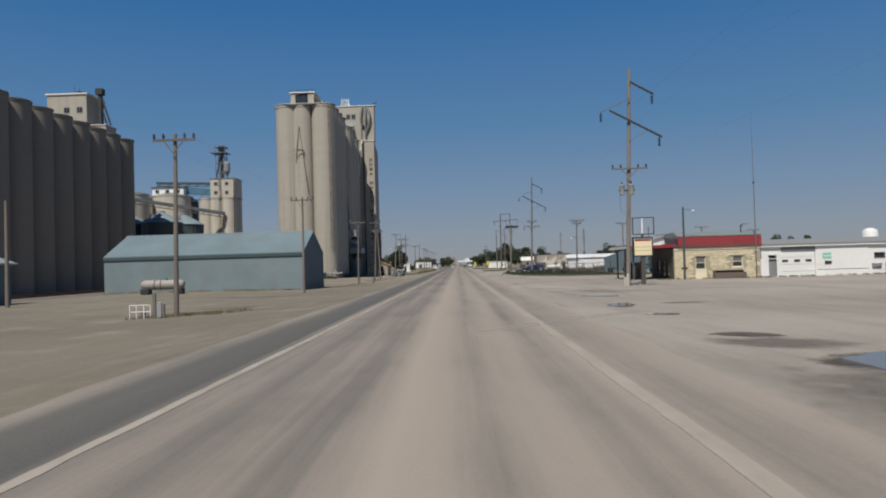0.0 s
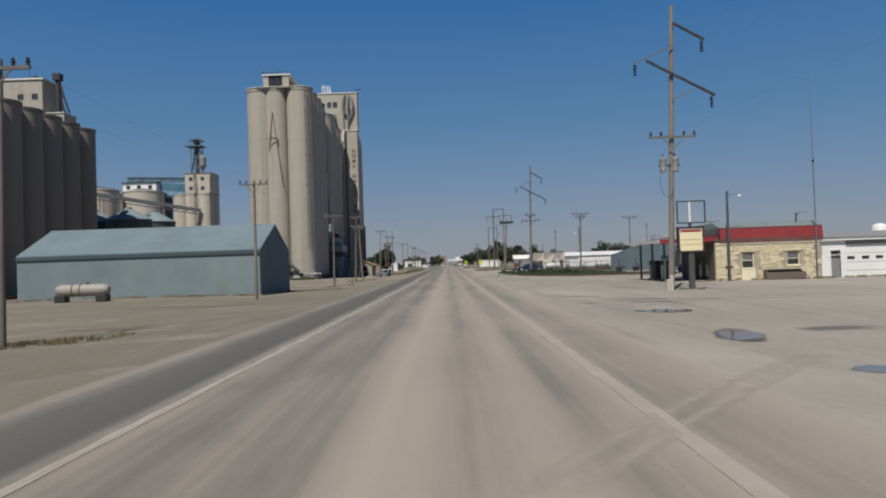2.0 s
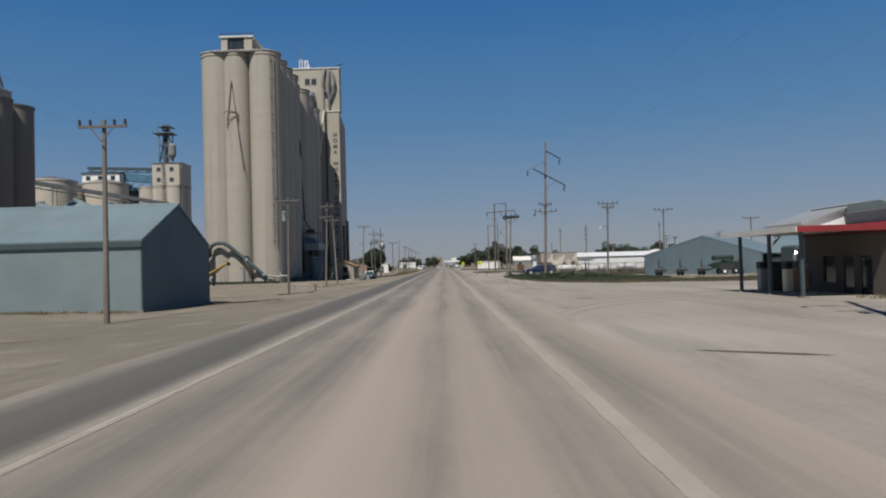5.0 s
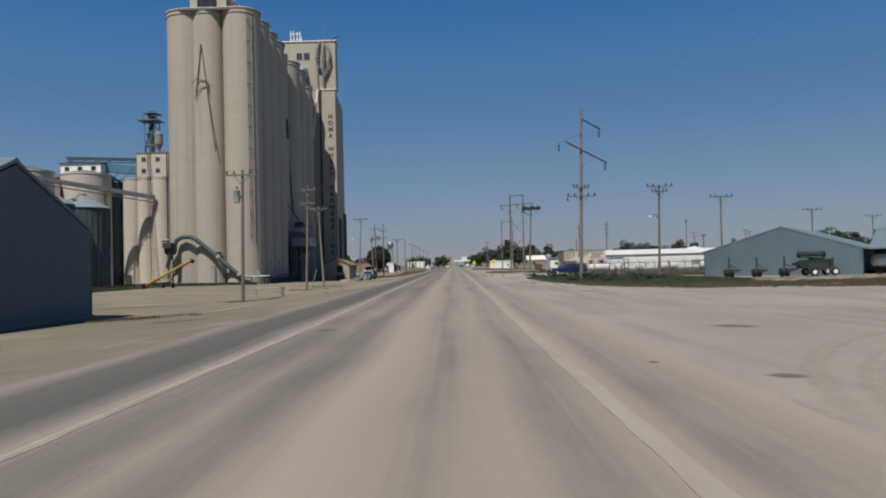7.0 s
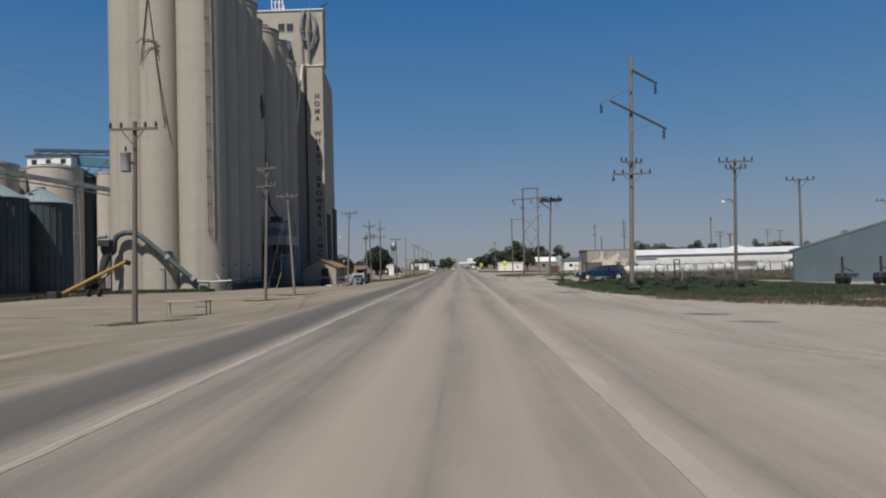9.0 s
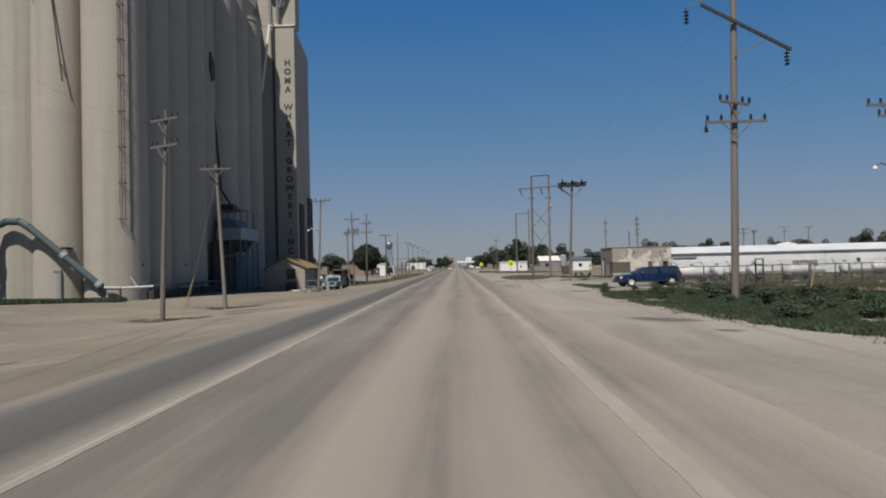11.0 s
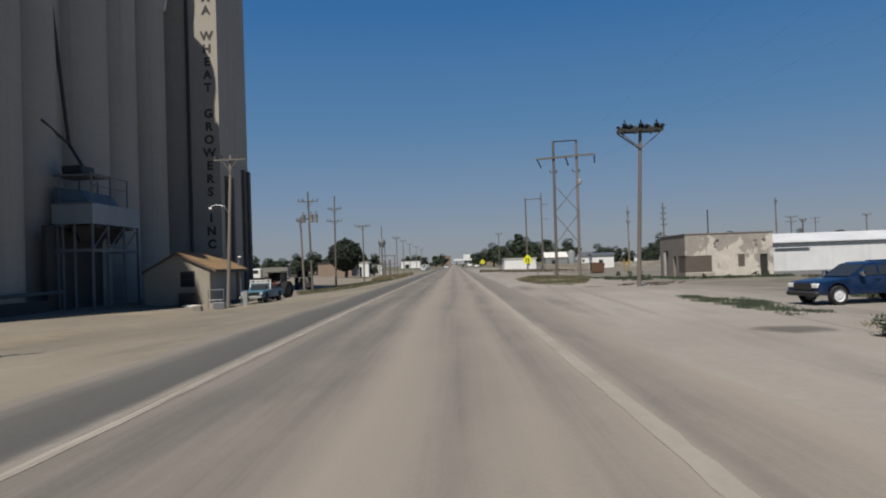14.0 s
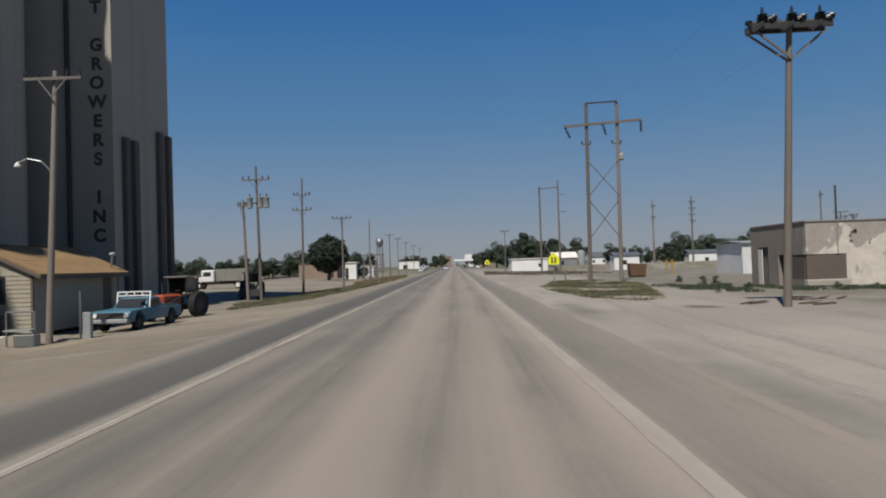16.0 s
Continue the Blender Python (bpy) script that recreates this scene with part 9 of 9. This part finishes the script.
YELLOW_BAR = surf("faded_yellow_steel", (0.55, 0.36, 0.08), 0.15, rough=0.6)
# ---- cables ----
CABLE = plain("dull_cable", (0.09, 0.125, 0.17), 0.7, 0.0)
CABLE_PALE = plain("bright_cable", (0.13, 0.18, 0.25), 0.6, 0.0)


def span(name, a, b, sag, label, material=CABLE, r=0.0025):
    ob = wire_curve(name, a, b, sag, r, material)
    tagged(ob, label, "cable", "overhead cables")


LBL = "thin overhead power cable between poles"
tops = [(-15.1, 37.9, 9.2), (-15.55, 71.3, 9.0), (-15.35, 110, 9.2), (-15.45, 134.2, 8.9), (-16.1, 145.0, 9.0), (-15.4, 177.9, 9.3), (-17.1, 211.6, 9.6), (-16.65, 230.1, 9.8), (-14.6, 245.3, 9.0)]
for a, b in zip(tops, tops[1:]):
    for dx in (-1.0, 1.0):
        span("power_cable", (a[0] + dx, a[1], a[2]), (b[0] + dx, b[1], b[2]), 0.012 * (b[1] - a[1]), LBL)
east = [((14.0 + 0.5 + 1.95, 57.9, 14.3), (13.65 + 0.3 + 1.95, 129.8, 13.7)), ((14.0 + 0.5 - 2.65, 57.9, 12.6), (13.65 + 0.3 - 2.65, 129.8, 12.0)), ((14.0 + 0.5 + 2.5, 57.9, 10.7), (13.65 + 0.3 + 2.5, 129.8, 10.1)),
        ((16.0, 129.8, 13.7), (18.8, 218, 14.0)), ((11.4, 129.8, 12.0), (11.6, 218, 13.6)), ((16.5, 129.8, 10.1), (15.2, 218, 13.8)),
        ((16.4, -30, 14.4), (16.45, 57.9, 14.3)), ((11.8, -30, 12.7), (11.85, 57.9, 12.6)), ((17.0, -30, 10.8), (17.0, 57.9, 10.7))]
for a, b in east:
    span("power_cable", a, b, 1.1, LBL, r=0.0025)
for k in (-1.0, 0.2, 1.0):
    span("service_cable", (-15.3 + k * 0.8, 134.1 - k * 0.4, 10.35), (13.9 + k, 129.6 - k, 9.4 + 0.25 * k), 0.75, "thin bright service cable crossing the road", CABLE_PALE, 0.0022)
span("service_cable", (-17.6, 209, 7.6), (-22.3, 204, 5.5), 0.7, "slack service cable to the elevator")
span("power_cable", (13.8, 129.8, 8.0), (22.4, 131.5, 9.4), 0.2, LBL)
span("power_cable", (22.4, 131.5, 9.3), (34.2, 145.8, 9.5), 0.5, LBL)
span("power_cable", (34.2, 145.8, 9.5), (60.5, 175.6, 9.4), 0.7, LBL)
span("service_cable", (14.3, 57.9, 6.2), (24, 72, 4.1), 0.5, "slack service cable to the station")

CRACKS = ((1.3, 122.3, 0.7, -8), (2.25, 122.0, 0.9, -4), (1.35, 123.6, 0.25, 0), (-12.2, 137.4, 2.4, 50), (-14.0, 146.4, 3.6, 30), (-12.8, 91.0, 3.0, 55))

# ---- puddles and damp hollows on the lot ----
WATER = surf("muddy_water", (0.25, 0.215, 0.172), 0.15, 0.8, 3, 0.07, bump=0)


def stain_mat(name, col, strength=0.8, soft=0.45, wob=1.1, scale=1.1, stretch=None, across=False):
    """A stain that thins out to nothing at a ragged edge."""
    m, n, l, b = nodes_of(name)
    pos = n.new("ShaderNodeNewGeometry").outputs["Position"]
    tc = n.new("ShaderNodeTexCoord")
    mp = n.new("ShaderNodeMapping")
    mp.inputs["Location"].default_value = (-1, -1, 0)
    mp.inputs["Scale"].default_value = (2, 2, 0)
    l.new(tc.outputs["UV"], mp.inputs["Vector"])
    ln = n.new("ShaderNodeVectorMath")
    ln.operation = 'LENGTH'
    if across:
        ab = n.new("ShaderNodeVectorMath")
        ab.operation = 'POWER'
        ab2 = n.new("ShaderNodeVectorMath")
        ab2.operation = 'ABSOLUTE'
        l.new(mp.outputs[0], ab2.inputs[0])
        l.new(ab2.outputs[0], ab.inputs[0])
        ab.inputs[1].default_value = (4, 1, 1)
        l.new(ab.outputs[0], ln.inputs[0])
    else:
        l.new(mp.outputs[0], ln.inputs[0])
    rag = noise_at(n, l, pos, scale, 6, 0.65, stretch)
    d = n.new("ShaderNodeMath")
    d.operation = 'MULTIPLY_ADD'
    l.new(rag, d.inputs[0])
    d.inputs[1].default_value = wob
    l.new(ln.outputs["Value"], d.inputs[2])
    alpha = ramp(n, l, d.outputs[0], [(min(0.98, max(0.0, (0.5 * wob + 0.75 - soft) / 2)), (strength,) * 3), (min(1.0, (0.5 * wob + 0.75) / 2), (0, 0, 0))])
    half = n.new("ShaderNodeMath")
    half.operation = 'MULTIPLY'
    half.inputs[1].default_value = 0.5
    l.new(d.outputs[0], half.inputs[0])
    l.new(half.outputs[0], alpha.node.inputs[0])
    fine = noise_at(n, l, pos, 6, 5, 0.7)
    l.new(ramp(n, l, fine, [(0.3, tuple(c * 0.85 for c in col)), (0.7, tuple(c * 1.12 for c in col))]), b.inputs["Base Color"])
    l.new(alpha, b.inputs["Alpha"])
    b.inputs["Roughness"].default_value = 0.9
    return m


MUD = stain_mat("damp_mud", (0.075, 0.062, 0.05), 0.95, 0.3, 0.8, 1.4)
STAIN = stain_mat("dark_dried_patch", (0.13, 0.115, 0.098), 0.7, 0.5, 1.1, 0.9)
TRACK_PALE = stain_mat("pale_tyre_track", (0.36, 0.325, 0.28), 0.55, 0.75, 0.9, 1.6, across=True)
TRACK_DARK = stain_mat("dark_tyre_track", (0.14, 0.125, 0.108), 0.2, 0.75, 0.9, 1.6, across=True)


def surface_z(x, y):
    return -0.004 * abs(x + 1.2) if -6.0 < x < 4.1 else max(gz(x, y), -0.004 * abs(x + 1.2) if x < 4.4 and x > -6.3 else -9)


def laid(name, centre, half, material, parent, lift=0.008):
    """A thin sheet that follows the ground along a line of centres, of the given half width."""
    vs, fs, uv = [], [], []
    k = 7
    n = len(centre)
    for i, c in enumerate(centre):
        a, b = Vector(centre[max(0, i - 1)]), Vector(centre[min(n - 1, i + 1)])
        side = Vector((-(b - a).y, (b - a).x)).normalized()
        for j in range(k):
            f = j / (k - 1)
            q = Vector(c) + side * half * (2 * f - 1)
            vs.append((q.x, q.y, surface_z(q.x, q.y) + lift))
            uv.append((i / (n - 1), f))
    for i in range(n - 1):
        for j in range(k - 1):
            fs.append((i * k + j, i * k + j + 1, (i + 1) * k + j + 1, (i + 1) * k + j)[::-1])
    me = bpy.data.meshes.new(name)
    me.from_pydata(vs, [], fs)
    layer = me.uv_layers.new(name="UVMap")
    for lp in me.loops:
        layer.data[lp.index].uv = uv[lp.vertex_index]
    me.materials.append(material)
    ob = new(name, me)
    ob.parent = parent
    return ob


def oval(name, x, y, rx, ry, turn, material, parent, lift=0.008):
    c, s_ = math.cos(radians(turn)), math.sin(radians(turn))
    return laid(name, [(x + rx * f * c, y + rx * f * s_) for f in (-1, -0.75, -0.5, -0.25, 0, 0.25, 0.5, 0.75, 1)], ry, material, parent, lift)


def blob(rx, ry, seed, wob=0.3, n=72):
    out = []
    for k in range(n):
        a = 2 * math.pi * k / n
        f = 1 + wob * noise.noise((math.cos(a) * 1.3, math.sin(a) * 1.3, seed)) + 0.14 * noise.noise((math.cos(a) * 5, math.sin(a) * 5, seed)) + 0.04 * noise.noise((math.cos(a) * 14, math.sin(a) * 14, seed))
        out.append((rx * f * math.cos(a), ry * f * math.sin(a)))
    return out


def puddle(x, y, rx, ry, seed, water, wet=1.6, turn=0.0, shift=(0, 0)):
    """A shallow hollow: a ragged damp rim, water inside it where some is left."""
    p = thing("puddle", (0, 0, 0), "shallow muddy puddle with a damp rim", "puddle", "puddles")
    oval("damp_rim", x + shift[0], y + shift[1], rx * wet, ry * wet, turn, MUD, p)
    if water:
        wt_ = part("water", prism(bmesh.new(), blob(rx, ry, seed + 3, 0.4), 'z', -0.05, 0.0), water, p)
        wt_.matrix_basis = pose(x, y, gz(x - rx * 0.5, y) + 0.014, 0, 0, turn)


puddle(8.35, 13.2, 1.5, 1.15, 1, WATER, 1.45, 14, (-0.2, 0.15))
puddle(7.4, 18.4, 1.1, 0.7, 4, None, 1.25, -14)
puddle(7.35, 25.9, 0.55, 0.4, 6, WATER, 1.6, -8)
puddle(7.25, 31.7, 1.3, 0.46, 7, WATER, 1.9, 76)
puddle(8.0, 40.4, 1.0, 0.75, 9, WATER, 1.5, -10)
puddle(9.2, 46.6, 2.0, 0.22, 11, None, 1.3, -14)
puddle(7.0, 52.3, 1.5, 0.2, 12, None, 1.3, -22)
for x, y, rx, ry, turn in ((9.5, 48.8, 3.0, 0.7, 0), (12.0, 47.8, 1.8, 0.5, 0), (5.4, 67.3, 0.45, 0.35, 0), (3.8, 68.6, 0.18, 0.25, 0), (8.75, 99.7, 1.35, 0.8, -18), (9.0, 96.4, 1.1, 0.6, -20), (7.9, 75.6, 0.9, 0.7, 0),
                        (-10.9, 85.6, 1.7, 1.1, 30), (-2.95, 75.8, 0.55, 0.3, 2), (7.2, 120.0, 2.0, 1.5, -40), (7.9, 115.9, 0.7, 0.55, -10), (9.0, 146, 1.4, 1.6, 0), (10.5, 179, 1.2, 1.4, 0), (10.5, 33, 2.0, 0.9, 10), (6.3, 46, 0.9, 0.5, 0), (7.2, 9, 3.0, 5.5, 8), (7.4, 16.5, 2.4, 1.9, -12)):
    st_ = thing("damp_patch", (0, 0, 0), "dark dried patch on the dusty surface", "patch", "dried patches")
    oval("stain", x, y, rx, ry, turn, STAIN, st_)


FAINT = stain_mat("faint_grey_patch", (0.17, 0.158, 0.14), 0.42, 0.85, 0.8, 0.5)
for x, y, rx, ry, turn in ((5.4, 9, 9, 1.8, 90), (5.0, 160, 11, 1.3, 89), (5.3, 178, 10, 1.3, 87)):
    st_ = thing("grey_patch", (0, 0, 0), "faint grey worn patch beside the road", "patch", kind="structure")
    oval("stain", x, y, rx, ry, turn, FAINT, st_)


def tyre_track(points, half, material, label, name="tyre_track", kind="", category="tyre track", group="tyre tracks"):
    """A worn track through the given points, smoothed."""
    pts = [Vector(q) for q in points]
    line_ = []
    for i in range(len(pts) - 1):
        p0, p1, p2, p3 = pts[max(0, i - 1)], pts[i], pts[i + 1], pts[min(len(pts) - 1, i + 2)]
        for j in range(8):
            t = j / 8
            line_.append(tuple(0.5 * ((2 * p1) + (p2 - p0) * t + (2 * p0 - 5 * p1 + 4 * p2 - p3) * t * t + (3 * p1 - p0 - 3 * p2 + p3) * t ** 3)))
    line_.append(tuple(pts[-1]))
    tr = thing(name, (0, 0, 0), label, category, group)
    if kind:
        tagged(tr, label, category, kind=kind)
    laid("track", line_, half, material, tr, 0.006)


for off in (0.0, 0.5):
    tyre_track([(0.4 + off, 19.6), (1.4 + off, 21.0), (2.6 + off, 22.6), (4.6 + off, 25.2), (7.5 + off, 28.5)], 0.28, TRACK_PALE, "pale dusty tyre track turning off the road")
for off in (0.0, 1.7):
    tyre_track([(4.6, 62 + off), (6.5, 67 + off), (10, 71.5 + off), (15, 74 + off), (24, 75.5 + off)], 0.35, TRACK_PALE, "pale dusty tyre track curving over the lot")
    tyre_track([(5.0, 98 - off), (7.5, 90 - off), (12.5, 83.5 - off), (20, 80 - off), (30, 78.5 - off)], 0.35, TRACK_PALE, "pale dusty tyre track curving over the lot")
    tyre_track([(6.5 + off, 104), (7.4 + off, 118), (8.6 + off, 130), (10.2 + off, 142), (11.0 + off, 152)], 0.3, TRACK_PALE, "pale dusty tyre track along the verge")
    tyre_track([(5.0, 40 + off), (9.0, 44.5 + off), (14.0, 47 + off), (24, 48.5 + off)], 0.4, TRACK_PALE, "pale dusty tyre track into the forecourt")
    tyre_track([(5.4 + off, 150), (6.2 + off, 164), (7.2 + off, 178), (8.4 + off, 190)], 0.35, TRACK_PALE, "pale tyre track along the lot")
    tyre_track([(-7.0 - off, 108), (-9.0 - off, 118), (-11 - off, 128), (-12 - off, 140)], 0.3, TRACK_DARK, "dark tyre track on the verge")

# dust swept along the edge line, and paler and darker dirt on the west verge
DUST = stain_mat("swept_dust", (0.33, 0.3, 0.258), 0.6, 0.6, 0.5, 0.7, across=True)
SAND = stain_mat("sandy_dirt", (0.39, 0.32, 0.225), 0.5, 0.85, 1.2, 0.45)
EARTH = stain_mat("brown_dirt", (0.17, 0.13, 0.085), 0.75, 0.6, 1.2, 0.7)
tyre_track([(-4.33, 6), (-4.05, 40), (-3.74, 78), (-3.9, 120), (-4.16, 158), (-4.16, 200)], 0.3, DUST, "pale dust swept along the edge line", "dust_strip", "structure", "dust", "")
for x, y, rx, ry, turn in ((-19.5, 171, 5.5, 2.6, 35), (-14.2, 176, 5.0, 1.6, 80), (-17.5, 156, 9.0, 2.2, 84), (-12.5, 141, 8.0, 1.6, 86), (-20, 136, 8.0, 3.0, 70), (-24, 121, 8.0, 3.0, 40), (-14.5, 124, 7.0, 1.8, 84), (-20, 104, 8, 2.4, 70), (-11.5, 94, 7, 1.5, 86)):
    st_ = thing("sandy_patch", (0, 0, 0), "pale sandy patch on the dirt verge", "patch", "sandy patches")
    oval("sand", x, y, rx, ry, turn, SAND, st_, 0.045)
for x, y, rx, ry, turn in ((-15.8, 177.6, 1.8, 0.9, 10), (-15.8, 145.3, 2.6, 0.7, 20), (-15.6, 133.6, 2.4, 0.7, 10), (-18, 62, 7, 1.0, 12), (-14.5, 45, 4, 0.7, 4), (-11.0, 139, 5.0, 0.35, 62), (-19, 88, 5, 0.8, 35), (-21, 113, 5, 0.9, 8)):
    st_ = thing("brown_patch", (0, 0, 0), "brown dirt patch on the verge", "patch", "brown dirt patches")
    oval("dirt", x, y, rx, ry, turn, EARTH, st_, 0.016)

# dry sticks and rubbish blown round the pole's foot
rng = random.Random(33)
for x, y in ((12.7, 180.0), (13.3, 180.4), (15.2, 178.6), (15.8, 182.1), (16.8, 182.2), (17.6, 182.0), (15.0, 179.2)):
    st_ = thing("dead_branch", (x, y, gz(x, y)), "dry broken branch lying on the dirt", "branch", "dead branches", turn=rng.uniform(-25, 25))
    bm = bmesh.new()
    for k in range(4):
        a = (rng.uniform(-0.5, 0.1), rng.uniform(-0.12, 0.12), 0.03)
        rod(bm, a, (a[0] + rng.uniform(0.4, 0.9), a[1] + rng.uniform(-0.2, 0.2), rng.uniform(0.03, 0.16)), 0.035, 0.012, seg=6)
    part("stick", bm, BARK, st_)
bl = thing("yellow_barrier", (27.7, 240, gz(27, 240)), "yellow steel barrier on two legs", "barrier")
for x in (-0.35, 0.35):
    part("leg", B(x - 0.08, x + 0.08, -0.08, 0.08, -0.2, 1.9), YELLOW_BAR, bl)
part("rail", B(-0.55, 0.55, -0.1, 0.1, 1.3, 1.5), YELLOW_BAR, bl)
for k, (x, y, s) in enumerate(((19.6, 210.3, 0.5), (19.2, 203.9, 0.55), (17.2, 193.4, 0.3), (18.5, 194.1, 0.42), (21.0, 206, 0.5), (15.4, 190.6, 0.25), (23, 191.9, 0.4), (25.2, 191.9, 0.3), (27.6, 191.8, 0.45), (28.6, 192.0, 0.5))):
    b = thing("weed_bush", (x, y, gz(x, y)), "green scrubby weed tuft on bare dirt", "bush", "scrub tufts")
    c = new("crown", BUSH_MESH[k % 3])
    c.parent = b
    c.matrix_basis = Matrix.LocRotScale((0, 0, -0.1), Euler((0, 0, k)), (s * 1.2, s * 1.2, s * 0.8))

# tar-black cracks across the road, dry cracks in the dirt
TAR = surf("tar_crack", (0.07, 0.065, 0.06), 0.3, 2, 8, 0.8)
for k, (x, y, l, ang) in enumerate(CRACKS):
    ck = thing("road_crack", (x, y, gz(x, y) + 0.003 if abs(x) > 4.5 else -0.004 * abs(x + 1.2)), "narrow dark crack in the surface", "crack", "surface cracks", turn=ang)
    pts = []
    for sgn in (1, -1):
        for j in range(13):
            f = j / 12 if sgn > 0 else 1 - j / 12
            w = 0.016 * math.sin(math.pi * f) * (1 + 0.8 * noise.noise((f * 7, k, sgn))) + 0.004
            pts.append(((f - 0.5) * l, 0.06 * noise.noise((f * 4, k * 3.3, 0)) + sgn * w))
    part("crack", prism(bmesh.new(), pts[::-1], 'z', -0.03, 0.004), TAR, ck)
